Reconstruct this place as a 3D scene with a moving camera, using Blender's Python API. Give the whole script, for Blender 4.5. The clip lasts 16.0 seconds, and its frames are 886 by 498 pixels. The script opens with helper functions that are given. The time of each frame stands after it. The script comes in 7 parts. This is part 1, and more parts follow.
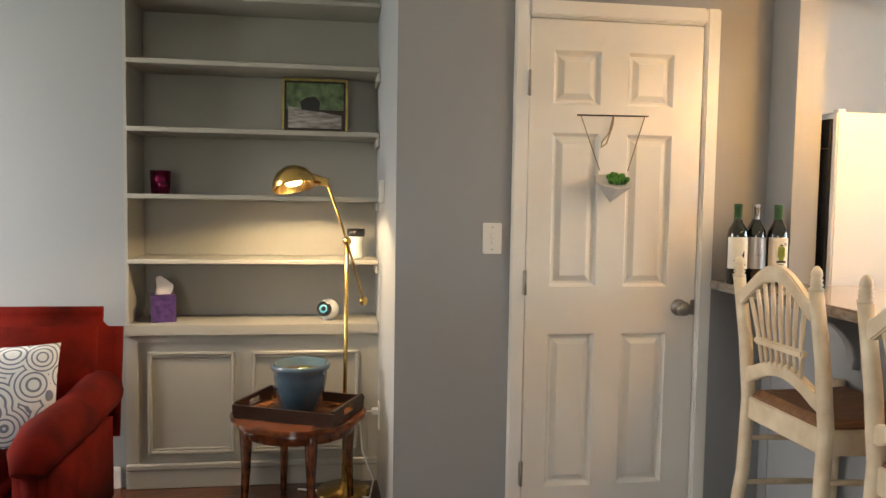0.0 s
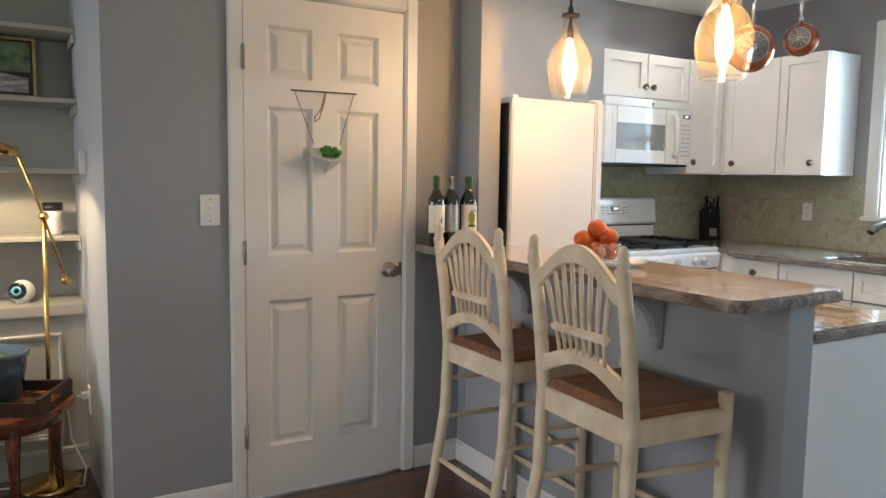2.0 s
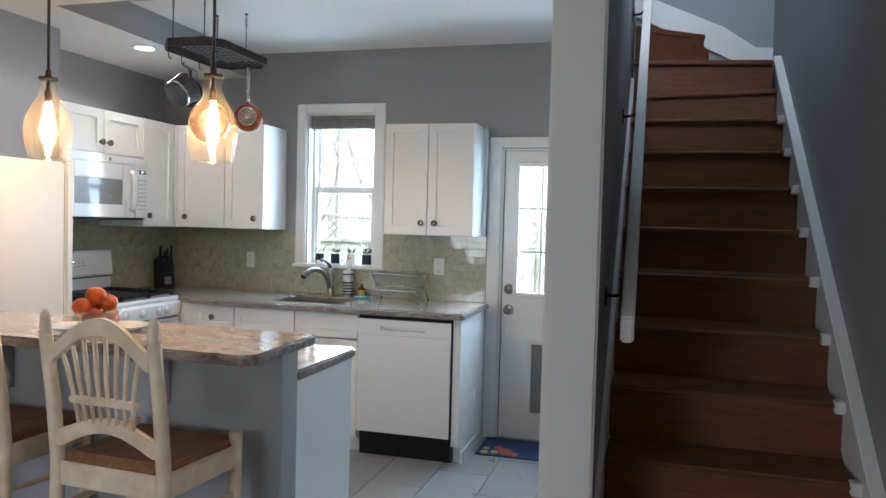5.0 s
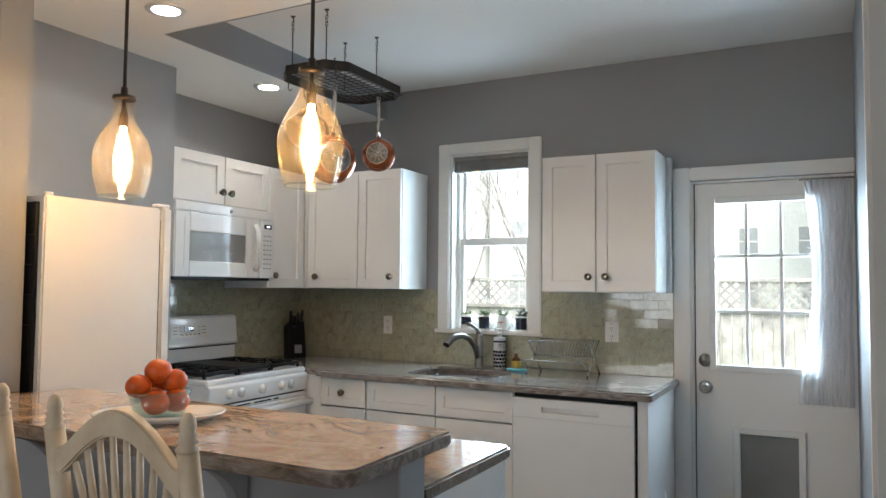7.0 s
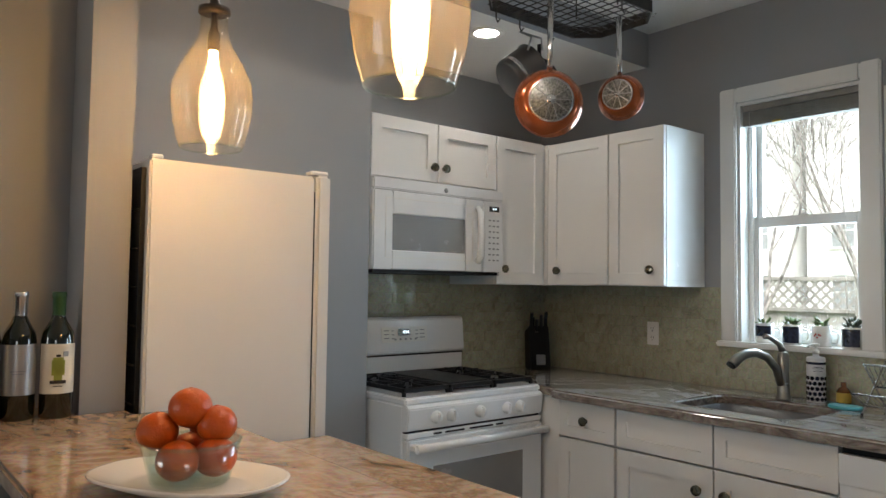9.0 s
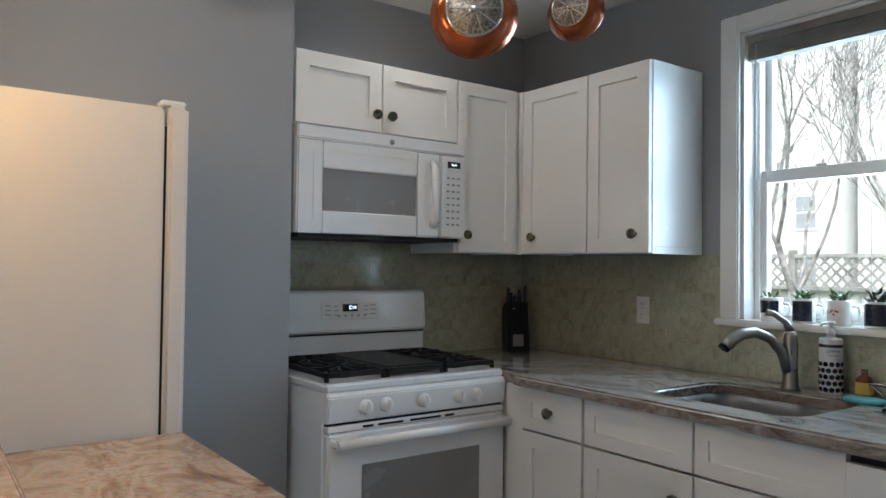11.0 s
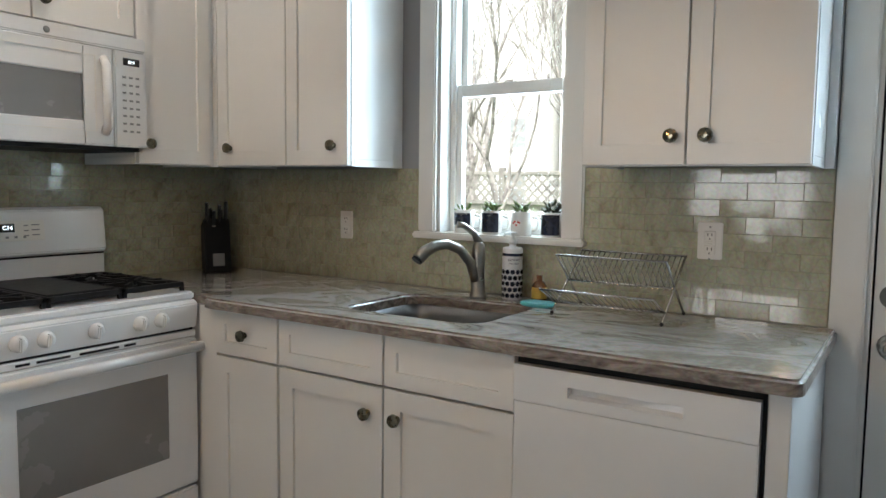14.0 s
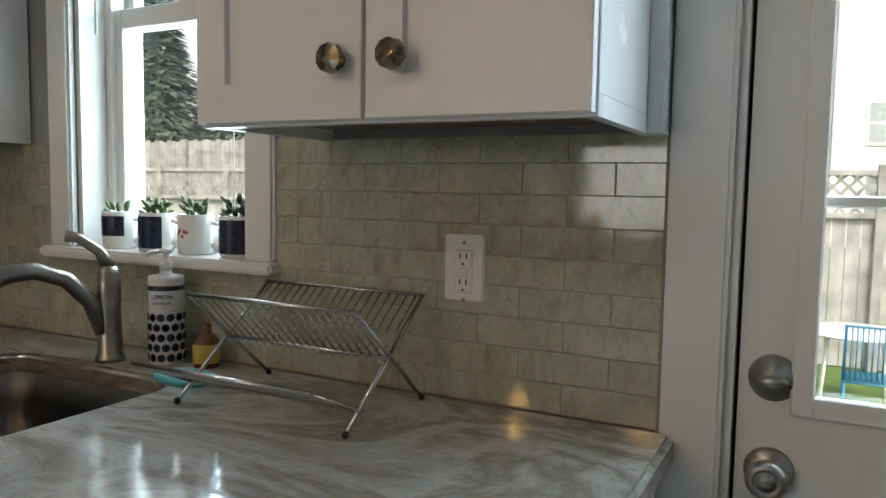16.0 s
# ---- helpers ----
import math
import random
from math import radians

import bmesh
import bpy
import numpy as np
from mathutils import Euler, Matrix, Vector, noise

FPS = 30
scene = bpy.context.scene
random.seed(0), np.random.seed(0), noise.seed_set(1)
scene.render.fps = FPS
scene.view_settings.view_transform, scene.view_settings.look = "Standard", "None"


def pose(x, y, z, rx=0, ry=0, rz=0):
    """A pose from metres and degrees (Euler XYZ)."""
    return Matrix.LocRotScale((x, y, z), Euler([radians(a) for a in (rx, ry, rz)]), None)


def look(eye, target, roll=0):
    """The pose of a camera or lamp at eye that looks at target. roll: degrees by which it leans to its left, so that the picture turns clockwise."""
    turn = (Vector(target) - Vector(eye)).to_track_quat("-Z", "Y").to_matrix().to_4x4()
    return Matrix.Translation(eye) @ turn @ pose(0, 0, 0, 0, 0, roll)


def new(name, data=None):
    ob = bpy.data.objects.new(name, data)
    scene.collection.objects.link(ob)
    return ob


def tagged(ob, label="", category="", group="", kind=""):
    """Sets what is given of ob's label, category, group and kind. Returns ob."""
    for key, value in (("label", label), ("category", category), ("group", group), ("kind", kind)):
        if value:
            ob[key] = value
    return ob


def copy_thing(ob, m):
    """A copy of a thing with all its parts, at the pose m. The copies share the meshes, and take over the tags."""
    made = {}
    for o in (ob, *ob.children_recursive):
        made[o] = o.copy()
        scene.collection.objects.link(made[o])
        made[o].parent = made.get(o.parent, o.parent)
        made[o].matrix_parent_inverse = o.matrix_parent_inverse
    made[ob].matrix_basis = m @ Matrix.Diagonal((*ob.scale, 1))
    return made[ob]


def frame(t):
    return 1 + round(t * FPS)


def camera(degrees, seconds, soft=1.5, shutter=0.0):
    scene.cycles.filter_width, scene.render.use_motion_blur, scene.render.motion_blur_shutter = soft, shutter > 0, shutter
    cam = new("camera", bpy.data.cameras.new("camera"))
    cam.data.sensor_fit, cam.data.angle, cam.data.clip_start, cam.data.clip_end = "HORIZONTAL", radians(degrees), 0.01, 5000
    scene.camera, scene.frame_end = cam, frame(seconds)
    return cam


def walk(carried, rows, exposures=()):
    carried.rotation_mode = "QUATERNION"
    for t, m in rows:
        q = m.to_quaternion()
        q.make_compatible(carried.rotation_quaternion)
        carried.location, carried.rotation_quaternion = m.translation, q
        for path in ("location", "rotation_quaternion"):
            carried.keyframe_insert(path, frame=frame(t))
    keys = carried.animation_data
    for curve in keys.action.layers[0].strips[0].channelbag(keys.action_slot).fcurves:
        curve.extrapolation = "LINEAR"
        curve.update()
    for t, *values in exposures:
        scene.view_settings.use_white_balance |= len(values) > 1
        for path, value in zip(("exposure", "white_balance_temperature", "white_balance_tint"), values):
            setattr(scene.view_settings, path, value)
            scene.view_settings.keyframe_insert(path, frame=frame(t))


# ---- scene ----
cam = camera(62.33, 16.0)
PATH = [
    (0.0, pose(0.274, -0.070, 1.325, 86.37, -0.89, -8.12)),
    (0.5, pose(0.277, -0.047, 1.330, 85.51, -0.85, -14.75)),
    (1.0, pose(0.290, -0.051, 1.347, 84.81, -0.77, -20.22)),
    (1.5, pose(0.290, -0.110, 1.356, 84.33, -0.86, -24.98)),
    (2.0, pose(0.192, -0.206, 1.333, 84.35, -0.85, -30.62)),
    (2.5, pose(0.042, -0.253, 1.348, 84.36, -0.78, -37.90)),
    (3.0, pose(-0.082, -0.240, 1.386, 83.84, -0.64, -46.03)),
    (3.5, pose(-0.171, -0.202, 1.412, 83.80, -0.56, -56.20)),
    (4.0, pose(-0.248, -0.188, 1.443, 83.71, -0.54, -66.64)),
    (4.2, pose(-0.278, -0.192, 1.455, 83.58, -0.52, -70.02)),
    (6.3, pose(0.193, -0.041, 1.427, 91.78, -0.54, -74.85)),
    (6.5, pose(0.298, 0.008, 1.416, 92.35, -0.58, -71.80)),
    (7.0, pose(0.578, 0.146, 1.388, 92.96, -0.49, -62.38)),
    (7.5, pose(0.846, 0.239, 1.371, 93.11, -0.52, -56.03)),
    (8.0, pose(1.064, 0.317, 1.373, 93.15, -0.52, -49.20)),
    (8.5, pose(1.275, 0.421, 1.379, 93.06, -0.63, -42.85)),
    (8.7, pose(1.365, 0.462, 1.375, 93.00, -0.68, -41.23)),
    (10.8, pose(2.077, 0.666, 1.312, 92.07, -0.74, -36.27)),
    (11.0, pose(2.099, 0.660, 1.315, 91.37, -0.71, -36.26)),
    (11.5, pose(2.131, 0.647, 1.313, 89.59, -0.71, -38.08)),
    (12.0, pose(2.151, 0.631, 1.305, 88.14, -0.72, -42.56)),
    (12.5, pose(2.158, 0.619, 1.299, 86.89, -0.65, -47.17)),
    (13.0, pose(2.158, 0.611, 1.297, 85.98, -0.65, -50.94)),
    (13.5, pose(2.186, 0.633, 1.295, 85.35, -0.71, -54.01)),
    (14.0, pose(2.294, 0.660, 1.303, 85.15, -0.70, -56.72)),
    (14.5, pose(2.486, 0.614, 1.322, 85.05, -0.51, -57.86)),
    (15.0, pose(2.803, 0.642, 1.326, 84.93, -0.60, -57.90)),
    (15.5, pose(3.153, 0.670, 1.308, 84.87, -0.68, -59.29)),
    (16.0, pose(3.487, 0.664, 1.281, 85.32, -0.99, -62.58)),
]
walk(cam, PATH, [(0.0, 2.85, 7150, 10), (1.5, 2.68, 6500, 10), (3.0, 2.36, 6050, 10), (4.2, 2.36, 5800, 10), (6.4, 2.42, 6300, 10), (7.2, 1.93, 6350, 10), (8.0, 1.74, 6650, 10), (11.0, 1.62, 6000, 10), (12.5, 1.95, 6100, 10), (14.5, 1.98, 6700, 10), (15.5, 1.72, 6900, 10), (16.0, 1.48, 6800, 10)])

# ---- world and light ----
world = bpy.data.worlds.new("overcast_world")
scene.world = world
world.use_nodes = True
_n = world.node_tree.nodes
_sky = _n.new("ShaderNodeTexSky")
_sky.sky_type = 'NISHITA'
_sky.sun_disc = False
_sky.sun_elevation = radians(48)
_sky.sun_rotation = radians(240)
_sky.dust_density = 4.0
_n["Background"].inputs[1].default_value = 0.14
_hs = _n.new("ShaderNodeHueSaturation")
_hs.inputs["Saturation"].default_value = 0.3
world.node_tree.links.new(_sky.outputs[0], _hs.inputs["Color"])
world.node_tree.links.new(_hs.outputs[0], _n["Background"].inputs[0])


def lamp(name, kind, m, energy, color, **kw):
    d = bpy.data.lights.new(name, kind)
    d.energy, d.color = energy, color
    for k, v in kw.items():
        if k == "size":
            d.size = v
        elif k == "size_y":
            d.shape, d.size_y = 'RECTANGLE', v
        elif k == "angle":
            d.angle = v
        elif k == "radius":
            d.shadow_soft_size = v
        elif k == "spot":
            d.spot_size = v
    ob = new(name, d)
    ob.matrix_world = m
    return ob


lamp("sun", 'SUN', look((-14, -8, 18), (0, 0, 0)), 1.0, (1.0, 0.97, 0.93), angle=radians(12))
COOL = (0.64, 0.83, 1.0)
WARM = (1.0, 0.52, 0.18)
lamp("daylight_window", 'AREA', look((4.95, 1.95, 1.70), (3.0, 1.95, 1.5)), 8.5, COOL, size=0.5, size_y=1.0)
lamp("daylight_back_door", 'AREA', look((4.90, 0.43, 1.45), (3.0, 0.43, 0.85)), 12, COOL, size=0.5, size_y=0.85)
lamp("daylight_living_window", 'AREA', look((-2.72, 2.45, 1.5), (1.9, 1.2, 0.6)), 8, (0.95, 0.97, 1.0), size=1.35, size_y=1.35)
lamp("daylight_front_window", 'AREA', look((-1.0, -3.38, 1.5), (1.9, 1.2, 0.6)), 3, (0.86, 0.93, 1.0), size=1.35, size_y=1.35)
lamp("daylight_stair_window", 'AREA', look((2.44, -0.35, 3.8), (4.2, -0.5, 2.3)), 2.6, COOL, size=0.6, size_y=0.9)
lamp("pendant_glow_far", 'POINT', pose(2.125, 2.09, 1.78), 1.65, WARM, radius=0.03)
lamp("pendant_glow_near", 'POINT', pose(2.125, 1.357, 1.78), 1.65, WARM, radius=0.03)
RECESSED = ((2.60, 2.46, 2.0), (3.66, 2.855, 2.8), (2.62, 1.66, 4.2))
for _x, _y, _w in RECESSED:
    lamp("recessed_glow", 'SPOT', look((_x, _y, 2.465), (_x, _y, 0)), _w, (1.0, 0.91, 0.80), radius=0.05, spot=radians(140))
lamp("floor_lamp_glow", 'SPOT', look((0.09, 3.11, 1.385), (0.05, 3.16, 0)), 6, (1.0, 0.76, 0.46), radius=0.03, spot=radians(150))


# ---- materials ----
def vary(nt, mapping):
    """Shift the pattern from piece to piece."""
    oi = nt.nodes.new("ShaderNodeObjectInfo")
    sc = nt.nodes.new("ShaderNodeVectorMath")
    sc.operation = 'SCALE'
    sc.inputs[0].default_value = (37.0, 53.0, 71.0)
    nt.links.new(oi.outputs["Random"], sc.inputs["Scale"])
    nt.links.new(sc.outputs[0], mapping.inputs["Location"])


def mat(name, color, rough=0.5, metal=0.0, var=0.06, scale=6.0, bump=0.1, bscale=60.0, emit=0.0, coat=0.0, random_tint=0.0, color2=None, aniso=None, sheen=0.0):
    m = bpy.data.materials.new(name)
    m.use_nodes = True
    nt = m.node_tree
    p = nt.nodes["Principled BSDF"]
    p.inputs["Roughness"].default_value = rough
    p.inputs["Metallic"].default_value = metal
    p.inputs["Coat Weight"].default_value = coat
    p.inputs["Sheen Weight"].default_value = sheen
    tc = nt.nodes.new("ShaderNodeTexCoord")
    mp = nt.nodes.new("ShaderNodeMapping")
    nt.links.new(tc.outputs["Object"], mp.inputs[0])
    if aniso:
        mp.inputs["Scale"].default_value = aniso
    if random_tint:
        vary(nt, mp)
    nz = nt.nodes.new("ShaderNodeTexNoise")
    nz.inputs["Scale"].default_value = scale
    nz.inputs["Detail"].default_value = 6
    nt.links.new(mp.outputs[0], nz.inputs["Vector"])
    ramp = nt.nodes.new("ShaderNodeValToRGB")
    c = Vector(color[:3])
    lo = Vector(color2) if color2 else c * (1 - 2.2 * var)
    hi = c * (1 + var)
    ramp.color_ramp.elements[0].position, ramp.color_ramp.elements[1].position = 0.3, 0.7
    ramp.color_ramp.elements[0].color = (*[max(0, v) for v in lo], 1)
    ramp.color_ramp.elements[1].color = (*[min(1, v) for v in hi], 1)
    nt.links.new(nz.outputs["Fac"], ramp.inputs[0])
    col = ramp.outputs[0]
    if random_tint:
        oi = nt.nodes.new("ShaderNodeObjectInfo")
        mr = nt.nodes.new("ShaderNodeMapRange")
        mr.inputs["To Min"].default_value, mr.inputs["To Max"].default_value = 1 - random_tint, 1 + random_tint
        nt.links.new(oi.outputs["Random"], mr.inputs["Value"])
        hs = nt.nodes.new("ShaderNodeHueSaturation")
        nt.links.new(mr.outputs[0], hs.inputs["Value"])
        nt.links.new(col, hs.inputs["Color"])
        col = hs.outputs[0]
    nt.links.new(col, p.inputs["Base Color"])
    nb = nt.nodes.new("ShaderNodeTexNoise")
    nb.inputs["Scale"].default_value = bscale
    nb.inputs["Detail"].default_value = 4
    nt.links.new(mp.outputs[0], nb.inputs["Vector"])
    if bump:
        b = nt.nodes.new("ShaderNodeBump")
        b.inputs["Strength"].default_value = bump
        b.inputs["Distance"].default_value = 0.004
        nt.links.new(nb.outputs["Fac"], b.inputs["Height"])
        nt.links.new(b.outputs[0], p.inputs["Normal"])
    rr = nt.nodes.new("ShaderNodeMapRange")
    rr.inputs["To Min"].default_value, rr.inputs["To Max"].default_value = max(0.02, rough - 0.07), min(1, rough + 0.07)
    nt.links.new(nz.outputs["Fac"], rr.inputs["Value"])
    nt.links.new(rr.outputs[0], p.inputs["Roughness"])
    if emit:
        p.inputs["Emission Color"].default_value = (*color[:3], 1)
        p.inputs["Emission Strength"].default_value = emit
    return m


def thin_glass(name, tint=(1, 1, 1), gloss=0.06, rough=0.02):
    m = bpy.data.materials.new(name)
    m.use_nodes = True
    nt = m.node_tree
    nt.nodes.remove(nt.nodes["Principled BSDF"])
    out = nt.nodes["Material Output"]
    tr = nt.nodes.new("ShaderNodeBsdfTransparent")
    tr.inputs[0].default_value = (*tint, 1)
    gl = nt.nodes.new("ShaderNodeBsdfGlossy")
    gl.inputs["Roughness"].default_value = rough
    lw = nt.nodes.new("ShaderNodeLayerWeight")
    lw.inputs[0].default_value = 0.35
    pw = nt.nodes.new("ShaderNodeMath")
    pw.operation = 'POWER'
    pw.inputs[1].default_value = 3.0
    nt.links.new(lw.outputs["Facing"], pw.inputs[0])
    fr = nt.nodes.new("ShaderNodeMapRange")
    fr.inputs["To Min"].default_value, fr.inputs["To Max"].default_value = gloss, 0.4
    nt.links.new(pw.outputs[0], fr.inputs["Value"])
    mx = nt.nodes.new("ShaderNodeMixShader")
    nt.links.new(fr.outputs[0], mx.inputs[0])
    nt.links.new(tr.outputs[0], mx.inputs[1])
    nt.links.new(gl.outputs[0], mx.inputs[2])
    nt.links.new(mx.outputs[0], out.inputs[0])
    return m


def scatter(m, tint, amount):
    """Let a thin glass catch some of the light behind it."""
    nt = m.node_tree
    out = nt.nodes["Material Output"]
    old = out.inputs[0].links[0].from_socket
    tl = nt.nodes.new("ShaderNodeBsdfTranslucent")
    tl.inputs[0].default_value = (*tint, 1)
    mx = nt.nodes.new("ShaderNodeMixShader")
    mx.inputs[0].default_value = amount
    nt.links.new(old, mx.inputs[1])
    nt.links.new(tl.outputs[0], mx.inputs[2])
    nt.links.new(mx.outputs[0], out.inputs[0])


def stone(name, cols, scale=2.2, rough=0.12, stretch=(2.4, 0.8, 2.4), dist=2.0, shuffle=False, vein=0.0, vein_scale=5.0, sat=0.85):
    """Polished veined stone: long swirled bands with grain."""
    m = mat(name, (0.5, 0.5, 0.5), rough=rough, bump=0.02, bscale=140, coat=0.3)
    nt = m.node_tree
    p = nt.nodes["Principled BSDF"]
    tc = [n for n in nt.nodes if n.type == 'TEX_COORD'][0]
    mp = nt.nodes.new("ShaderNodeMapping")
    mp.inputs["Scale"].default_value = stretch
    mp.inputs["Rotation"].default_value = (0, 0, 0.35)
    nt.links.new(tc.outputs["Object"], mp.inputs[0])
    if shuffle:
        vary(nt, mp)
    n1 = nt.nodes.new("ShaderNodeTexNoise")
    n1.inputs["Scale"].default_value = scale
    n1.inputs["Detail"].default_value = 9
    n1.inputs["Roughness"].default_value = 0.62
    n1.inputs["Distortion"].default_value = dist
    nt.links.new(mp.outputs[0], n1.inputs["Vector"])
    r = nt.nodes.new("ShaderNodeValToRGB")
    el = r.color_ramp.elements
    while len(el) < len(cols):
        el.new(0.5)
    for i, (pos, c) in enumerate(cols):
        el[i].position = pos
        el[i].color = (*c, 1)
    nt.links.new(n1.outputs["Fac"], r.inputs[0])
    n2 = nt.nodes.new("ShaderNodeTexNoise")
    n2.inputs["Scale"].default_value = 90
    n2.inputs["Detail"].default_value = 3
    nt.links.new(tc.outputs["Object"], n2.inputs["Vector"])
    mixn = nt.nodes.new("ShaderNodeMix")
    mixn.data_type, mixn.blend_type = 'RGBA', 'OVERLAY'
    mixn.inputs[0].default_value = 0.35
    nt.links.new(r.outputs[0], mixn.inputs[6])
    nt.links.new(n2.outputs["Color"], mixn.inputs[7])
    hs = nt.nodes.new("ShaderNodeHueSaturation")
    hs.inputs["Saturation"].default_value = sat
    nt.links.new(mixn.outputs[2], hs.inputs["Color"])
    if vein:
        nv = nt.nodes.new("ShaderNodeTexNoise")
        nv.inputs["Scale"].default_value = vein_scale
        nv.inputs["Detail"].default_value = 5
        nv.inputs["Distortion"].default_value = 0.8
        nt.links.new(mp.outputs[0], nv.inputs["Vector"])
        sub = nt.nodes.new("ShaderNodeMath")
        sub.operation = 'SUBTRACT'
        sub.inputs[1].default_value = 0.5
        nt.links.new(nv.outputs["Fac"], sub.inputs[0])
        ab = nt.nodes.new("ShaderNodeMath")
        ab.operation = 'ABSOLUTE'
        nt.links.new(sub.outputs[0], ab.inputs[0])
        mr = nt.nodes.new("ShaderNodeMapRange")
        mr.inputs["From Max"].default_value = 0.022
        mr.inputs["To Min"].default_value, mr.inputs["To Max"].default_value = 1.0 - vein, 1.0
        nt.links.new(ab.outputs[0], mr.inputs["Value"])
        nt.links.new(mr.outputs[0], hs.inputs["Value"])
    nt.links.new(hs.outputs[0], p.inputs["Base Color"])
    return m


def wood(name, c1, c2, rough=0.35, axis=(1.5, 18, 18), scale=3.0, tint=0.0, coat=0.0):
    return mat(name, c2, rough=rough, color2=c1, scale=scale, bump=0.12, bscale=14, aniso=axis, random_tint=tint, coat=coat)


M_WALL = mat("grey_wall_paint", (0.295, 0.305, 0.318), rough=0.62, var=0.02, scale=1.4, bump=0.06, bscale=240)
M_CEIL = mat("ceiling_paint", (0.78, 0.78, 0.76), rough=0.8, var=0.02, scale=1.2, bump=0.08, bscale=180)
M_TRIM = mat("white_trim_paint", (0.76, 0.75, 0.72), rough=0.35, var=0.025, scale=3, bump=0.04, bscale=60)
M_DOOR = mat("white_door_paint", (0.77, 0.75, 0.71), rough=0.38, var=0.02, scale=2, bump=0.05, bscale=90)
M_CAB = mat("white_cabinet_paint", (0.80, 0.79, 0.77), rough=0.32, var=0.02, scale=2, bump=0.03, bscale=70)
M_CABSIDE = mat("white_cabinet_laminate", (0.80, 0.81, 0.81), rough=0.25, var=0.015, scale=2, bump=0.02, bscale=40)
M_BUILTIN = mat("greige_builtin_paint", (0.355, 0.335, 0.29), rough=0.45, var=0.03, scale=2, bump=0.05, bscale=60)
M_APPL = mat("white_appliance_enamel", (0.78, 0.79, 0.80), rough=0.18, var=0.012, scale=2, bump=0.015, bscale=30, coat=0.4)
M_APPL_TEX = mat("white_fridge_enamel", (0.70, 0.69, 0.67), rough=0.3, var=0.012, scale=2, bump=0.08, bscale=160)
M_GREYGLASS = mat("grey_oven_glass", (0.22, 0.22, 0.22), rough=0.26, var=0.03, bump=0.0, coat=0.5)
M_BLACK = mat("black_iron", (0.012, 0.012, 0.013), rough=0.45, var=0.2, scale=30, bump=0.2, bscale=120)
M_BLACKGLOSS = mat("black_plastic", (0.012, 0.012, 0.014), rough=0.2, var=0.1, bump=0.02)
M_BLACKMATTE = mat("matt_black_wood_and_gap", (0.008, 0.008, 0.009), rough=0.55, var=0.2, bump=0.05)
for _m in (M_BLACK, M_BLACKMATTE):
    _m.node_tree.nodes["Principled BSDF"].inputs["Specular IOR Level"].default_value = 0.22
M_GREYPRINT = mat("grey_print", (0.25, 0.26, 0.27), rough=0.5, bump=0.0)
M_SCREEN = mat("dark_display", (0.01, 0.012, 0.015), rough=0.1, bump=0.0)
M_DIGIT = mat("lit_digits", (0.75, 0.9, 1.0), emit=1.0, bump=0.0)
M_STEEL = mat("brushed_steel", (0.36, 0.36, 0.36), rough=0.36, metal=1.0, var=0.05, scale=3, bump=0.05, bscale=30, aniso=(1, 1, 30))
M_NICKEL = mat("brushed_nickel", (0.36, 0.34, 0.31), rough=0.3, metal=1.0, var=0.06, scale=20, bump=0.03)
M_CHROME = mat("chrome_wire", (0.60, 0.59, 0.57), rough=0.18, metal=1.0, var=0.04, bump=0.0)
M_BRASS = mat("antique_brass", (0.55, 0.36, 0.12), rough=0.25, metal=1.0, var=0.08, scale=15, bump=0.04)
M_KNOB = mat("faceted_smoky_glass", (0.16, 0.14, 0.09), rough=0.12, metal=0.6, var=0.35, scale=90, bump=0.0, coat=0.6)
M_COPPER = mat("copper_enamel", (0.42, 0.10, 0.025), rough=0.22, metal=0.65, var=0.12, scale=9, bump=0.02, coat=0.6)
M_PANBASE = mat("dimpled_pan_base", (0.30, 0.29, 0.26), rough=0.35, metal=1.0, var=0.35, scale=160, bump=0.3, bscale=220)
M_IRON = mat("dark_bronze_iron", (0.05, 0.042, 0.036), rough=0.45, metal=0.7, var=0.2, scale=20, bump=0.1)
M_CREAM = mat("distressed_cream_paint", (0.66, 0.555, 0.405), rough=0.5, color2=(0.54, 0.42, 0.28), scale=14, bump=0.12, bscale=70)
M_UNDERSIDE = wood("brown_cabinet_wood", (0.13, 0.085, 0.055), (0.24, 0.16, 0.105), rough=0.6, axis=(3, 18, 18))
M_RUSH = wood("woven_brown_rush", (0.11, 0.045, 0.018), (0.23, 0.105, 0.045), rough=0.55, axis=(1, 55, 20), scale=3)
M_FLOORWOOD = wood("dark_cherry_floorboard", (0.045, 0.015, 0.007), (0.13, 0.045, 0.019), rough=0.24, axis=(2, 30, 30), tint=0.25, coat=0.25)
M_STAIR = wood("dark_reddish_stair_wood", (0.10, 0.030, 0.009), (0.165, 0.052, 0.015), rough=0.55, axis=(22, 2.0, 22), tint=0.15)
M_TREAD = wood("worn_brown_stair_tread", (0.07, 0.022, 0.008), (0.19, 0.07, 0.026), rough=0.5, axis=(22, 2.0, 22), tint=0.15)
M_TABLE = wood("glossy_mahogany", (0.05, 0.012, 0.005), (0.20, 0.06, 0.022), rough=0.18, axis=(3, 20, 10), coat=0.5)
M_TRAY = wood("dark_tray_wood", (0.012, 0.006, 0.004), (0.035, 0.017, 0.011), rough=0.3, axis=(3, 20, 20))
M_TRAYIN = wood("tray_inlay_wood", (0.09, 0.03, 0.012), (0.30, 0.12, 0.05), rough=0.2, axis=(4, 9, 9), scale=5)
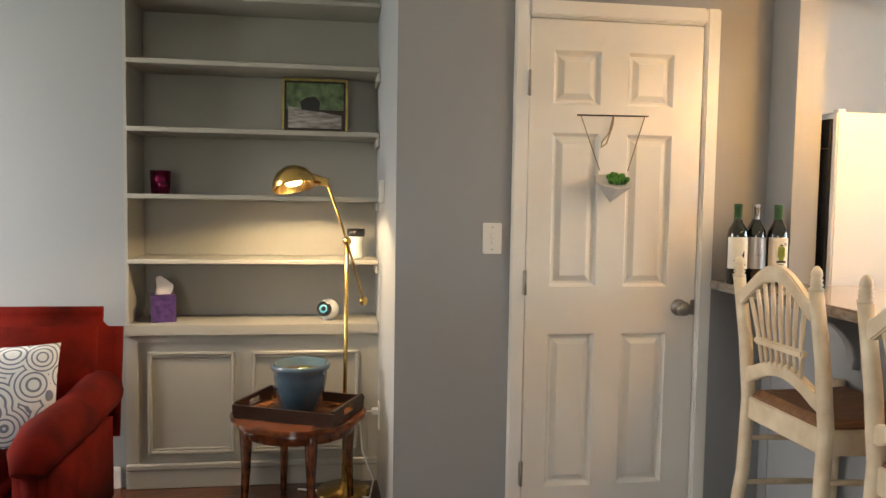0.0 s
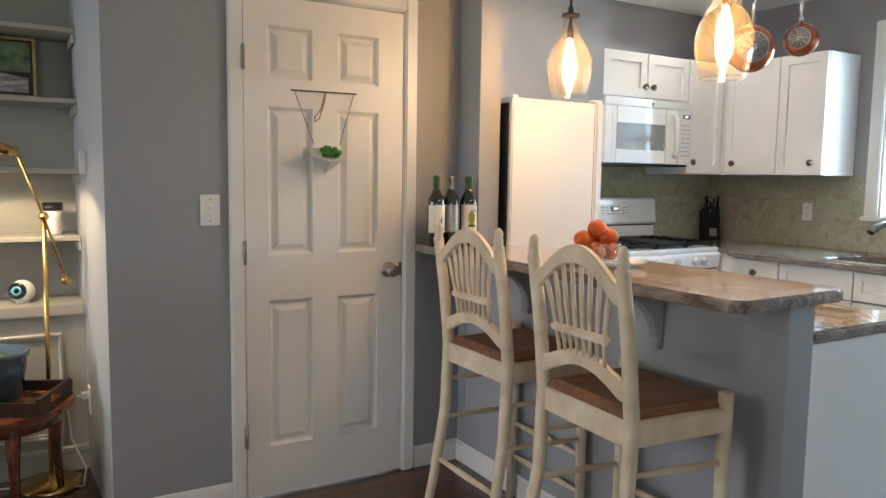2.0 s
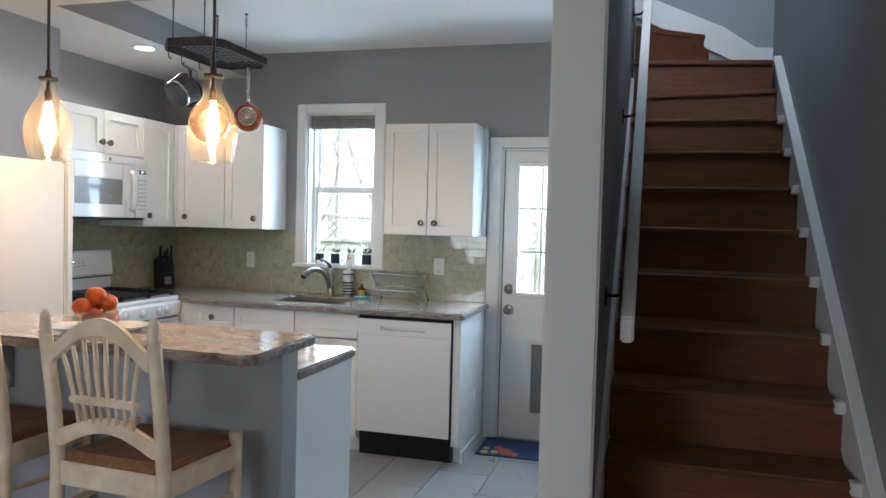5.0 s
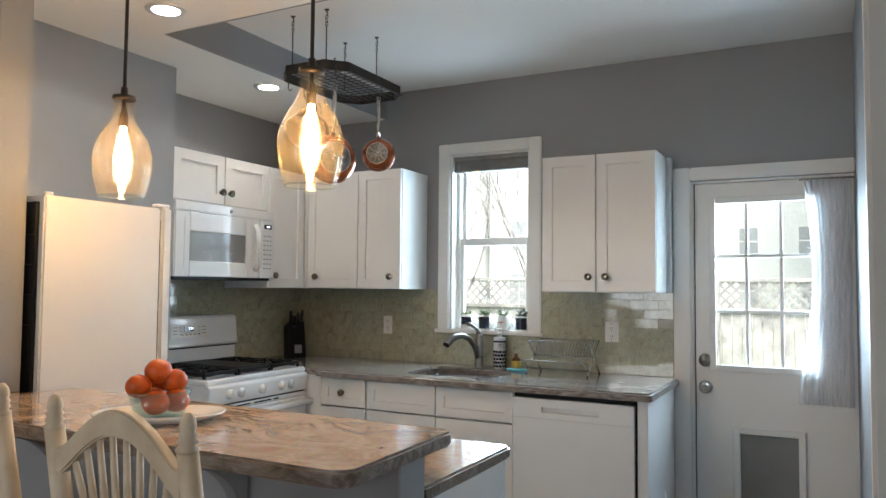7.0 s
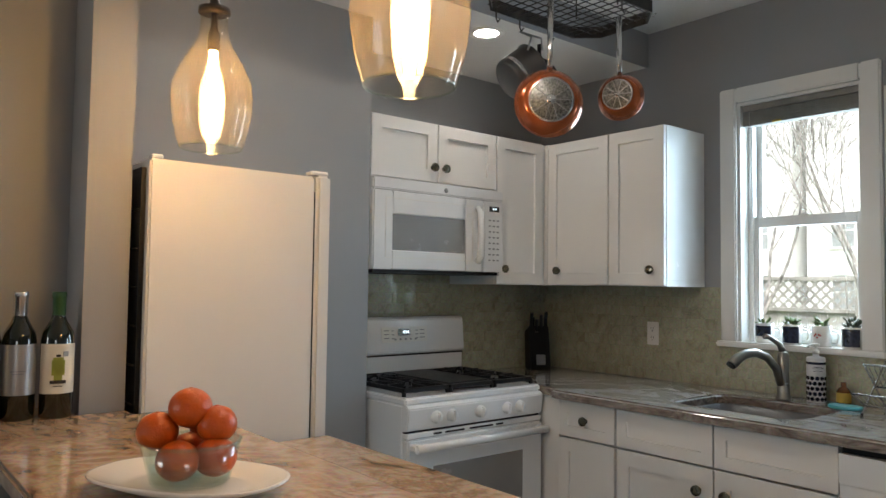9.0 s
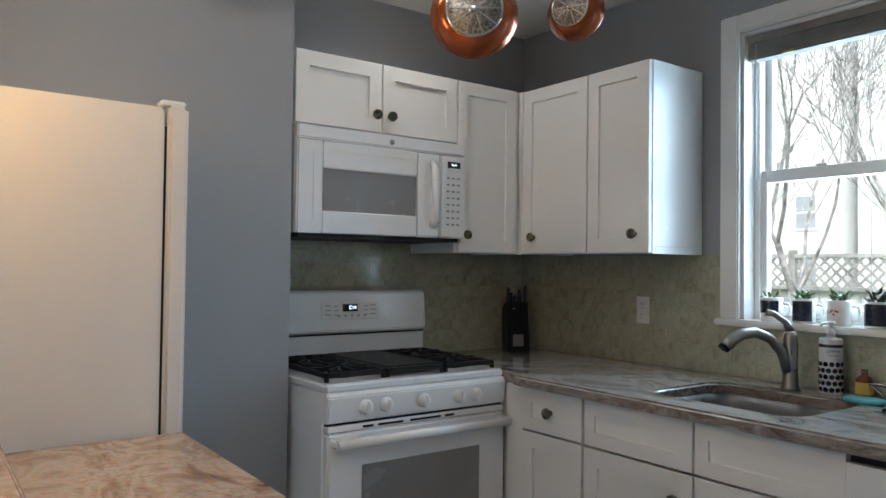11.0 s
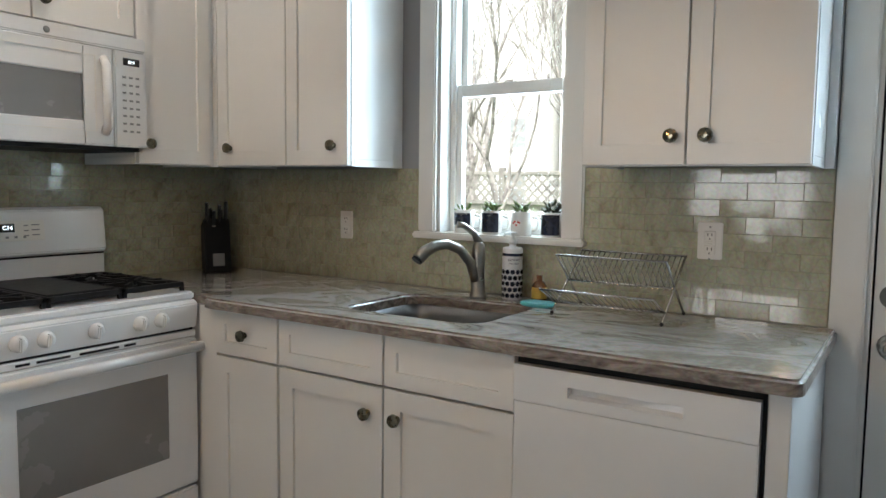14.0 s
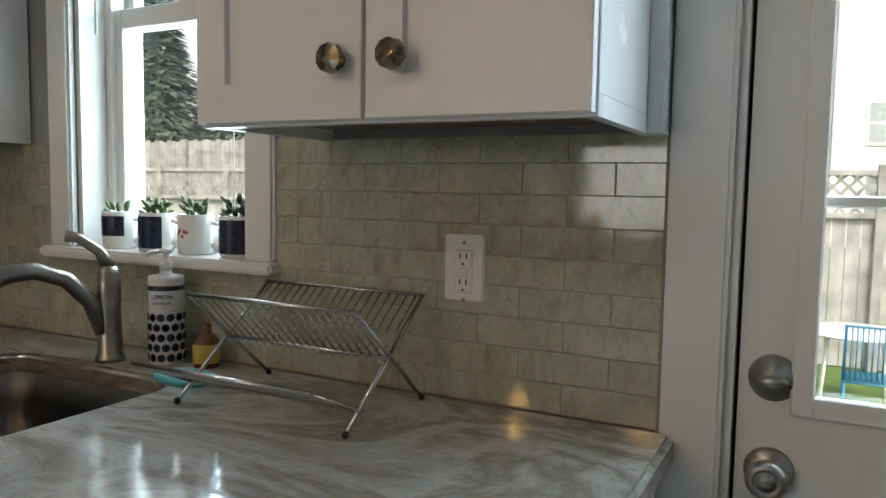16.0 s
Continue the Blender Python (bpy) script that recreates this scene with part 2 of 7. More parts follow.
M_RED = mat("red_velvet", (0.12, 0.006, 0.003), rough=0.9, var=0.25, scale=8, bump=0.25, bscale=300)
M_RED.node_tree.nodes["Principled BSDF"].inputs["Specular IOR Level"].default_value = 0.12
M_CUSHION = mat("patterned_cushion_cloth", (0.55, 0.55, 0.57), rough=0.9, bump=0.3, bscale=300)
M_TILEFLOOR = mat("grey_floor_tile", (0.29, 0.295, 0.30), rough=0.3, var=0.03, scale=7, bump=0.03, bscale=40, random_tint=0.07)
M_GROUT = mat("grey_grout", (0.22, 0.22, 0.22), rough=0.9, var=0.1, scale=30, bump=0.2)
M_GROUT_L = mat("pale_grout", (0.34, 0.33, 0.24), rough=0.7, var=0.08, scale=30, bump=0.2)
M_TILE = stone("green_marble_wall_tile", [(0.33, (0.31, 0.29, 0.19)), (0.42, (0.385, 0.375, 0.255)), (0.55, (0.42, 0.415, 0.285)), (0.70, (0.47, 0.465, 0.345))], scale=9, rough=0.06, stretch=(1, 1.3, 0.8), dist=1.2, shuffle=True, vein=0.17, vein_scale=6.0)
M_GRANITE = stone("fantasy_brown_stone", [(0.27, (0.15, 0.085, 0.05)), (0.38, (0.37, 0.25, 0.17)), (0.48, (0.53, 0.42, 0.325)), (0.57, (0.36, 0.25, 0.175)), (0.66, (0.50, 0.385, 0.29)), (0.78, (0.62, 0.54, 0.46))], scale=4.2, stretch=(1.7, 1.1, 1.7), dist=1.0, vein=0.2, vein_scale=2.6, sat=1.2)
M_GRANITE_GREY = stone("grey_banded_stone", [(0.27, (0.13, 0.105, 0.085)), (0.40, (0.30, 0.28, 0.255)), (0.50, (0.47, 0.465, 0.45)), (0.58, (0.26, 0.235, 0.205)), (0.66, (0.43, 0.42, 0.40)), (0.78, (0.58, 0.575, 0.56))], scale=2.4, stretch=(1.8, 0.9, 1), rough=0.10, dist=1.0, vein=0.12, vein_scale=1.9)
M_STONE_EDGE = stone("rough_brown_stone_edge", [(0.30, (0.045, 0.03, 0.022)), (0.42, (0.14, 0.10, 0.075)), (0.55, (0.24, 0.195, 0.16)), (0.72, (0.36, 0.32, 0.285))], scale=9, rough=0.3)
M_SINKSTEEL = mat("dull_sink_steel", (0.14, 0.14, 0.14), rough=0.38, metal=1.0, var=0.08, scale=4, bump=0.05, bscale=40)
M_BULB = mat("glowing_filament", (1.0, 0.62, 0.22), emit=22, bump=0.0)
M_LED = mat("lit_lamp_disc", (1.0, 0.95, 0.88), emit=7, bump=0.0)
M_LAMPGLOW = mat("lit_lamp_bulb", (1.0, 0.80, 0.50), emit=9, bump=0.0)
M_PENDGLASS = thin_glass("amber_tinted_glass", (0.97, 0.925, 0.85))
# Slight amber translucency imitates the hazy glare around the lit bulb.
scatter(M_PENDGLASS, (1.0, 0.84, 0.62), 0.026)
M_PANE = thin_glass("window_glass", (0.97, 0.985, 0.98))
M_BOWL = thin_glass("bowl_glass", (0.90, 0.965, 0.95), gloss=0.11)
M_BOTTLE = mat("dark_bottle_glass", (0.006, 0.009, 0.005), rough=0.06, var=0.1, bump=0.0, coat=0.8)
M_LABEL = mat("cream_paper_label", (0.70, 0.65, 0.54), rough=0.6, var=0.03, bump=0.03)
M_LABELGREY = mat("silver_paper_label", (0.42, 0.42, 0.43), rough=0.35, metal=0.7, var=0.06, bump=0.03)
M_FOILG = mat("green_foil", (0.02, 0.075, 0.025), rough=0.3, bump=0.02)
M_FOILS = mat("silver_foil", (0.5, 0.5, 0.52), rough=0.25, metal=0.9, bump=0.02)
M_PEAR = mat("green_fruit_print", (0.30, 0.33, 0.05), rough=0.6, bump=0.0)
M_INK = mat("black_ink", (0.02, 0.018, 0.016), rough=0.6, bump=0.0)
M_ORANGE = mat("orange_peel", (0.55, 0.085, 0.004), rough=0.38, var=0.12, scale=9, bump=0.35, bscale=190)
M_CHINA = mat("white_china", (0.76, 0.74, 0.70), rough=0.15, var=0.015, bump=0.0, coat=0.4)
M_NAVY = mat("navy_pattern_glaze", (0.02, 0.025, 0.05), rough=0.2, var=0.3, scale=60, bump=0.0, coat=0.4)
M_ROSE = mat("rose_pattern_glaze", (0.55, 0.08, 0.07), rough=0.2, bump=0.0)
M_BLUEGLAZE = mat("blue_glazed_pottery", (0.03, 0.065, 0.10), rough=0.16, color2=(0.008, 0.02, 0.05), scale=5, bump=0.05, bscale=20, coat=0.6, aniso=(1, 1, 5))
M_SOIL = mat("potting_soil", (0.05, 0.032, 0.02), rough=0.95, var=0.4, scale=60, bump=0.6)
M_LEAF = mat("succulent_leaf", (0.15, 0.25, 0.06), rough=0.45, var=0.3, scale=14, bump=0.05)
M_LEAF_DARK = mat("dark_succulent_leaf", (0.05, 0.07, 0.03), rough=0.45, var=0.3, scale=14, bump=0.05)
M_MOSS = mat("green_moss", (0.06, 0.22, 0.015), rough=0.8, var=0.4, scale=60, bump=0.8)
M_ROPE = mat("jute_cord", (0.34, 0.25, 0.16), rough=0.9, var=0.2, scale=90, bump=0.3)
M_GREYCLAY = mat("pale_grey_ceramic", (0.50, 0.49, 0.47), rough=0.5, var=0.04, bump=0.05)
M_PURPLE = mat("purple_patterned_card", (0.09, 0.035, 0.17), rough=0.6, color2=(0.03, 0.01, 0.07), scale=45, bump=0.0)
M_TISSUE = mat("white_tissue", (0.80, 0.76, 0.72), rough=0.9, bump=0.2, bscale=40)
M_MAGENTA = mat("magenta_mercury_glass", (0.22, 0.012, 0.06), rough=0.12, metal=0.75, var=0.4, scale=30, bump=0.0)
M_GOLD = mat("gilt_frame", (0.50, 0.38, 0.14), rough=0.35, metal=0.7, var=0.15, scale=20, bump=0.1)
M_PIC_GREEN = mat("woodland_print", (0.16, 0.22, 0.10), rough=0.5, color2=(0.03, 0.06, 0.03), scale=26, bump=0.0)
M_PIC_LOG = mat("pale_log_print", (0.42, 0.38, 0.36), rough=0.5, color2=(0.12, 0.09, 0.08), scale=18, bump=0.0, aniso=(1, 1, 5))
M_TEAL = mat("aqua_dish_plastic", (0.10, 0.45, 0.52), rough=0.35, bump=0.02)
M_AMBER = mat("amber_glass_bottle", (0.12, 0.035, 0.006), rough=0.1, bump=0.0, coat=0.5)
M_YELLOW = mat("yellow_label", (0.52, 0.36, 0.06), rough=0.5, bump=0.0)
M_WHITEPLASTIC = mat("white_plastic", (0.74, 0.73, 0.70), rough=0.3, var=0.01, bump=0.02)
M_CURTAIN = mat("sheer_white_cloth", (0.80, 0.80, 0.80), rough=0.9, var=0.02, bump=0.2, bscale=260)
M_MATBLUE = mat("blue_rug_pile", (0.03, 0.06, 0.16), rough=0.95, var=0.3, scale=40, bump=0.6, bscale=260)
M_MATRED = mat("coral_rug_pile", (0.55, 0.10, 0.06), rough=0.95, var=0.2, scale=40, bump=0.6, bscale=260)
M_MATYEL = mat("yellow_rug_pile", (0.60, 0.40, 0.07), rough=0.95, var=0.2, scale=40, bump=0.6, bscale=260)
M_FLAP = mat("grey_flap_vinyl", (0.22, 0.22, 0.21), rough=0.5, var=0.04, bump=0.05)
M_GRASS = mat("lawn", (0.10, 0.17, 0.035), rough=0.95, color2=(0.05, 0.09, 0.02), scale=3, bump=0.8, bscale=40)
M_FENCE = mat("weathered_fence_wood", (0.35, 0.33, 0.305), rough=0.85, var=0.2, scale=4, bump=0.3, bscale=20, random_tint=0.12)
M_BARK = mat("grey_bark", (0.38, 0.35, 0.33), rough=0.95, var=0.3, scale=12, bump=0.6, bscale=30)
M_SIDING = mat("white_house_siding", (0.72, 0.72, 0.70), rough=0.7, var=0.03, bump=0.05)
M_ROOF = mat("grey_roof_shingle", (0.36, 0.36, 0.37), rough=0.9, var=0.2, scale=10, bump=0.4)
# Pale grey stands in for bright sky reflected in the far panes.
M_SKYGLASS = mat("sky_pale_window_glass", (0.34, 0.36, 0.37), rough=0.08, bump=0.0)
M_EVERGREEN = mat("evergreen_needles", (0.105, 0.14, 0.085), rough=0.9, var=0.4, scale=6, bump=0.5)
M_PATIOBLUE = mat("blue_painted_metal", (0.03, 0.20, 0.34), rough=0.4, var=0.05, bump=0.05)
M_PAVER = mat("patio_concrete", (0.34, 0.33, 0.31), rough=0.9, var=0.1, scale=4, bump=0.3)


# ---- mesh helpers ----
def box(x0, x1, y0, y1, z0, z1, bev=0.0, seg=1):
    bm = bmesh.new()
    bmesh.ops.create_cube(bm, size=1.0)
    for v in bm.verts:
        v.co = Vector(((x0 + x1) / 2 + v.co.x * (x1 - x0), (y0 + y1) / 2 + v.co.y * (y1 - y0), (z0 + z1) / 2 + v.co.z * (z1 - z0)))
    if bev:
        bmesh.ops.bevel(bm, geom=bm.edges[:], offset=min(bev, 0.45 * min(abs(x1 - x0), abs(y1 - y0), abs(z1 - z0))), segments=seg, affect='EDGES')
    return bm


def join(*bms):
    out = bmesh.new()
    for b in bms:
        me = bpy.data.meshes.new("tmp")
        b.to_mesh(me)
        b.free()
        out.from_mesh(me)
        bpy.data.meshes.remove(me)
    return out


def moved(bm, m):
    bmesh.ops.transform(bm, matrix=m, verts=bm.verts[:])
    return bm


def lathe(profile, seg=24, at=(0, 0, 0), tilt=None):
    """Turn a list of (radius, height) about z."""
    bm = bmesh.new()
    rings = []
    for r, z in profile:
        if r < 1e-5:
            rings.append([bm.verts.new((0, 0, z))])
        else:
            rings.append([bm.verts.new((r * math.cos(2 * math.pi * k / seg), r * math.sin(2 * math.pi * k / seg), z)) for k in range(seg)])
    for a, b in zip(rings, rings[1:]):
        for k in range(seg):
            j = (k + 1) % seg
            if len(a) == 1 and len(b) == 1:
                continue
            if len(a) == 1:
                bm.faces.new((a[0], b[j], b[k]))
            elif len(b) == 1:
                bm.faces.new((a[k], a[j], b[0]))
            else:
                bm.faces.new((a[k], a[j], b[j], b[k]))
    bmesh.ops.recalc_face_normals(bm, faces=bm.faces[:])
    for f in bm.faces:
        f.smooth = True
    m = Matrix.Translation(at)
    if tilt is not None:
        m = m @ tilt
    return moved(bm, m)


def tube(pts, r, seg=8, caps=True):
    """A round bar along points; r is one radius or one for each point."""
    pts = [Vector(p) for p in pts]
    rs = r if isinstance(r, (list, tuple)) else [r] * len(pts)
    bm = bmesh.new()
    rings = []
    up = Vector((0, 0, 1))
    prev = None
    for i, p in enumerate(pts):
        d = (pts[min(i + 1, len(pts) - 1)] - pts[max(i - 1, 0)]).normalized()
        if prev is None:
            a = d.cross(up if abs(d.dot(up)) < 0.95 else Vector((1, 0, 0))).normalized()
        else:
            a = (prev - d * prev.dot(d)).normalized()
        prev = a
        b = d.cross(a)
        rings.append([bm.verts.new(p + (a * math.cos(2 * math.pi * k / seg) + b * math.sin(2 * math.pi * k / seg)) * rs[i]) for k in range(seg)])
    for u, v in zip(rings, rings[1:]):
        for k in range(seg):
            bm.faces.new((u[k], u[(k + 1) % seg], v[(k + 1) % seg], v[k]))
    if caps:
        bm.faces.new(rings[0][::-1])
        bm.faces.new(rings[-1])
    bmesh.ops.recalc_face_normals(bm, faces=bm.faces[:])
    for f in bm.faces:
        f.smooth = len(f.verts) == 4
    return bm


def prism(poly, axis, a, b, bev=0.0):
    """Extrude a 2D polygon along an axis from a to b."""
    def put(p, h):
        return {"x": (h, p[0], p[1]), "y": (p[0], h, p[1]), "z": (p[0], p[1], h)}[axis]
    bm = bmesh.new()
    lo = [bm.verts.new(put(p, a)) for p in poly]
    hi = [bm.verts.new(put(p, b)) for p in poly]
    n = len(poly)
    bm.faces.new(lo)
    bm.faces.new(hi)
    for i in range(n):
        bm.faces.new((lo[i], lo[(i + 1) % n], hi[(i + 1) % n], hi[i]))
    bmesh.ops.recalc_face_normals(bm, faces=bm.faces[:])
    if bev:
        bmesh.ops.bevel(bm, geom=[e for e in bm.edges if len(e.link_faces) == 2 and e.calc_face_angle(0) > 0.6], offset=bev, segments=2, affect='EDGES')
    return bm


def ball(r, at, su=12, sv=8, squash=(1, 1, 1)):
    bm = bmesh.new()
    bmesh.ops.create_uvsphere(bm, u_segments=su, v_segments=sv, radius=r)
    for f in bm.faces:
        f.smooth = True
    return moved(bm, Matrix.Translation(at) @ Matrix.Diagonal((*squash, 1)))


def arc(cx, cy, r, a0, a1, n):
    return [(cx + r * math.cos(radians(a0 + (a1 - a0) * i / n)), cy + r * math.sin(radians(a0 + (a1 - a0) * i / n))) for i in range(n + 1)]


def mesh_object(name, bm, material):
    me = bpy.data.meshes.new(name)
    bm.to_mesh(me)
    bm.free()
    me.materials.append(material)
    return new(name, me)


def thing(name, at, label, category, group="", kind=""):
    ob = new(name)
    ob.location = at
    ob.empty_display_size = 0.05
    return tagged(ob, label, category, group, kind)


def origin(ob):
    o = Vector((0, 0, 0))
    while ob is not None:
        o += ob.location
        ob = ob.parent
    return o


def part(name, bm, material, parent, label=""):
    """Link a mesh in world coordinates as one part under a thing or a part."""
    o = origin(parent)
    bmesh.ops.translate(bm, vec=-o, verts=bm.verts[:])
    ob = mesh_object(name, bm, material)
    ob.parent = parent
    return tagged(ob, label)


def solid(name, bm, material, label, category, group="", kind="", at=None):
    """A thing of one mesh."""
    if at is not None:
        bmesh.ops.translate(bm, vec=-Vector(at), verts=bm.verts[:])
    ob = mesh_object(name, bm, material)
    if at is not None:
        ob.location = at
    return tagged(ob, label, category, group, kind)


def structure(name, bm, material, label, category):
    return solid(name, bm, material, label, category, kind="structure")


def words(text, size, m, parent, material, name="lettering", depth=0.0006):
    cu = bpy.data.curves.new("text", 'FONT')
    cu.body, cu.size, cu.extrude = text, size, depth
    cu.align_x, cu.align_y = 'CENTER', 'CENTER'
    tmp = new("text", cu)
    dg = bpy.context.evaluated_depsgraph_get()
    me = bpy.data.meshes.new_from_object(tmp.evaluated_get(dg))
    bpy.data.objects.remove(tmp)
    me.transform(m)
    me.transform(Matrix.Translation(-origin(parent)))
    me.materials.clear()
    me.materials.append(material)
    ob = new(name, me)
    ob.parent = parent
    return ob


FACE_NEG_Y = Matrix(((1, 0, 0, 0), (0, 0, -1, 0), (0, 1, 0, 0), (0, 0, 0, 1)))
FACE_NEG_X = Matrix(((0, 0, -1, 0), (-1, 0, 0, 0), (0, 1, 0, 0), (0, 0, 0, 1)))


def on_face(face, plane, u0, u1, v0, v1, n0, n1, bev=0.002):
    """A box on a front that looks to -x ('x') or -y ('y'); n counts out of the front."""
    if face == "x":
        return box(plane - n1, plane - n0, u0, u1, v0, v1, bev)
    return box(u0, u1, plane - n1, plane - n0, v0, v1, bev)


def shaker(face, plane, u0, u1, v0, v1, rail=0.06, t=0.02):
    """A framed door or drawer front with a flat sunken panel, as one mesh."""
    bm = bmesh.new()

    def put(u, v, n):
        return (plane - n, u, v) if face == "x" else (u, plane - n, v)
    rings = []
    for e, n in ((0.0, 0.0), (0.0, t - 0.0015), (0.0015, t), (rail, t), (rail + 0.0012, t - 0.009)):
        rings.append([bm.verts.new(put(u, v, n)) for u, v in ((u0 + e, v0 + e), (u1 - e, v0 + e), (u1 - e, v1 - e), (u0 + e, v1 - e))])
    bm.faces.new(rings[0])
    for a, b in zip(rings, rings[1:]):
        for k in range(4):
            bm.faces.new((a[k], a[(k + 1) % 4], b[(k + 1) % 4], b[k]))
    bm.faces.new(rings[-1])
    bmesh.ops.recalc_face_normals(bm, faces=bm.faces[:])
    return bm


def knob_mesh(face, plane, u, v):
    out = 0.02
    prof = [(0.0, 0.0), (0.010, 0.0), (0.011, 0.003), (0.007, 0.006), (0.007, 0.012), (0.016, 0.015), (0.0205, 0.020), (0.019, 0.028), (0.009, 0.031), (0.0, 0.0315)]
    bm = lathe(prof, 10)
    for f in bm.faces:
        f.smooth = False
    rot = Matrix.Rotation(radians(-90), 4, 'Y') if face == "x" else Matrix.Rotation(radians(90), 4, 'X')
    at = (plane - out, u, v) if face == "x" else (u, plane - out, v)
    return moved(bm, Matrix.Translation(at) @ rot)


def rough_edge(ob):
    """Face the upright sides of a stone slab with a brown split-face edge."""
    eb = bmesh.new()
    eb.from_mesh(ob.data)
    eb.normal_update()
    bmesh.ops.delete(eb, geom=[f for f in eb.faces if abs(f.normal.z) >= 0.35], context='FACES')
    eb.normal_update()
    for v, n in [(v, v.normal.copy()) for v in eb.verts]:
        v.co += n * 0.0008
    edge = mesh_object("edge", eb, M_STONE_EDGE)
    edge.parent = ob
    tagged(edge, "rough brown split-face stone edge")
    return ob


# ---- structure ----
LOW, HIGH = 2.48, 2.65
XW, YD, YS, YB = 4.62, 2.66, 3.42, 3.035
structure("ground", box(-60, 400, -300, 300, -0.62, -0.60), M_GRASS, "green winter lawn stretching behind the house", "lawn")
structure("wall_door", join(box(0.487, 0.985, YD, YD + 0.12, 0, LOW), box(1.68, 2.02, YD, YD + 0.12, 0, LOW), box(0.985, 1.68, YD, YD + 0.12, 2.035, LOW)), M_WALL, "grey painted wall around the closet door", "wall")
structure("wall_pier_side", prism([(0.465, 3.70), (0.465, 3.36), (0.487, YD), (0.985, YD + 0.12), (0.985, 3.70)], "z", 0, LOW), M_WALL, "grey painted side of the shelving alcove", "wall")
structure("wall_alcove_left", box(-2.75, -0.67, 3.38, 3.50, 0, LOW), M_WALL, "light grey painted wall behind the armchair", "wall")
structure("wall_alcove_back", box(-0.80, 0.60, 3.66, 3.74, 0, LOW), M_BUILTIN, "greige painted back of the shelving alcove", "wall")
structure("wall_stub", join(box(1.970, 2.078, 2.49, 3.10, 1.035, LOW), box(1.985, 2.078, 2.60, 3.10, 0, 1.035)), M_WALL, "short grey wall return above the bar end", "wall")
structure("wall_fridge", box(2.085, 3.18, YB, 3.60, 0, LOW), M_WALL, "blue grey painted wall behind the fridge", "wall")
structure("wall_stove", box(3.18, 4.80, YS, 3.56, 0, LOW), M_WALL, "blue grey painted wall behind the range", "wall")
structure("wall_window", join(box(XW, 4.80, 2.215, YS, 0, HIGH), box(XW, 4.80, 0.80, 1.685, 0, HIGH), box(XW, 4.80, 1.685, 2.215, 0, 1.115), box(XW, 4.80, 1.685, 2.215, 2.215, HIGH),
                              box(XW, 4.80, -0.20, 0.02, 0, HIGH), box(XW, 4.80, 0.02, 0.80, 1.955, HIGH)), M_WALL, "blue grey kitchen wall with a window", "wall")
structure("wall_stair_side", box(1.83, 4.62, -0.055, 0.015, 0, 3.6), M_WALL, "thin grey wall between kitchen and stairs", "wall")
structure("wall_stair_right", box(0.9, 4.40, -0.93, -0.81, 0, 4.6), M_WALL, "blue grey wall along the staircase", "wall")
structure("wall_stair_end", join(box(4.26, 4.40, -0.93, -0.06, 0, 4.6), box(4.26, 4.40, -0.06, 0.8, HIGH + 0.06, 4.6)), M_WALL, "blue grey wall at the stair turn", "wall")
structure("wall_stair_upper", join(box(2.4, 4.26, 0.75, 0.87, HIGH + 0.06, 4.6), box(2.36, 2.46, -0.81, 0.8, HIGH + 0.06, 3.3), box(2.36, 2.46, -0.81, 0.8, 4.3, 4.6), box(2.36, 2.46, -0.81, -0.70, 3.3, 4.3), box(2.36, 2.46, 0.0, 0.8, 3.3, 4.3)), M_WALL, "blue grey upper stairwell wall", "wall")
structure("ceiling_stairwell", box(2.36, 4.40, -0.93, 0.9, 4.6, 4.7), M_CEIL, "white stairwell ceiling", "ceiling")
structure("wall_living_left", join(box(-2.85, -2.75, -3.4, 1.75, 0, LOW), box(-2.85, -2.75, 3.15, 3.5, 0, LOW), box(-2.85, -2.75, 1.75, 3.15, 0, 0.8), box(-2.85, -2.75, 1.75, 3.15, 2.2, LOW)), M_WALL, "plain grey living room wall with window opening", "wall")
structure("wall_living_back", join(box(-2.85, -1.7, -3.5, -3.4, 0, LOW), box(-0.3, 1.0, -3.5, -3.4, 0, LOW), box(-1.7, -0.3, -3.5, -3.4, 0, 0.8), box(-1.7, -0.3, -3.5, -3.4, 2.2, LOW)), M_WALL, "plain grey living room wall with window opening", "wall")
structure("wall_living_right", box(0.9, 1.0, -3.4, -0.93, 0, LOW), M_WALL, "plain grey living room wall", "wall")
structure("ceiling", join(box(-2.85, 2.80, -0.06, 3.75, LOW, LOW + 0.12), box(-2.85, 1.62, -3.5, -0.06, LOW, LOW + 0.12), box(1.62, 2.46, -0.93, -0.06, LOW, LOW + 0.12), box(2.80, 4.80, 2.69, 3.6, LOW, LOW + 0.12)), M_CEIL, "smooth white ceiling over bar and living room", "ceiling")
structure("ceiling_kitchen", box(2.80, 4.80, -0.06, 2.69, HIGH, HIGH + 0.06), M_CEIL, "higher smooth white kitchen ceiling", "ceiling")
structure("ceiling_step", join(box(2.805, 4.62, 2.685, 2.695, LOW - 0.001, HIGH), box(2.796, 2.806, 0.015, 2.69, LOW - 0.001, HIGH), box(1.62, 2.8, -0.06, -0.05, LOW, 2.75)), M_WALL, "grey painted step between two ceiling heights", "trim")
structure("half_wall", box(1.985, 2.10, 0.985, 2.60, 0, 1.0, 0.004), M_WALL, "grey painted half wall carrying the bar", "wall")
structure("jamb_post", join(box(1.795, 1.835, -0.056, 0.092, 0, LOW, 0.006, 2), box(1.83, 1.93, 0.012, 0.03, 0, LOW, 0.003)), M_TRIM, "white painted end post of the stair wall", "trim")


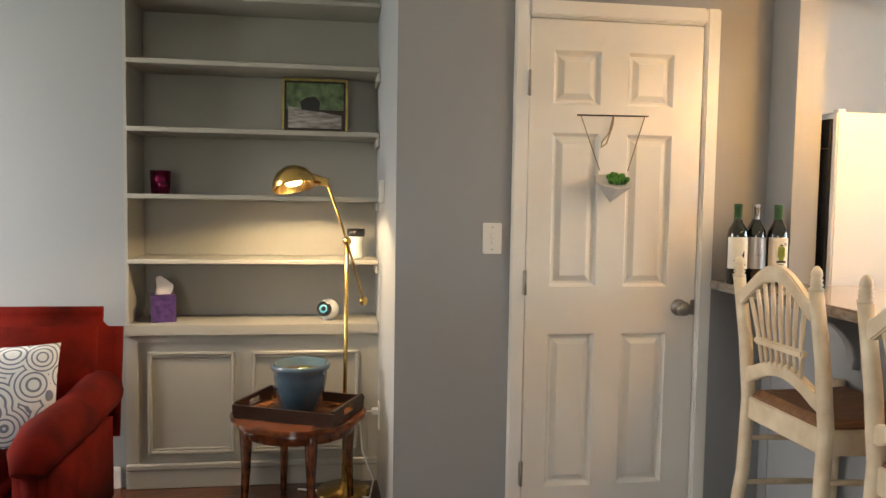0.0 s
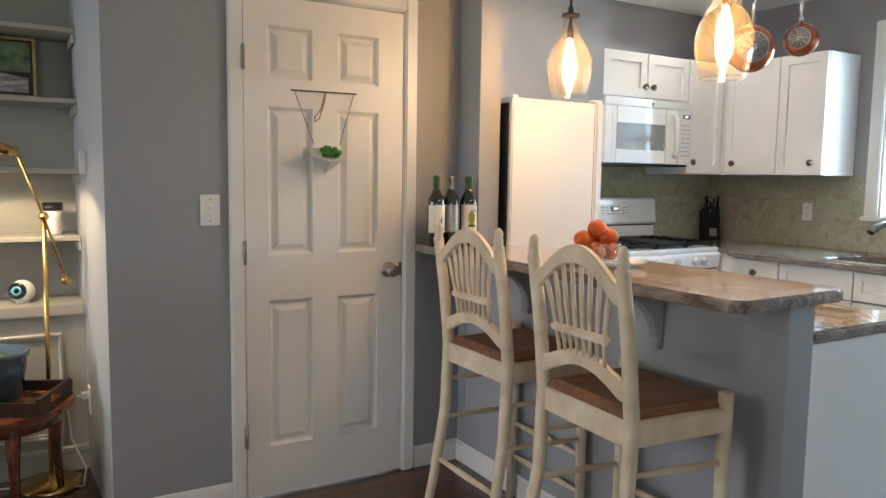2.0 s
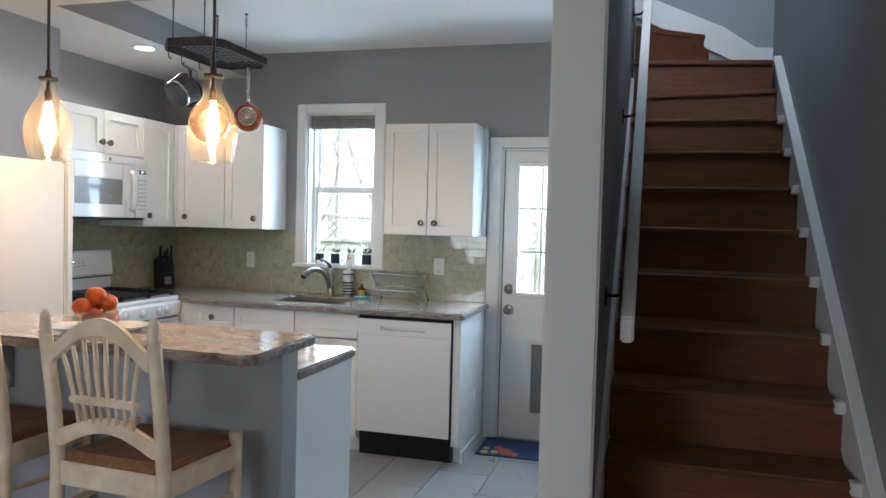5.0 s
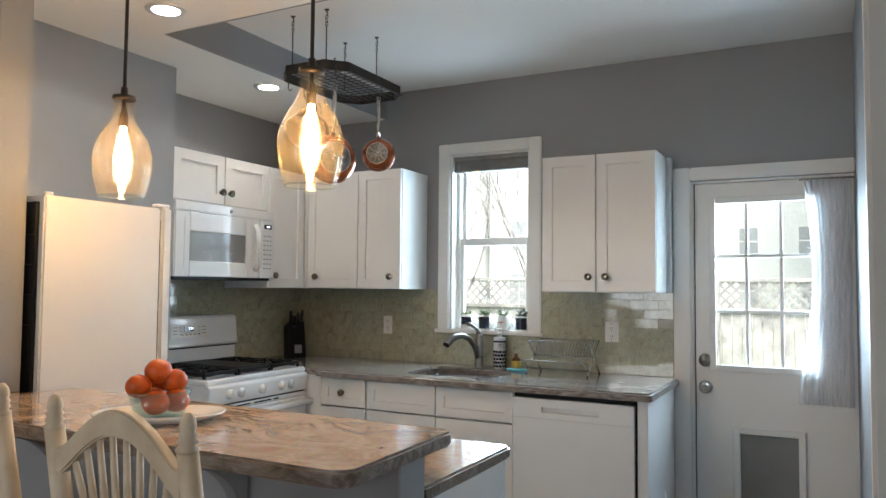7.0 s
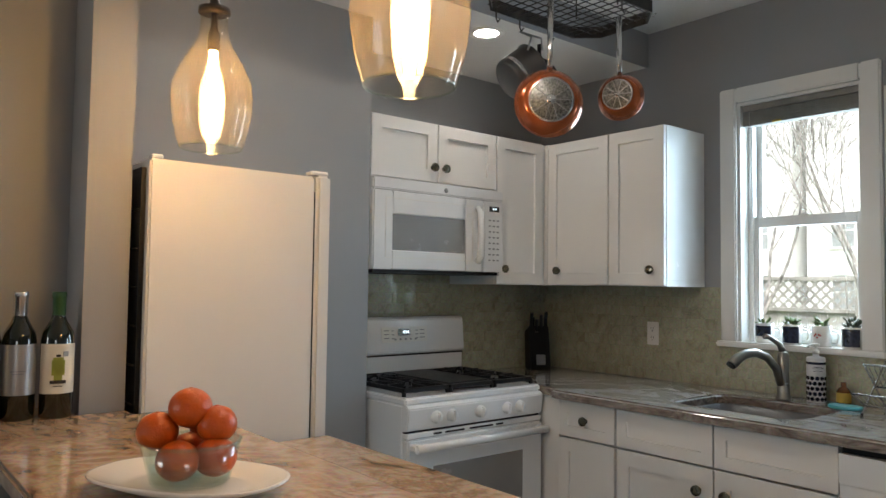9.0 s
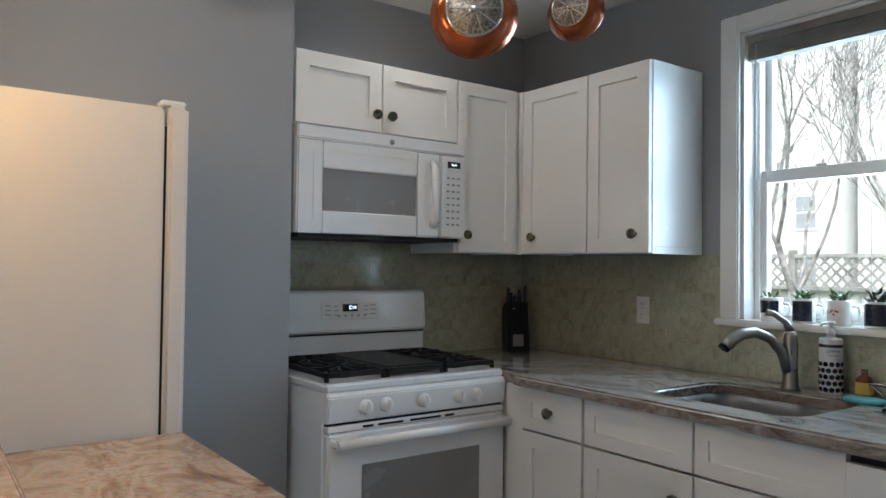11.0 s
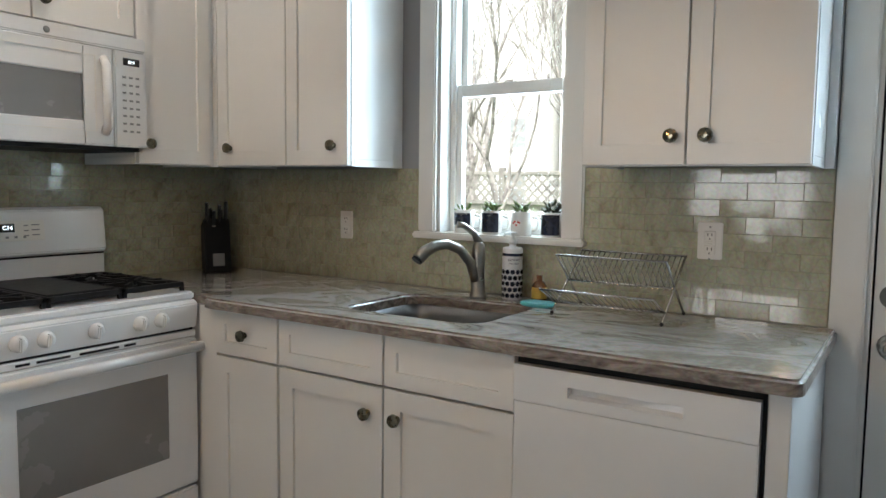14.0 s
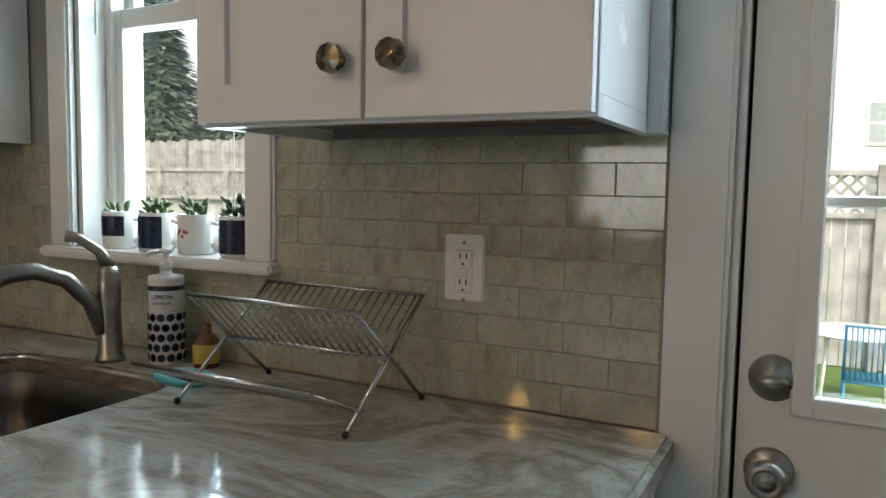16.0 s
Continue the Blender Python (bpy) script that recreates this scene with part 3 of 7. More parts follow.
def baseboard(name, x0, x1, y0, y1, label):
    bm = join(box(x0, x1, y0, y1, 0, 0.085, 0.002), box(x0 + 0.002 * (x1 - x0 < 0.05), x1 - 0.002 * (x1 - x0 < 0.05), y0 + 0.003 * (y1 - y0 < 0.05), y1, 0.083, 0.10, 0.004))
    return structure(name, bm, M_TRIM, label, "baseboard")


baseboard("baseboard_pier", 0.489, 0.925, YD - 0.014, YD, "white baseboard below the light switch")
baseboard("baseboard_corner", 1.745, 1.985, YD - 0.014, YD, "white baseboard beside the closet door")
baseboard("baseboard_half_wall", 1.971, 1.985, 0.985, 2.646, "white baseboard along the half wall")
baseboard("baseboard_left", -2.7, -0.70, 3.366, 3.38, "white baseboard behind the armchair")

# ---- closet door ----
door = thing("door_1", (1.33, YD, 0), "white six-panel interior door, closed, in white casing", "door", kind="structure")
DX0, DX1, DZ = 0.987, 1.678, 2.022
PA0, PA1, PB0, PB1 = 1.080, 1.266, 1.377, 1.560
PROWS = ((0.219, 0.823), (1.008, 1.597), (1.706, 1.909))
PANS = [(x0, x1, z0, z1) for x0, x1 in ((PA0, PA1), (PB0, PB1)) for z0, z1 in PROWS]
leaf = [box(DX0, PA0, YD - 0.006, YD + 0.035, 0.01, DZ), box(PA1, PB0, YD - 0.006, YD + 0.035, 0.01, DZ), box(PB1, DX1, YD - 0.006, YD + 0.035, 0.01, DZ)]
for x0, x1 in ((PA0, PA1), (PB0, PB1)):
    for z0, z1 in ((0.01, 0.219), (0.823, 1.008), (1.597, 1.706), (1.909, DZ)):
        leaf.append(box(x0, x1, YD - 0.006, YD + 0.035, z0, z1))
leaf_ob = part("leaf", join(*leaf), M_DOOR, door)
for x0, x1, z0, z1 in PANS:
    bm = bmesh.new()
    rings = []
    for e, d in ((-0.003, YD - 0.004), (0.012, YD + 0.012), (0.020, YD + 0.012), (0.042, YD - 0.002)):
        rings.append([bm.verts.new((x, d, z)) for x, z in ((x0 + e, z0 + e), (x1 - e, z0 + e), (x1 - e, z1 - e), (x0 + e, z1 - e))])
    for a, b in zip(rings, rings[1:]):
        for k in range(4):
            bm.faces.new((a[k], a[(k + 1) % 4], b[(k + 1) % 4], b[k]))
    bm.faces.new(rings[-1])
    bmesh.ops.recalc_face_normals(bm, faces=bm.faces[:])
    part("panel", bm, M_DOOR, leaf_ob)


def casing(x0, x1, y0, y1, z0, z1):
    return box(x0, x1, y0, y1, z0, z1, 0.006, 2)


cz = 2.09
part("casing", join(casing(0.925, 0.980, YD - 0.020, YD + 0.002, 0, cz), casing(0.962, 0.984, YD - 0.013, YD + 0.03, 0, cz - 0.05)), M_TRIM, door)
part("casing", join(casing(1.686, 1.742, YD - 0.020, YD + 0.002, 0, cz), casing(1.682, 1.704, YD - 0.013, YD + 0.03, 0, cz - 0.05)), M_TRIM, door)
part("casing", join(casing(0.980, 1.686, YD - 0.020, YD + 0.002, cz - 0.058, cz), casing(0.984, 1.682, YD - 0.013, YD + 0.03, cz - 0.064, cz - 0.046)), M_TRIM, door)
for z in (1.778, 1.025, 0.28):
    part("hinge", join(box(0.972, 0.988, YD - 0.024, YD - 0.004, z - 0.045, z + 0.045, 0.002), tube([(0.981, YD - 0.026, z - 0.048), (0.981, YD - 0.026, z + 0.048)], 0.006, 8)), M_NICKEL, door, "brushed nickel hinge")
kb = part("door_knob", moved(lathe([(0, 0), (0.033, 0), (0.033, 0.004), (0.024, 0.008), (0.012, 0.012), (0.012, 0.028), (0.024, 0.034), (0.029, 0.046), (0.026, 0.058), (0.014, 0.064), (0, 0.065)], 20), Matrix.Translation((1.612, YD - 0.006, 0.925)) @ Matrix.Rotation(radians(90), 4, 'X')), M_NICKEL, door, "round satin nickel knob")
part("strike", box(1.662, 1.679, YD - 0.008, YD - 0.004, 0.895, 0.955, 0.001), M_NICKEL, door)

sw = thing("light_switch", (0.854, YD, 1.192), "white double rocker light switch plate on the wall", "light switch")
part("plate", box(0.817, 0.891, YD - 0.006, YD, 1.133, 1.251, 0.003, 2), M_WHITEPLASTIC, sw)
part("rocker", box(0.846, 0.862, YD - 0.011, YD - 0.005, 1.192, 1.212, 0.002), M_WHITEPLASTIC, sw)
part("toggle", box(0.850, 0.858, YD - 0.016, YD - 0.005, 1.172, 1.184, 0.002), M_WHITEPLASTIC, sw)
for z in (1.150, 1.234):
    part("screw", moved(lathe([(0, 0), (0.003, 0), (0.003, 0.0012), (0, 0.0012)], 8), Matrix.Translation((0.854, YD - 0.006, z)) @ Matrix.Rotation(radians(90), 4, 'X')), M_GREYPRINT, sw)

# ---- wall planter on the closet door ----
pl = thing("hanging_planter", (1.312, YD - 0.03, 1.34), "grey geometric planter with green moss hanging on cords", "planter")
part("rod", tube([(1.171, YD - 0.02, 1.665), (1.455, YD - 0.02, 1.668)], 0.003, 8), M_IRON, pl, "thin dark metal rod")
for xa, xb in ((1.185, 1.255), (1.440, 1.366)):
    part("cord", tube([(xa, YD - 0.02, 1.665), (xb, YD - 0.05, 1.455)], 0.0022, 6), M_ROPE, pl)
part("cord_loop", tube([(1.315, YD - 0.02, 1.668), (1.298, YD - 0.022, 1.60), (1.270, YD - 0.024, 1.565), (1.268, YD - 0.024, 1.545), (1.288, YD - 0.024, 1.56), (1.312, YD - 0.022, 1.63), (1.316, YD - 0.02, 1.668)], 0.003, 6), M_ROPE, pl, "looped jute cord")
bm = bmesh.new()
tp = [(1.250, YD - 0.012, 1.440), (1.366, YD - 0.012, 1.447), (1.376, YD - 0.075, 1.395), (1.300, YD - 0.115, 1.385), (1.236, YD - 0.075, 1.405)]
bt = bm.verts.new((1.303, YD - 0.040, 1.335))
vt = [bm.verts.new(p) for p in tp]
for k in range(5):
    bm.faces.new((vt[k], vt[(k + 1) % 5], bt))
bm.faces.new(vt)
bmesh.ops.recalc_face_normals(bm, faces=bm.faces[:])
part("pot", bm, M_GREYCLAY, pl, "pale grey faceted pot")
mo = []
for k in range(34):
    a, r = k * 2.4, 0.034 * math.sqrt((k + 0.5) / 34)
    mo.append(ball(0.011, (1.325 + 1.15 * r * math.cos(a), YD - 0.062 + 0.8 * r * math.sin(a), 1.425 + 0.008 * math.sin(k * 1.7) + 0.022 * (0.8 * r * math.sin(a)) / 0.05), 6, 4))
part("moss", join(*mo), M_MOSS, pl, "bright green moss")

# ---- built-in shelving ----
bi = thing("built_in_bookcase", (-0.10, 3.40, 0), "greige painted built-in bookcase with cupboards below", "bookcase")
NX0, NX1, NF, NBK = -0.67, 0.464, 3.36, 3.66
for z in (2.235, 1.943, 1.643, 1.344, 1.050):
    part("shelf", box(NX0 + 0.012, NX1 - 0.002, NF + 0.004, NBK, z - 0.022, z, 0.003), M_BUILTIN, bi)
for x0 in (NX0, NX1 - 0.014):
    for z in (1.918, 1.618, 1.319, 1.025):
        part("shelf_bracket", box(x0, x0 + 0.014, NF + 0.012, NF + 0.25, z - 0.04, z, 0.002), M_BUILTIN, bi)
part("side_panel", box(NX0 - 0.001, NX0 + 0.012, NF + 0.01, NBK, 0.755, LOW - 0.002), M_BUILTIN, bi)
part("countertop", box(NX0, NX1, NF - 0.022, NBK, 0.705, 0.754, 0.004, 2), M_BUILTIN, bi)
part("face_frame", join(box(NX0, NX0 + 0.05, NF, NF + 0.02, 0, 0.705), box(NX1 - 0.045, NX1, NF, NF + 0.02, 0, 0.705), box(NX0 + 0.05, NX1 - 0.045, NF, NF + 0.02, 0.672, 0.705), box(NX0 + 0.05, NX1 - 0.045, NF, NF + 0.02, 0.0, 0.10), box(NX0, NX1, NF - 0.014, NF, 0.0, 0.085, 0.003), box(NX0, NX1, NF - 0.018, NF, 0.085, 0.115, 0.006)), M_BUILTIN, bi)
for dx0, dx1, back in ((NX0 + 0.05, -0.150, 0.012), (-0.158, NX1 - 0.046, 0.0)):
    d = part("sliding_door", box(dx0, dx1, NF + 0.004 + back, NF + 0.018 + back, 0.10, 0.672), M_BUILTIN, bi)
    e = 0.042
    a0, a1, b0, b1 = dx0 + e, dx1 - e, 0.150, 0.628
    yf = NF + 0.004 + back
    part("moulding", join(box(a0, a1, yf - 0.014, yf, b1 - 0.018, b1, 0.005), box(a0 + 0.018, a1 - 0.018, yf - 0.008, yf, b1 - 0.030, b1 - 0.018, 0.003), box(a0, a1, yf - 0.014, yf, b0, b0 + 0.018, 0.005), box(a0 + 0.018, a1 - 0.018, yf - 0.008, yf, b0 + 0.018, b0 + 0.030, 0.003), box(a0, a0 + 0.018, yf - 0.014, yf, b0, b1, 0.005), box(a1 - 0.018, a1, yf - 0.014, yf, b0, b1, 0.005)), M_BUILTIN, d)

pic = thing("framed_picture", (0.165, 3.55, 1.645), "small gilt framed woodland picture leaning on the shelf", "picture")
tiltp = Matrix.Translation((0.161, 3.52, 1.645)) @ Matrix.Rotation(radians(-8), 4, 'X')
W2, H2 = 0.157, 0.266
part("frame", moved(join(box(-W2, W2, -0.012, 0.006, 0, 0.012, 0.002), box(-W2, W2, -0.012, 0.006, H2 - 0.012, H2, 0.002), box(-W2, -W2 + 0.012, -0.012, 0.006, 0.012, H2 - 0.012, 0.002), box(W2 - 0.012, W2, -0.012, 0.006, 0.012, H2 - 0.012, 0.002)), tiltp), M_GOLD, pic)
part("mount", moved(box(-W2 + 0.01, W2 - 0.01, -0.004, 0.004, 0.01, H2 - 0.01), tiltp), M_TRAY, pic)
part("woodland", moved(box(-W2 + 0.022, W2 - 0.022, -0.0065, -0.003, 0.115, H2 - 0.022), tiltp), M_PIC_GREEN, pic, "green woodland print")
part("log", moved(prism([(-0.126, 0.024), (0.126, 0.024), (0.126, 0.088), (-0.02, 0.112), (-0.126, 0.128)], "y", -0.008, -0.0062), tiltp), M_PIC_LOG, pic, "pale fallen log in the print")
part("animal_shape", moved(prism([(-0.062, 0.112), (0.018, 0.104), (0.024, 0.150), (0.0, 0.178), (-0.042, 0.172), (-0.072, 0.150)], "y", -0.0096, -0.0081), tiltp), M_INK, pic, "dark shape on the log")

cup = thing("candle_holder", (-0.545, 3.50, 1.344), "magenta metallic glass candle holder on the shelf", "candle holder")
part("cup", lathe([(0, 0), (0.038, 0), (0.042, 0.004), (0.047, 0.108), (0.044, 0.108), (0.039, 0.012), (0, 0.012)], 24, (-0.545, 3.50, 1.344)), M_MAGENTA, cup)
part("candle", lathe([(0, 0.012), (0.034, 0.012), (0.034, 0.05), (0, 0.05)], 16, (-0.545, 3.50, 1.344)), M_LABEL, cup)

tb = thing("tissue_box", (-0.53, 3.47, 0.754), "purple patterned tissue box with white tissue pulled up", "tissue box")
part("box", moved(box(-0.055, 0.055, -0.055, 0.055, 0, 0.125, 0.003), Matrix.Translation((-0.53, 3.47, 0.754)) @ Matrix.Rotation(radians(14), 4, 'Z')), M_PURPLE, tb)
part("tissue", moved(prism([(-0.036, 0.118), (0.030, 0.118), (0.048, 0.165), (0.018, 0.19), (-0.012, 0.215), (-0.034, 0.205), (-0.028, 0.16)], "y", -0.012, 0.012, 0.005), Matrix.Translation((-0.53, 3.47, 0.754)) @ Matrix.Rotation(radians(14), 4, 'Z')), M_TISSUE, tb)

sc = thing("smart_display", (0.23, 3.47, 0.754), "small white round display on the bookcase counter", "smart display")
rt = Matrix.Translation((0.225, 3.465, 0.804)) @ Matrix.Rotation(radians(-22), 4, 'Z') @ Matrix.Rotation(radians(78), 4, 'X')
part("body", moved(ball(0.050, (0, 0, 0), 20, 12), Matrix.Translation((0.23, 3.475, 0.804)) @ Matrix.Diagonal((1, 1, 1, 1))), M_WHITEPLASTIC, sc)
part("screen", moved(lathe([(0, 0.0475), (0.033, 0.0475), (0.036, 0.044), (0.036, 0.03), (0, 0.03)], 24), rt), M_SCREEN, sc, "dark round screen")
part("dial_mark", moved(lathe([(0.012, 0.0485), (0.020, 0.0485), (0.020, 0.0478), (0.012, 0.0478)], 20), rt), M_TEAL, sc, "teal ring on the screen")
part("foot", lathe([(0, 0), (0.026, 0), (0.024, 0.010), (0, 0.010)], 16, (0.23, 3.475, 0.754)), M_WHITEPLASTIC, sc)

jar = thing("coffee_jar", (0.36, 3.50, 1.050), "pale ceramic jar with a wide dark lid", "jar")
part("body", lathe([(0, 0), (0.034, 0), (0.036, 0.01), (0.030, 0.075), (0.038, 0.105), (0, 0.105)], 20, (0.36, 3.50, 1.050)), M_CHINA, jar)
part("lid", lathe([(0, 0.105), (0.040, 0.105), (0.043, 0.115), (0.043, 0.142), (0, 0.144)], 20, (0.36, 3.50, 1.050)), M_BLACKGLOSS, jar, "dark lid")
th = thing("wall_thermostat", (0.478, 3.19, 1.37), "small white thermostat on the alcove wall", "thermostat")
part("body", box(0.452, 0.482, 3.15, 3.24, 1.32, 1.42, 0.005, 2), M_WHITEPLASTIC, th)
ol = thing("alcove_outlet", (0.47, 3.27, 0.33), "white wall outlet with a plugged cord", "outlet")
part("plate", box(0.462, 0.474, 3.23, 3.30, 0.28, 0.40, 0.002), M_WHITEPLASTIC, ol)
part("plug", box(0.432, 0.463, 3.25, 3.28, 0.345, 0.375, 0.006), M_WHITEPLASTIC, ol)
part("cord", tube([(0.435, 3.265, 0.36), (0.40, 3.25, 0.365), (0.375, 3.24, 0.33), (0.39, 3.25, 0.18), (0.44, 3.22, 0.05), (0.42, 3.12, 0.012), (0.34, 3.15, 0.012), (0.20, 3.22, 0.012), (0.10, 3.25, 0.012)], 0.004, 6), M_WHITEPLASTIC, ol, "white power cord")

# ---- floor lamp ----
fl = thing("floor_lamp", (0.306, 3.22, 0), "antique brass pharmacy floor lamp, lit", "floor lamp")
part("base", lathe([(0, 0), (0.125, 0), (0.128, 0.008), (0.115, 0.02), (0.03, 0.028), (0.012, 0.05), (0, 0.05)], 32, (0.306, 3.22, 0)), M_BRASS, fl)
part("pole", tube([(0.306, 3.22, 0.03), (0.314, 3.20, 1.145)], 0.0095, 10), M_BRASS, fl)
part("joint", join(ball(0.020, (0.314, 3.20, 1.147), 12, 8), moved(lathe([(0, -0.02), (0.012, -0.02), (0.012, 0.02), (0, 0.02)], 12), Matrix.Translation((0.314, 3.19, 1.147)) @ Matrix.Rotation(radians(90), 4, 'X'))), M_BRASS, fl)
part("arm", tube([(0.225, 3.11, 1.405), (0.314, 3.19, 1.147), (0.388, 3.25, 0.885)], 0.0055, 8), M_BRASS, fl)
part("counterweight", ball(0.021, (0.389, 3.251, 0.873), 12, 8), M_BRASS, fl)
hm = Matrix.Translation((0.085, 3.11, 1.405)) @ Matrix.Rotation(radians(-14), 4, 'X') @ Matrix.Rotation(radians(-12), 4, 'Y')
part("shade", moved(lathe([(0.092, -0.028), (0.094, -0.022), (0.086, 0.012), (0.066, 0.042), (0.038, 0.060), (0.0, 0.066), (0.0, 0.062), (0.036, 0.056), (0.062, 0.039), (0.082, 0.010), (0.090, -0.024), (0.092, -0.028)], 32), hm), M_BRASS, fl, "domed brass shade")
part("socket", tube([(0.150, 3.11, 1.420), (0.230, 3.11, 1.402)], [0.024, 0.018], 14), M_BRASS, fl)
part("bulb", moved(lathe([(0, -0.018), (0.030, -0.012), (0.040, 0.004), (0.026, 0.03), (0, 0.036)], 16), hm), M_LAMPGLOW, fl, "lit warm bulb")

# ---- side table, tray, pot ----
def glaze_fade(m, lo, hi, z0, z1):
    """Let a dipped glaze run from one colour at the foot to another at the lip."""
    nt = m.node_tree
    p = nt.nodes["Principled BSDF"]
    tc = [n for n in nt.nodes if n.type == 'TEX_COORD'][0]
    nz = [n for n in nt.nodes if n.type == 'TEX_NOISE'][0]
    sp = nt.nodes.new("ShaderNodeSeparateXYZ")
    nt.links.new(tc.outputs["Object"], sp.inputs[0])
    ad = nt.nodes.new("ShaderNodeMath")
    ad.operation = 'MULTIPLY_ADD'
    ad.inputs[1].default_value = 0.07
    nt.links.new(nz.outputs["Fac"], ad.inputs[0])
    nt.links.new(sp.outputs["Z"], ad.inputs[2])
    mr = nt.nodes.new("ShaderNodeMapRange")
    mr.inputs["From Min"].default_value, mr.inputs["From Max"].default_value = z0, z1
    nt.links.new(ad.outputs[0], mr.inputs["Value"])
    r = nt.nodes.new("ShaderNodeValToRGB")
    r.color_ramp.elements[0].color, r.color_ramp.elements[1].color = (*lo, 1), (*hi, 1)
    nt.links.new(mr.outputs[0], r.inputs[0])
    nt.links.new(r.outputs[0], p.inputs["Base Color"])


glaze_fade(M_BLUEGLAZE, (0.010, 0.040, 0.060), (0.055, 0.095, 0.13), 0.05, 0.21)
TX, TY, TZ = 0.115, 3.05, 0.43
tbl = thing("side_table", (TX, TY, 0), "small round mahogany side table with scalloped edge", "side table")
rim = []
for k in range(96):
    a = 2 * math.pi * k / 96
    r = 0.275 + 0.010 * abs(math.cos(4 * a))
    rim.append((TX + r * math.cos(a), TY + r * math.sin(a)))
part("tabletop", prism(rim, "z", TZ - 0.022, TZ, 0.004), M_TABLE, tbl)
part("apron", lathe([(0.225, TZ - 0.075), (0.235, TZ - 0.075), (0.235, TZ - 0.02), (0.225, TZ - 0.02), (0.225, TZ - 0.075)], 32, (TX, TY, 0)), M_TABLE, tbl)
for a in (200, 285, 20, 110):
    cx, cy = TX + 0.225 * math.cos(radians(a)), TY + 0.225 * math.sin(radians(a))
    part("leg", tube([(cx, cy, TZ - 0.02), (cx, cy, TZ - 0.08), (cx, cy, 0.2), (cx + 0.012 * math.cos(radians(a)), cy + 0.012 * math.sin(radians(a)), 0.0)], [0.027, 0.026, 0.018, 0.013], 4), M_TABLE, tbl)
tr = thing("serving_tray", (TX, TY - 0.01, TZ), "dark wooden serving tray with handle cut-outs", "tray")
TM = Matrix.Translation((TX + 0.005, TY - 0.01, TZ)) @ Matrix.Rotation(radians(-24), 4, 'Z')
part("bottom", moved(box(-0.215, 0.215, -0.15, 0.15, 0.001, 0.010), TM), M_TRAYIN, tr, "inlaid two-tone wooden tray bottom")
for s in (-1, 1):
    part("side", moved(prism([(-0.222, 0), (0.222, 0), (0.228, 0.052), (-0.228, 0.052)], "y", 0.150 * s, 0.162 * s), TM), M_TRAY, tr)
    part("end", moved(join(box(0.212 * s, 0.224 * s, -0.15, -0.05, 0, 0.062), box(0.212 * s, 0.224 * s, 0.05, 0.15, 0, 0.062), box(0.212 * s, 0.224 * s, -0.05, 0.05, 0, 0.018), box(0.212 * s, 0.224 * s, -0.05, 0.05, 0.046, 0.062)), TM), M_TRAY, tr)
pot = thing("plant_pot", (TX + 0.005, TY, TZ + 0.012), "blue glazed ceramic flower pot with small succulent", "flower pot")
PA = (TX + 0.005, TY, TZ + 0.011)
part("pot", lathe([(0, 0), (0.078, 0), (0.088, 0.01), (0.102, 0.08), (0.112, 0.14), (0.113, 0.170), (0.124, 0.178), (0.126, 0.196), (0.118, 0.200), (0.110, 0.194), (0.100, 0.120), (0, 0.120)], 40, PA), M_BLUEGLAZE, pot)
part("soil", lathe([(0, 0.168), (0.05, 0.170), (0.106, 0.163)], 24, PA), M_SOIL, pot)
ro = []
for k in range(16):
    a = k * 2.4
    q = Matrix.Translation((PA[0] + 0.015, PA[1] - 0.01, PA[2] + 0.176)) @ Matrix.Rotation(a, 4, 'Z') @ Matrix.Rotation(radians(25 + 3 * k), 4, 'Y')
    ro.append(moved(ball(0.02, (0.024, 0, 0.004), 6, 4, (1.2, 0.6, 0.3)), q))
part("succulent", join(*ro), M_LEAF, pot, "small green rosette succulent")

# ---- armchair ----
ac = thing("armchair", (-0.98, 2.62, 0), "red velvet armchair with rolled arms", "armchair")


def soft_box(x0, x1, y0, y1, z0, z1, r=0.05, seg=4):
    bm = box(x0, x1, y0, y1, z0, z1, r, seg)
    for f in bm.faces:
        f.smooth = True
    return bm


part("seat_base", soft_box(-1.40, -0.66, 2.30, 2.98, 0.10, 0.34, 0.04), M_RED, ac)
part("seat_cushion", soft_box(-1.30, -0.76, 2.27, 2.86, 0.33, 0.45, 0.055), M_RED, ac)
part("backrest", moved(soft_box(-0.41, 0.41, -0.09, 0.09, 0.0, 0.60, 0.08, 5), Matrix.Translation((-1.00, 2.96, 0.29)) @ Matrix.Rotation(radians(-9), 4, 'X')), M_RED, ac)
for ax in (-1.40, -0.665):
    part("arm", join(soft_box(ax - 0.06, ax + 0.06, 2.28, 2.98, 0.10, 0.50, 0.04), moved(tube([(0, 0.0, -0.02), (0, 0.03, 0.03), (0, 0.12, 0.05), (0, 0.45, 0.045), (0, 0.70, 0.065)], [0.05, 0.072, 0.082, 0.082, 0.085], 18), Matrix.Translation((ax + (0.012 if ax > -1 else -0.012), 2.26, 0.495)))), M_RED, ac)
for x in (-1.36, -0.70):
    for y in (2.34, 2.93):
        part("leg", tube([(x, y, 0.11), (x, y, 0.0)], [0.025, 0.017], 8), M_TABLE, ac)
cu = thing("throw_pillow", (-0.98, 2.62, 0.47), "white and slate floral throw pillow on the armchair", "pillow")
PM = Matrix.Translation((-0.92, 2.62, 0.385)) @ Matrix.Rotation(radians(10), 4, 'Z') @ Matrix.Rotation(radians(-16), 4, 'X')
bm = bmesh.new()
bmesh.ops.create_grid(bm, x_segments=16, y_segments=16, size=0.21)
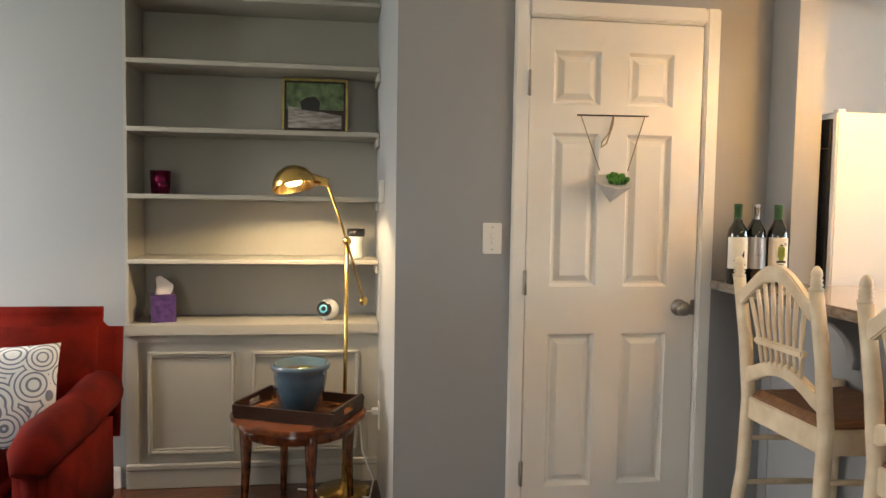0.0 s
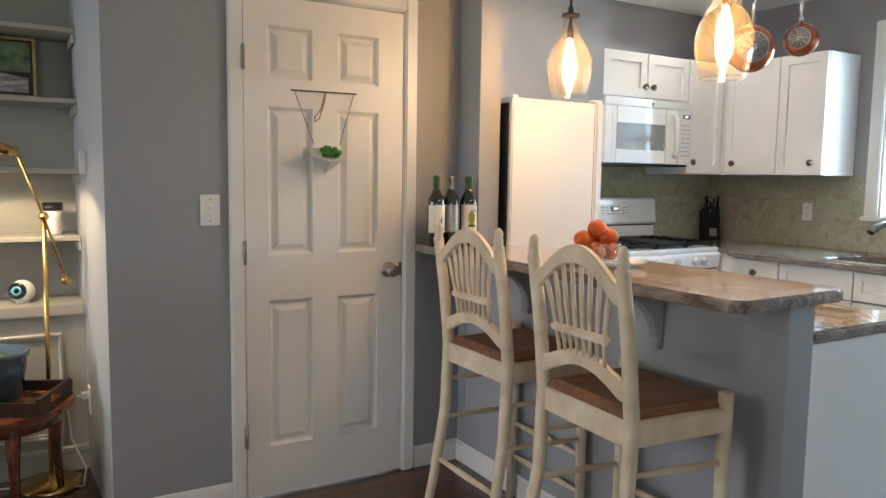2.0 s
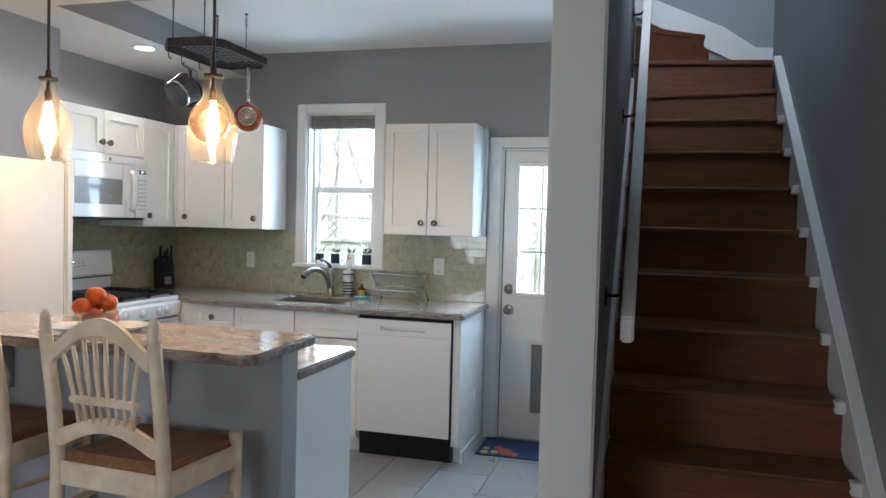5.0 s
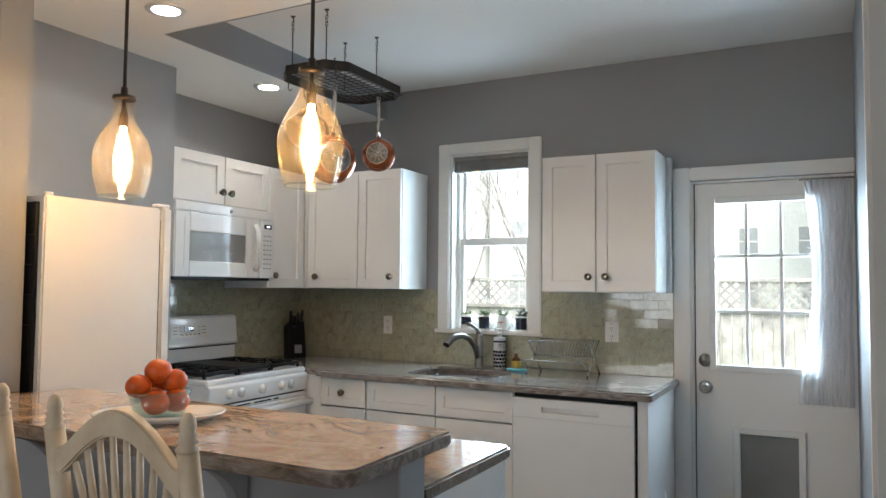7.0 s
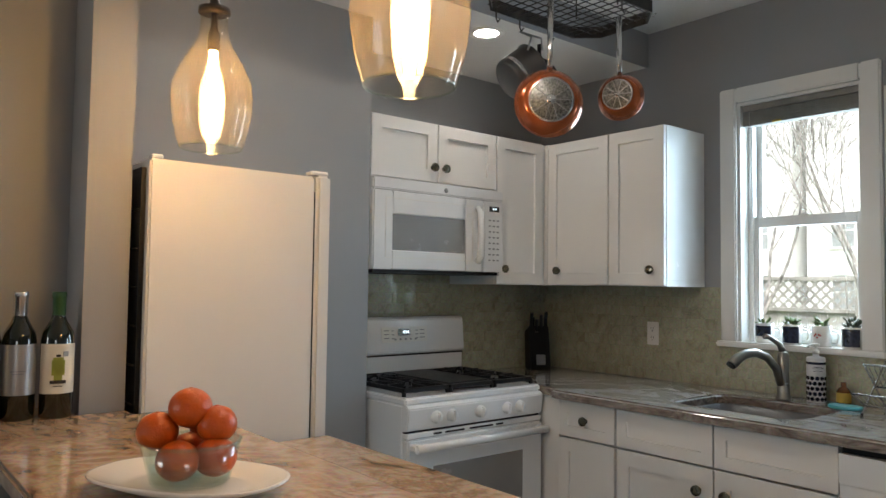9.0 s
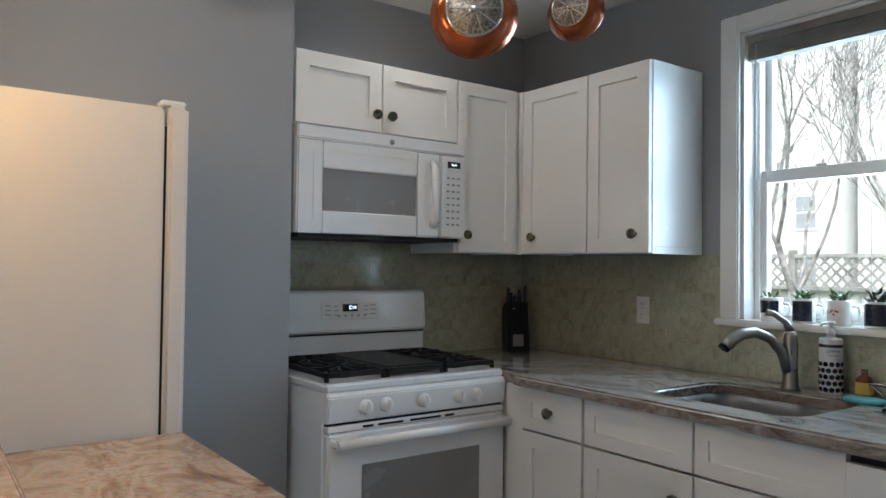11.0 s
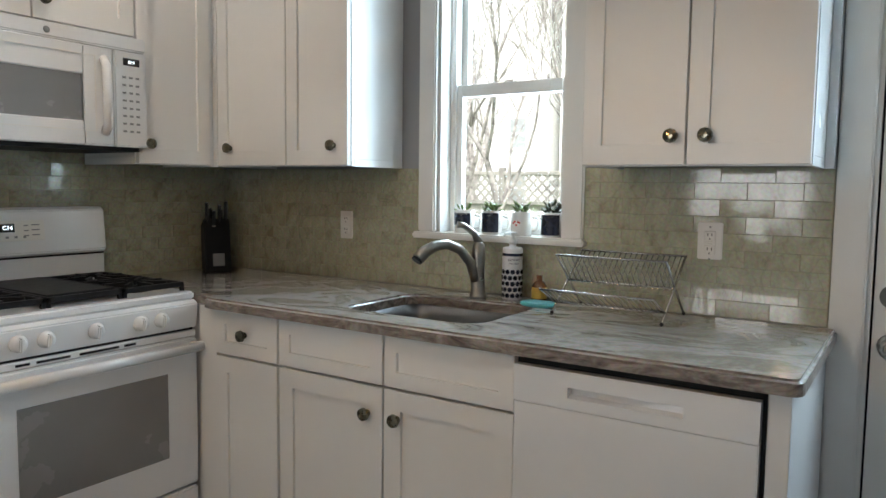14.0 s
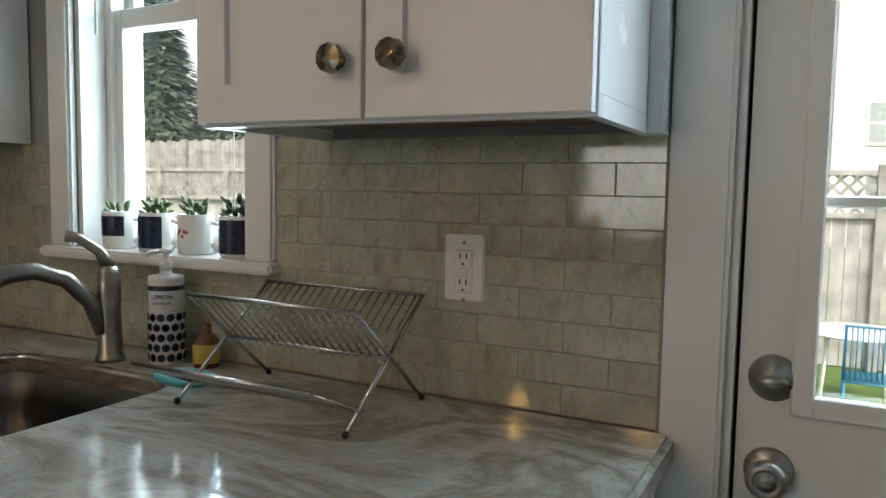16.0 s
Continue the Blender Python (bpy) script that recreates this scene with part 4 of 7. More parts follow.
for v in bm.verts:
    x, y = v.co.x / 0.21, v.co.y / 0.21
    v.co.z = 0.062 * ((1 - x * x) * (1 - y * y)) ** 0.45
    v.co.x *= 1 - 0.05 * (1 - y * y)
    v.co.y *= 1 - 0.05 * (1 - x * x)
b2 = bm.copy()
for v in b2.verts:
    v.co.z *= -1
bm = join(bm, b2)
bmesh.ops.remove_doubles(bm, verts=bm.verts[:], dist=0.0005)
bmesh.ops.recalc_face_normals(bm, faces=bm.faces[:])
for f in bm.faces:
    f.smooth = True
pillow = part("cover", moved(bm, PM @ Matrix.Translation((0, 0, 0.21)) @ Matrix.Rotation(radians(90), 4, 'X')), M_CUSHION, cu)


def flower_pattern():
    """Slate scrolls with white round blossoms on the pillow cloth."""
    nt = M_CUSHION.node_tree
    p = nt.nodes["Principled BSDF"]
    tc = [n for n in nt.nodes if n.type == 'TEX_COORD'][0]
    vo = nt.nodes.new("ShaderNodeTexVoronoi")
    vo.inputs["Scale"].default_value = 9
    nt.links.new(tc.outputs["Object"], vo.inputs["Vector"])
    wv = nt.nodes.new("ShaderNodeMath")
    wv.operation = 'SINE'
    mu = nt.nodes.new("ShaderNodeMath")
    mu.operation = 'MULTIPLY'
    mu.inputs[1].default_value = 44
    nt.links.new(vo.outputs["Distance"], mu.inputs[0])
    nt.links.new(mu.outputs[0], wv.inputs[0])
    r = nt.nodes.new("ShaderNodeValToRGB")
    r.color_ramp.elements[0].position, r.color_ramp.elements[1].position = 0.35, 0.6
    r.color_ramp.elements[0].color, r.color_ramp.elements[1].color = (0.66, 0.66, 0.66, 1), (0.17, 0.19, 0.25, 1)
    nt.links.new(wv.outputs[0], r.inputs[0])
    nt.links.new(r.outputs[0], p.inputs["Base Color"])


flower_pattern()


# ---- bar ----
BZ = 1.035
BAR = [(1.735, 2.655), (1.735, 1.03)] + arc(1.785, 1.005, 0.05, 180, 270, 5) + [(2.14, 0.965)] + arc(2.18, 1.005, 0.04, 270, 360, 4) + [(2.225, 2.43), (2.083, 2.43), (2.083, 2.487), (1.967, 2.487), (1.967, 2.655)]
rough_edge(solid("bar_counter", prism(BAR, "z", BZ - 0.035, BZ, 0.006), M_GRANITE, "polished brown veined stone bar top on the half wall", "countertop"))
for y in (1.44, 2.12):
    cor = [(1.985, 0.998), (1.775, 0.998), (1.775, 0.975)] + [(1.775 + 0.19 * math.sin(radians(a)), 0.975 - 0.17 * (1 - math.cos(radians(a)))) for a in range(10, 90, 12)] + [(1.955, 0.795), (1.985, 0.790)]
    solid("corbel", prism(cor, "y", y - 0.02, y + 0.02, 0.003), M_WALL, "grey painted bracket holding up the bar top", "bracket", group="bar brackets")

# ---- stools ----
def stool(name):
    """Origin on the floor below the middle of the seat; the sitter looks to +x."""
    s = thing(name, (0, 0, 0), "cream distressed bar stool with wheat-sheaf spindle back", "bar stool", group="stools at the bar")
    hw = 0.195
    for sy in (-1, 1):
        y = sy * hw
        post = [(-0.265, y * 1.06, 0.0), (-0.225, y * 1.03, 0.20), (-0.185, y, 0.45), (-0.175, y, 0.70), (-0.195, y, 0.90), (-0.225, y, 1.10)]
        pb = part("back_post", tube(post, [0.016, 0.018, 0.021, 0.022, 0.021, 0.019], 12), M_CREAM, s)
        fin = [(0.019, 0.0), (0.021, 0.006), (0.014, 0.012), (0.019, 0.018), (0.014, 0.024), (0.018, 0.030), (0.013, 0.036), (0.016, 0.044), (0.013, 0.058), (0.006, 0.068), (0.0, 0.070)]
        part("finial", lathe(fin, 14, (-0.2255, y, 1.098)), M_CREAM, pb)
        part("front_leg", tube([(0.146, y * 1.10, 0.0), (0.150, y * 1.07, 0.35), (0.158, y * 1.05, 0.748)], [0.015, 0.019, 0.022], 12), M_CREAM, s)
    for z in (0.675,):
        part("back_seat_rail", box(-0.185, -0.160, -hw, hw, z - 0.045, z + 0.03, 0.005), M_CREAM, s)
        part("front_seat_rail", box(0.146, 0.171, -hw * 1.05, hw * 1.05, z - 0.04, z + 0.03, 0.005), M_CREAM, s)
        for sy in (-1, 1):
            part("side_rail", prism([(-0.18, sy * hw - 0.012), (0.158, sy * hw * 1.05 - 0.012), (0.158, sy * hw * 1.05 + 0.012), (-0.18, sy * hw + 0.012)], "z", z - 0.04, z + 0.03, 0.004), M_CREAM, s)
    bm = bmesh.new()
    bmesh.ops.create_grid(bm, x_segments=20, y_segments=24, size=0.5)
    for v in bm.verts:
        u, w = v.co.x * 2, v.co.y * 2
        v.co.x = -0.003 + 0.176 * u
        v.co.y = (0.192 + 0.012 * u) * w
        fx, fy = abs(u), abs(w)
        v.co.z = 0.732 - 0.010 * (1 - fx * fx) * (1 - fy * fy) + (0.003 if fx > fy else 0.0) - 0.02 * max(0, fx - 0.9) / 0.1 - 0.02 * max(0, fy - 0.9) / 0.1
    r = bmesh.ops.extrude_face_region(bm, geom=bm.faces[:])
    for v in [g for g in r["geom"] if isinstance(g, bmesh.types.BMVert)]:
        v.co.z = 0.697
    bmesh.ops.recalc_face_normals(bm, faces=bm.faces[:])
    part("seat", bm, M_RUSH, s, "woven brown rush seat")

    def bx(z):
        return -0.175 - 0.05 * max(0, (z - 0.70)) / 0.4

    def rail(ze, zc, he, hc, name):
        """A bow-shaped rail: low square ends that sweep up to an arched middle."""
        top, bot = [], []
        n = 20
        for i in range(n + 1):
            w = -1 + 2 * i / n
            k = (0.5 + 0.5 * math.cos(math.pi * min(1, abs(w) / 0.88))) ** 0.5
            z, h = ze + (zc - ze) * k, he + (hc - he) * k
            top.append((w * (hw - 0.010), z + h))
            bot.append((w * (hw - 0.010), z - h))
        x = bx(ze)
        part(name, prism(top + bot[::-1], "x", x - 0.012, x + 0.012, 0.004), M_CREAM, s)
    rail(1.040, 1.128, 0.027, 0.025, "crest_rail")
    rail(0.782, 0.832, 0.026, 0.022, "lower_back_rail")
    part("middle_rail", box(bx(0.905) - 0.011, bx(0.905) + 0.011, -0.125, 0.125, 0.893, 0.917, 0.006, 2), M_CREAM, s)
    for k in range(8):
        w = (k - 3.5) / 3.5
        top = 1.112 - 0.055 * w * w
        lo = 0.832 - 0.030 * w * w
        part("spindle", tube([(bx(lo), 0.098 * w, lo), (bx(0.905), 0.106 * w, 0.905), (bx(0.98), 0.122 * w, 0.985), (bx(1.05), 0.142 * w, top)], [0.0055, 0.0065, 0.0075, 0.006], 8), M_CREAM, s)
    for z, xa, xb in ((0.40, -0.192, 0.151), (0.552, -0.182, 0.154)):
        for sy in (-1, 1):
            part("side_stretcher", tube([(xa, sy * hw * 1.02, z + 0.008), (0, sy * hw * 1.05, z + 0.002), (xb, sy * hw * 1.06, z - 0.006)], [0.008, 0.0115, 0.008], 8), M_CREAM, s)
    for z in (0.19, 0.33):
        part("foot_rail", tube([(0.149, -hw * 1.08, z), (0.149, -0.10, z), (0.149, 0, z), (0.149, 0.10, z), (0.149, hw * 1.08, z)], [0.008, 0.012, 0.0155, 0.012, 0.008], 10), M_CREAM, s)
    part("back_stretcher", tube([(-0.215, -hw * 1.02, 0.25), (-0.215, 0, 0.25), (-0.215, hw * 1.02, 0.25)], [0.008, 0.012, 0.008], 8), M_CREAM, s)
    return s


st = stool("bar_stool")
st.matrix_world = pose(1.748, 1.315, 0, 0, 0, -3)
copy_thing(st, pose(1.800, 1.960, 0, 0, 0, 0))

# ---- bottles and fruit on the bar ----
def bottle(x, y, foil, label_mat, label, marks, turn):
    b = thing("wine_bottle", (x, y, BZ), label, "wine bottle", group="wine bottles on the bar")
    part("glass", lathe([(0, 0), (0.034, 0), (0.0375, 0.004), (0.0375, 0.185), (0.034, 0.205), (0.019, 0.232), (0.0145, 0.245), (0.0145, 0.300), (0, 0.300)], 28, (x, y, BZ)), M_BOTTLE, b)
    part("foil", lathe([(0.0150, 0.245), (0.0152, 0.285), (0.0165, 0.287), (0.0165, 0.299), (0.015, 0.302), (0, 0.302)], 20, (x, y, BZ)), foil, b)
    bm = bmesh.new()
    n = 16
    v0, v1 = [], []
    for i in range(n + 1):
        a = radians(turn - 75 + 150 * i / n)
        v0.append(bm.verts.new((x + 0.0379 * math.cos(a), y + 0.0379 * math.sin(a), BZ + 0.06)))
        v1.append(bm.verts.new((x + 0.0379 * math.cos(a), y + 0.0379 * math.sin(a), BZ + 0.178)))
    for i in range(n):
        f = bm.faces.new((v0[i], v0[i + 1], v1[i + 1], v1[i]))
        f.smooth = True
    lb = part("label", bm, label_mat, b)
    for da, z, w, h, m in marks:
        a = radians(turn + da)
        c = Matrix.Translation((x + 0.0382 * math.cos(a), y + 0.0382 * math.sin(a), BZ + z + 0.006)) @ Matrix.Rotation(a, 4, 'Z')
        part("print", moved(box(-0.0004, 0.0006, -w / 2, w / 2, -h / 2, h / 2), c), m, lb)
    return b


bottle(1.762, 2.500, M_FOILG, M_LABEL, "dark wine bottle with cream label and scribbled print", [(18, 0.085, 0.006, 0.05, M_INK), (26, 0.072, 0.012, 0.012, M_INK), (10, 0.075, 0.014, 0.009, M_INK), (22, 0.11, 0.004, 0.02, M_INK), (-22, 0.085, 0.016, 0.003, M_GREYPRINT), (6, 0.066, 0.016, 0.006, M_INK), (16, 0.084, 0.020, 0.004, M_INK), (14, 0.094, 0.014, 0.003, M_INK)], -102)
bottle(1.838, 2.505, M_FOILS, M_LABELGREY, "dark wine bottle with silver label and silver foil", [(0, 0.11, 0.03, 0.002, M_GREYPRINT), (0, 0.104, 0.024, 0.002, M_GREYPRINT)], -100)
b3 = bottle(1.918, 2.490, M_FOILG, M_LABEL, "dark wine bottle with pear label and green foil", [(0, 0.120, 0.020, 0.030, M_PEAR), (-8, 0.133, 0.012, 0.014, M_PEAR), (8, 0.133, 0.012, 0.014, M_PEAR), (0, 0.144, 0.010, 0.006, M_INK), (0, 0.082, 0.034, 0.008, M_INK), (0, 0.072, 0.020, 0.002, M_INK), (24, 0.148, 0.012, 0.012, M_GREYPRINT), (0, 0.116, 0.028, 0.036, M_PEAR), (0, 0.108, 0.018, 0.044, M_PEAR)], -98)

PLM = Matrix.Translation((1.945, 1.69, BZ)) @ Matrix.Rotation(radians(-58), 4, 'Z')
plate = thing("serving_plate", (1.945, 1.69, BZ), "white oval china platter on the bar", "plate")


def ring_plate(rx, ry, prof, seg=40, power=2.6):
    bm = bmesh.new()
    rings = []
    for s, z in prof:
        r = []
        for k in range(seg):
            a = 2 * math.pi * k / seg
            c, d = math.cos(a), math.sin(a)
            q = (abs(c) ** power + abs(d) ** power) ** (-1 / power)
            r.append(bm.verts.new((rx * s * q * c, ry * s * q * d, z)))
        rings.append(r)
    bm.faces.new(rings[0][::-1])
    for a, b in zip(rings, rings[1:]):
        for k in range(seg):
            bm.faces.new((a[k], a[(k + 1) % seg], b[(k + 1) % seg], b[k]))
    bm.faces.new(rings[-1])
    bmesh.ops.recalc_face_normals(bm, faces=bm.faces[:])
    for f in bm.faces:
        f.smooth = len(f.verts) == 4
    return bm


part("dish", moved(ring_plate(0.166, 0.103, [(0.62, 0), (0.66, 0.002), (1.0, 0.020), (1.0, 0.024), (0.97, 0.024), (0.68, 0.008), (0.6, 0.007)]), PLM), M_CHINA, plate)
bw = thing("fruit_bowl", (1.952, 1.70, BZ + 0.008), "clear glass bowl on the white platter", "bowl")
part("glass", lathe([(0, 0.0), (0.058, 0.0), (0.062, 0.003), (0.079, 0.066), (0.076, 0.066), (0.059, 0.006), (0, 0.005)], 32, (1.952, 1.70, BZ + 0.008)), M_BOWL, bw)
part("rim", lathe([(0.0760, 0.064), (0.0795, 0.063), (0.0805, 0.067), (0.0770, 0.069), (0.0760, 0.064)], 32, (1.952, 1.70, BZ + 0.008)), M_BOWL, bw)
for x, y, z, r in ((-0.028, -0.018, 0.040, 0.034), (0.029, -0.029, 0.041, 0.034), (0.010, 0.034, 0.040, 0.034), (-0.045, 0.028, 0.081, 0.033), (0.036, -0.014, 0.090, 0.033), (0.000, 0.008, 0.117, 0.035), (0.044, 0.046, 0.083, 0.031)):
    o = solid("orange", join(ball(r, (1.952 + x, 1.70 + y, BZ + 0.008 + z), 18, 12, (1, 1, 0.92)), lathe([(0, 0), (0.004, 0), (0.003, 0.002), (0, 0.002)], 6, (1.952 + x, 1.70 + y, BZ + 0.007 + z + r * 0.915))), M_ORANGE, "ripe orange piled in the glass bowl", "orange", group="oranges in the bowl", at=(1.952 + x, 1.70 + y, BZ + 0.008 + z))

# ---- pendant lamps and recessed lights ----
def pendant(y, zb):
    p = thing("pendant_lamp", (2.125, y, zb), "amber tinted glass bottle pendant lamp, lit, over the bar", "pendant lamp", group="pendants over the bar")
    at = (2.125, y, zb)
    prof = [(0.067, 0.0), (0.079, 0.040), (0.086, 0.080), (0.0885, 0.110), (0.086, 0.140), (0.076, 0.170), (0.060, 0.200), (0.044, 0.225), (0.034, 0.248), (0.030, 0.270), (0.0295, 0.295), (0.032, 0.314)]
    part("glass_shade", lathe(prof, 36, at), M_PENDGLASS, p, "amber tinted bottle glass shade")
    part("rim", lathe([(0.0655, -0.001), (0.0685, -0.001), (0.0690, 0.003), (0.0660, 0.003), (0.0655, -0.001)], 36, at), M_BOWL, p)
    part("cap", lathe([(0, 0.305), (0.035, 0.305), (0.035, 0.316), (0.012, 0.320), (0.010, 0.345), (0, 0.345)], 24, at), M_IRON, p)
    part("socket", lathe([(0, 0.22), (0.013, 0.22), (0.014, 0.26), (0.008, 0.27), (0.006, 0.31), (0, 0.31)], 16, at), M_IRON, p)
    part("bulb", lathe([(0, 0.012), (0.007, 0.016), (0.0095, 0.05), (0.0115, 0.10), (0.012, 0.14), (0.011, 0.18), (0.009, 0.222), (0, 0.222)], 16, at), M_BULB, p, "glowing tubular filament bulb")
    part("rod", tube([(2.125, y, zb + 0.34), (2.125, y, LOW - 0.02)], 0.0055, 8), M_IRON, p)
    part("canopy", lathe([(0, -0.028), (0.02, -0.026), (0.058, -0.010), (0.060, 0.0), (0, 0.0)], 28, (2.125, y, LOW - 0.001)), M_IRON, p)
    return p


pendant(2.09, 1.660)
pendant(1.357, 1.650)
for x, y, _w in RECESSED:
    r = thing("recessed_light", (x, y, LOW), "round white recessed ceiling light, lit", "ceiling light", group="recessed lights")
    part("trim_ring", lathe([(0.055, -0.003), (0.078, -0.004), (0.080, 0.0), (0.055, 0.0), (0.055, -0.003)], 32, (x, y, LOW - 0.001)), M_TRIM, r)
    part("lens", lathe([(0, -0.0025), (0.056, -0.0025), (0.056, -0.0005), (0, -0.0005)], 32, (x, y, LOW - 0.001)), M_LED, r, "glowing white disc")

# ---- fridge ----
fr = thing("refrigerator", (2.36, 2.73, 0), "white textured refrigerator standing side on to the bar", "refrigerator")
part("body", box(2.105, 2.585, 2.436, 3.015, 0.03, 1.683, 0.006, 2), M_APPL_TEX, fr)
part("back_grille", join(box(2.092, 2.104, 2.46, 3.0, 0.06, 1.66), *[tube([(2.089, 2.47, 0.15 + 0.1 * k), (2.089, 2.99, 0.15 + 0.1 * k)], 0.003, 6) for k in range(15)]), M_BLACK, fr, "black condenser back")
part("gasket", box(2.584, 2.592, 2.446, 3.005, 0.06, 1.640), M_BLACK, fr, "dark rubber door seal")
part("freezer_door", box(2.592, 2.642, 2.436, 3.015, 0.06, 0.60, 0.010, 3), M_APPL_TEX, fr)
part("fridge_door", box(2.592, 2.642, 2.436, 3.015, 0.61, 1.692, 0.010, 3), M_APPL_TEX, fr)
part("hinge_cap", box(2.575, 2.635, 2.442, 2.480, 1.690, 1.702, 0.004), M_APPL, fr)
part("hinge_cap", box(2.11, 2.14, 2.44, 2.47, 1.683, 1.695, 0.003), M_APPL, fr)
for y in (2.47, 2.98):
    for x in (2.14, 2.55):
        part("foot", lathe([(0, 0), (0.02, 0), (0.02, 0.03), (0, 0.03)], 12, (x, y, 0)), M_BLACK, fr)

# ---- kitchen cabinets ----
CF = 3.975
def base_unit(y0, y1, fronts, label):
    c = thing("base_cabinet", (4.3, (y0 + y1) / 2, 0), label, "cabinet", group="base cabinets")
    part("body", join(box(CF, 4.60, y0 + 0.001, y0 + 0.017, 0.10, 0.878), box(CF, 4.60, y1 - 0.017, y1 - 0.001, 0.10, 0.878), box(CF + 0.002, 4.60, y0 + 0.017, y1 - 0.017, 0.10, 0.118), box(4.585, 4.60, y0 + 0.017, y1 - 0.017, 0.118, 0.878), box(CF, CF + 0.018, y0 + 0.017, y1 - 0.017, 0.85, 0.878)), M_CAB, c)
    part("toe_kick", box(CF + 0.06, CF + 0.075, y0 + 0.001, y1 - 0.001, 0, 0.10), M_CAB, c)
    for name, a, b, z0, z1, ku, kv, rl in fronts:
        d = part(name, shaker("x", CF, a, b, z0, z1, rl), M_CAB, c)
        if ku is not None:
            part("knob", knob_mesh("x", CF, ku, kv), M_KNOB, d, "faceted smoky glass knob")
    return c


base_unit(2.385, 2.685, [("drawer", 2.388, 2.682, 0.722, 0.872, 2.535, 0.800, 0.045), ("door", 2.388, 2.682, 0.115, 0.714, None, None, 0.055)], "narrow white shaker base cabinet with one drawer")
base_unit(1.520, 2.380, [("false_front", 1.955, 2.377, 0.722, 0.872, None, None, 0.045), ("false_front", 1.523, 1.948, 0.722, 0.872, None, None, 0.045), ("door", 1.955, 2.377, 0.115, 0.714, 2.008, 0.632, 0.06), ("door", 1.523, 1.948, 0.115, 0.714, 1.898, 0.632, 0.06)], "white shaker sink base cabinet with two doors")
structure("cabinet_filler", box(CF - 0.012, 4.60, 2.689, 2.775, 0.0, 0.878), M_CAB, "white filler panel beside the range", "trim")
structure("cabinet_filler", box(3.98, 4.60, 2.776, YS - 0.01, 0.0, 0.878), M_CAB, "white blind corner panel beside the range", "trim")
structure("cabinet_end_panel", join(box(CF - 0.018, 4.60, 0.868, 0.915, 0.118, 0.880, 0.002), box(CF + 0.045, 4.60, 0.872, 0.915, 0.0, 0.118), box(CF + 0.03, 4.60, 0.858, 0.872, 0.0, 0.075, 0.004)), M_CABSIDE, "white end panel beside the dishwasher", "trim")


def wall_unit(face, plane, u0, u1, z0, z1, depth, doors, label, side=None):
    at = (plane, (u0 + u1) / 2, z0) if face == "x" else ((u0 + u1) / 2, plane, z0)
    c = thing("wall_cabinet", at, label, "cabinet", group="wall cabinets")
    part("body", on_face(face, plane, u0, u1, z0 + 0.026, z1, -depth, 0, 0.001), M_CABSIDE, c)
    part("underside", on_face(face, plane, u0 + 0.017, u1 - 0.017, z0 + 0.020, z0 + 0.026, -depth + 0.002, -0.019, 0), M_UNDERSIDE, c, "plain brown recessed cabinet bottom")
    part("bottom_rail", join(on_face(face, plane, u0, u1, z0, z0 + 0.026, -0.018, 0, 0.001), on_face(face, plane, u0, u0 + 0.016, z0, z0 + 0.026, -depth, -0.018, 0), on_face(face, plane, u1 - 0.016, u1, z0, z0 + 0.026, -depth, -0.018, 0)), M_CABSIDE, c)
    for a, b, ku, kv in doors:
        d = part("door", shaker(face, plane, a, b, z0 + 0.004, z1 - 0.002, 0.055), M_CAB, c)
        part("knob", knob_mesh(face, plane, ku, kv), M_KNOB, d, "faceted smoky glass knob")
    return c


wall_unit("y", 3.085, 3.200, 3.930, 1.822, 2.092, 0.330, [(3.203, 3.562, 3.532, 1.890), (3.568, 3.927, 3.598, 1.890)], "white shaker cabinet above the microwave")
wall_unit("y", 3.085, 3.932, 4.300, 1.372, 2.092, 0.330, [(3.935, 4.255, 3.972, 1.448)], "narrow white shaker wall cabinet at the corner")
wall_unit("x", 4.310, 2.375, 3.080, 1.372, 2.092, 0.305, [(2.683, 3.060, 2.985, 1.446), (2.378, 2.677, 2.440, 1.446)], "white shaker wall cabinet with two doors beside window")
wall_unit("x", 4.310, 0.895, 1.495, 1.366, 2.085, 0.305, [(1.203, 1.492, 1.236, 1.446), (0.898, 1.197, 1.146, 1.446)], "white shaker wall cabinet with two doors near back door")
structure("cabinet_corner_strip", box(4.288, 4.312, 3.0615, 3.088, 1.372, 2.092), M_CAB, "white corner strip between two wall cabinets", "trim")
structure("cabinet_strip", box(4.56, 4.62, 0.872, 0.894, 1.366, 2.085), M_CABSIDE, "narrow white strip beside the wall cabinet", "trim")

# ---- counters ----
SINK = []
for cx, cy, a0 in ((4.37, 1.77, 270), (4.37, 2.12, 0), (4.12, 2.12, 90), (4.12, 1.77, 180)):
    SINK += arc(cx, cy, 0.075, a0, a0 + 90, 5)


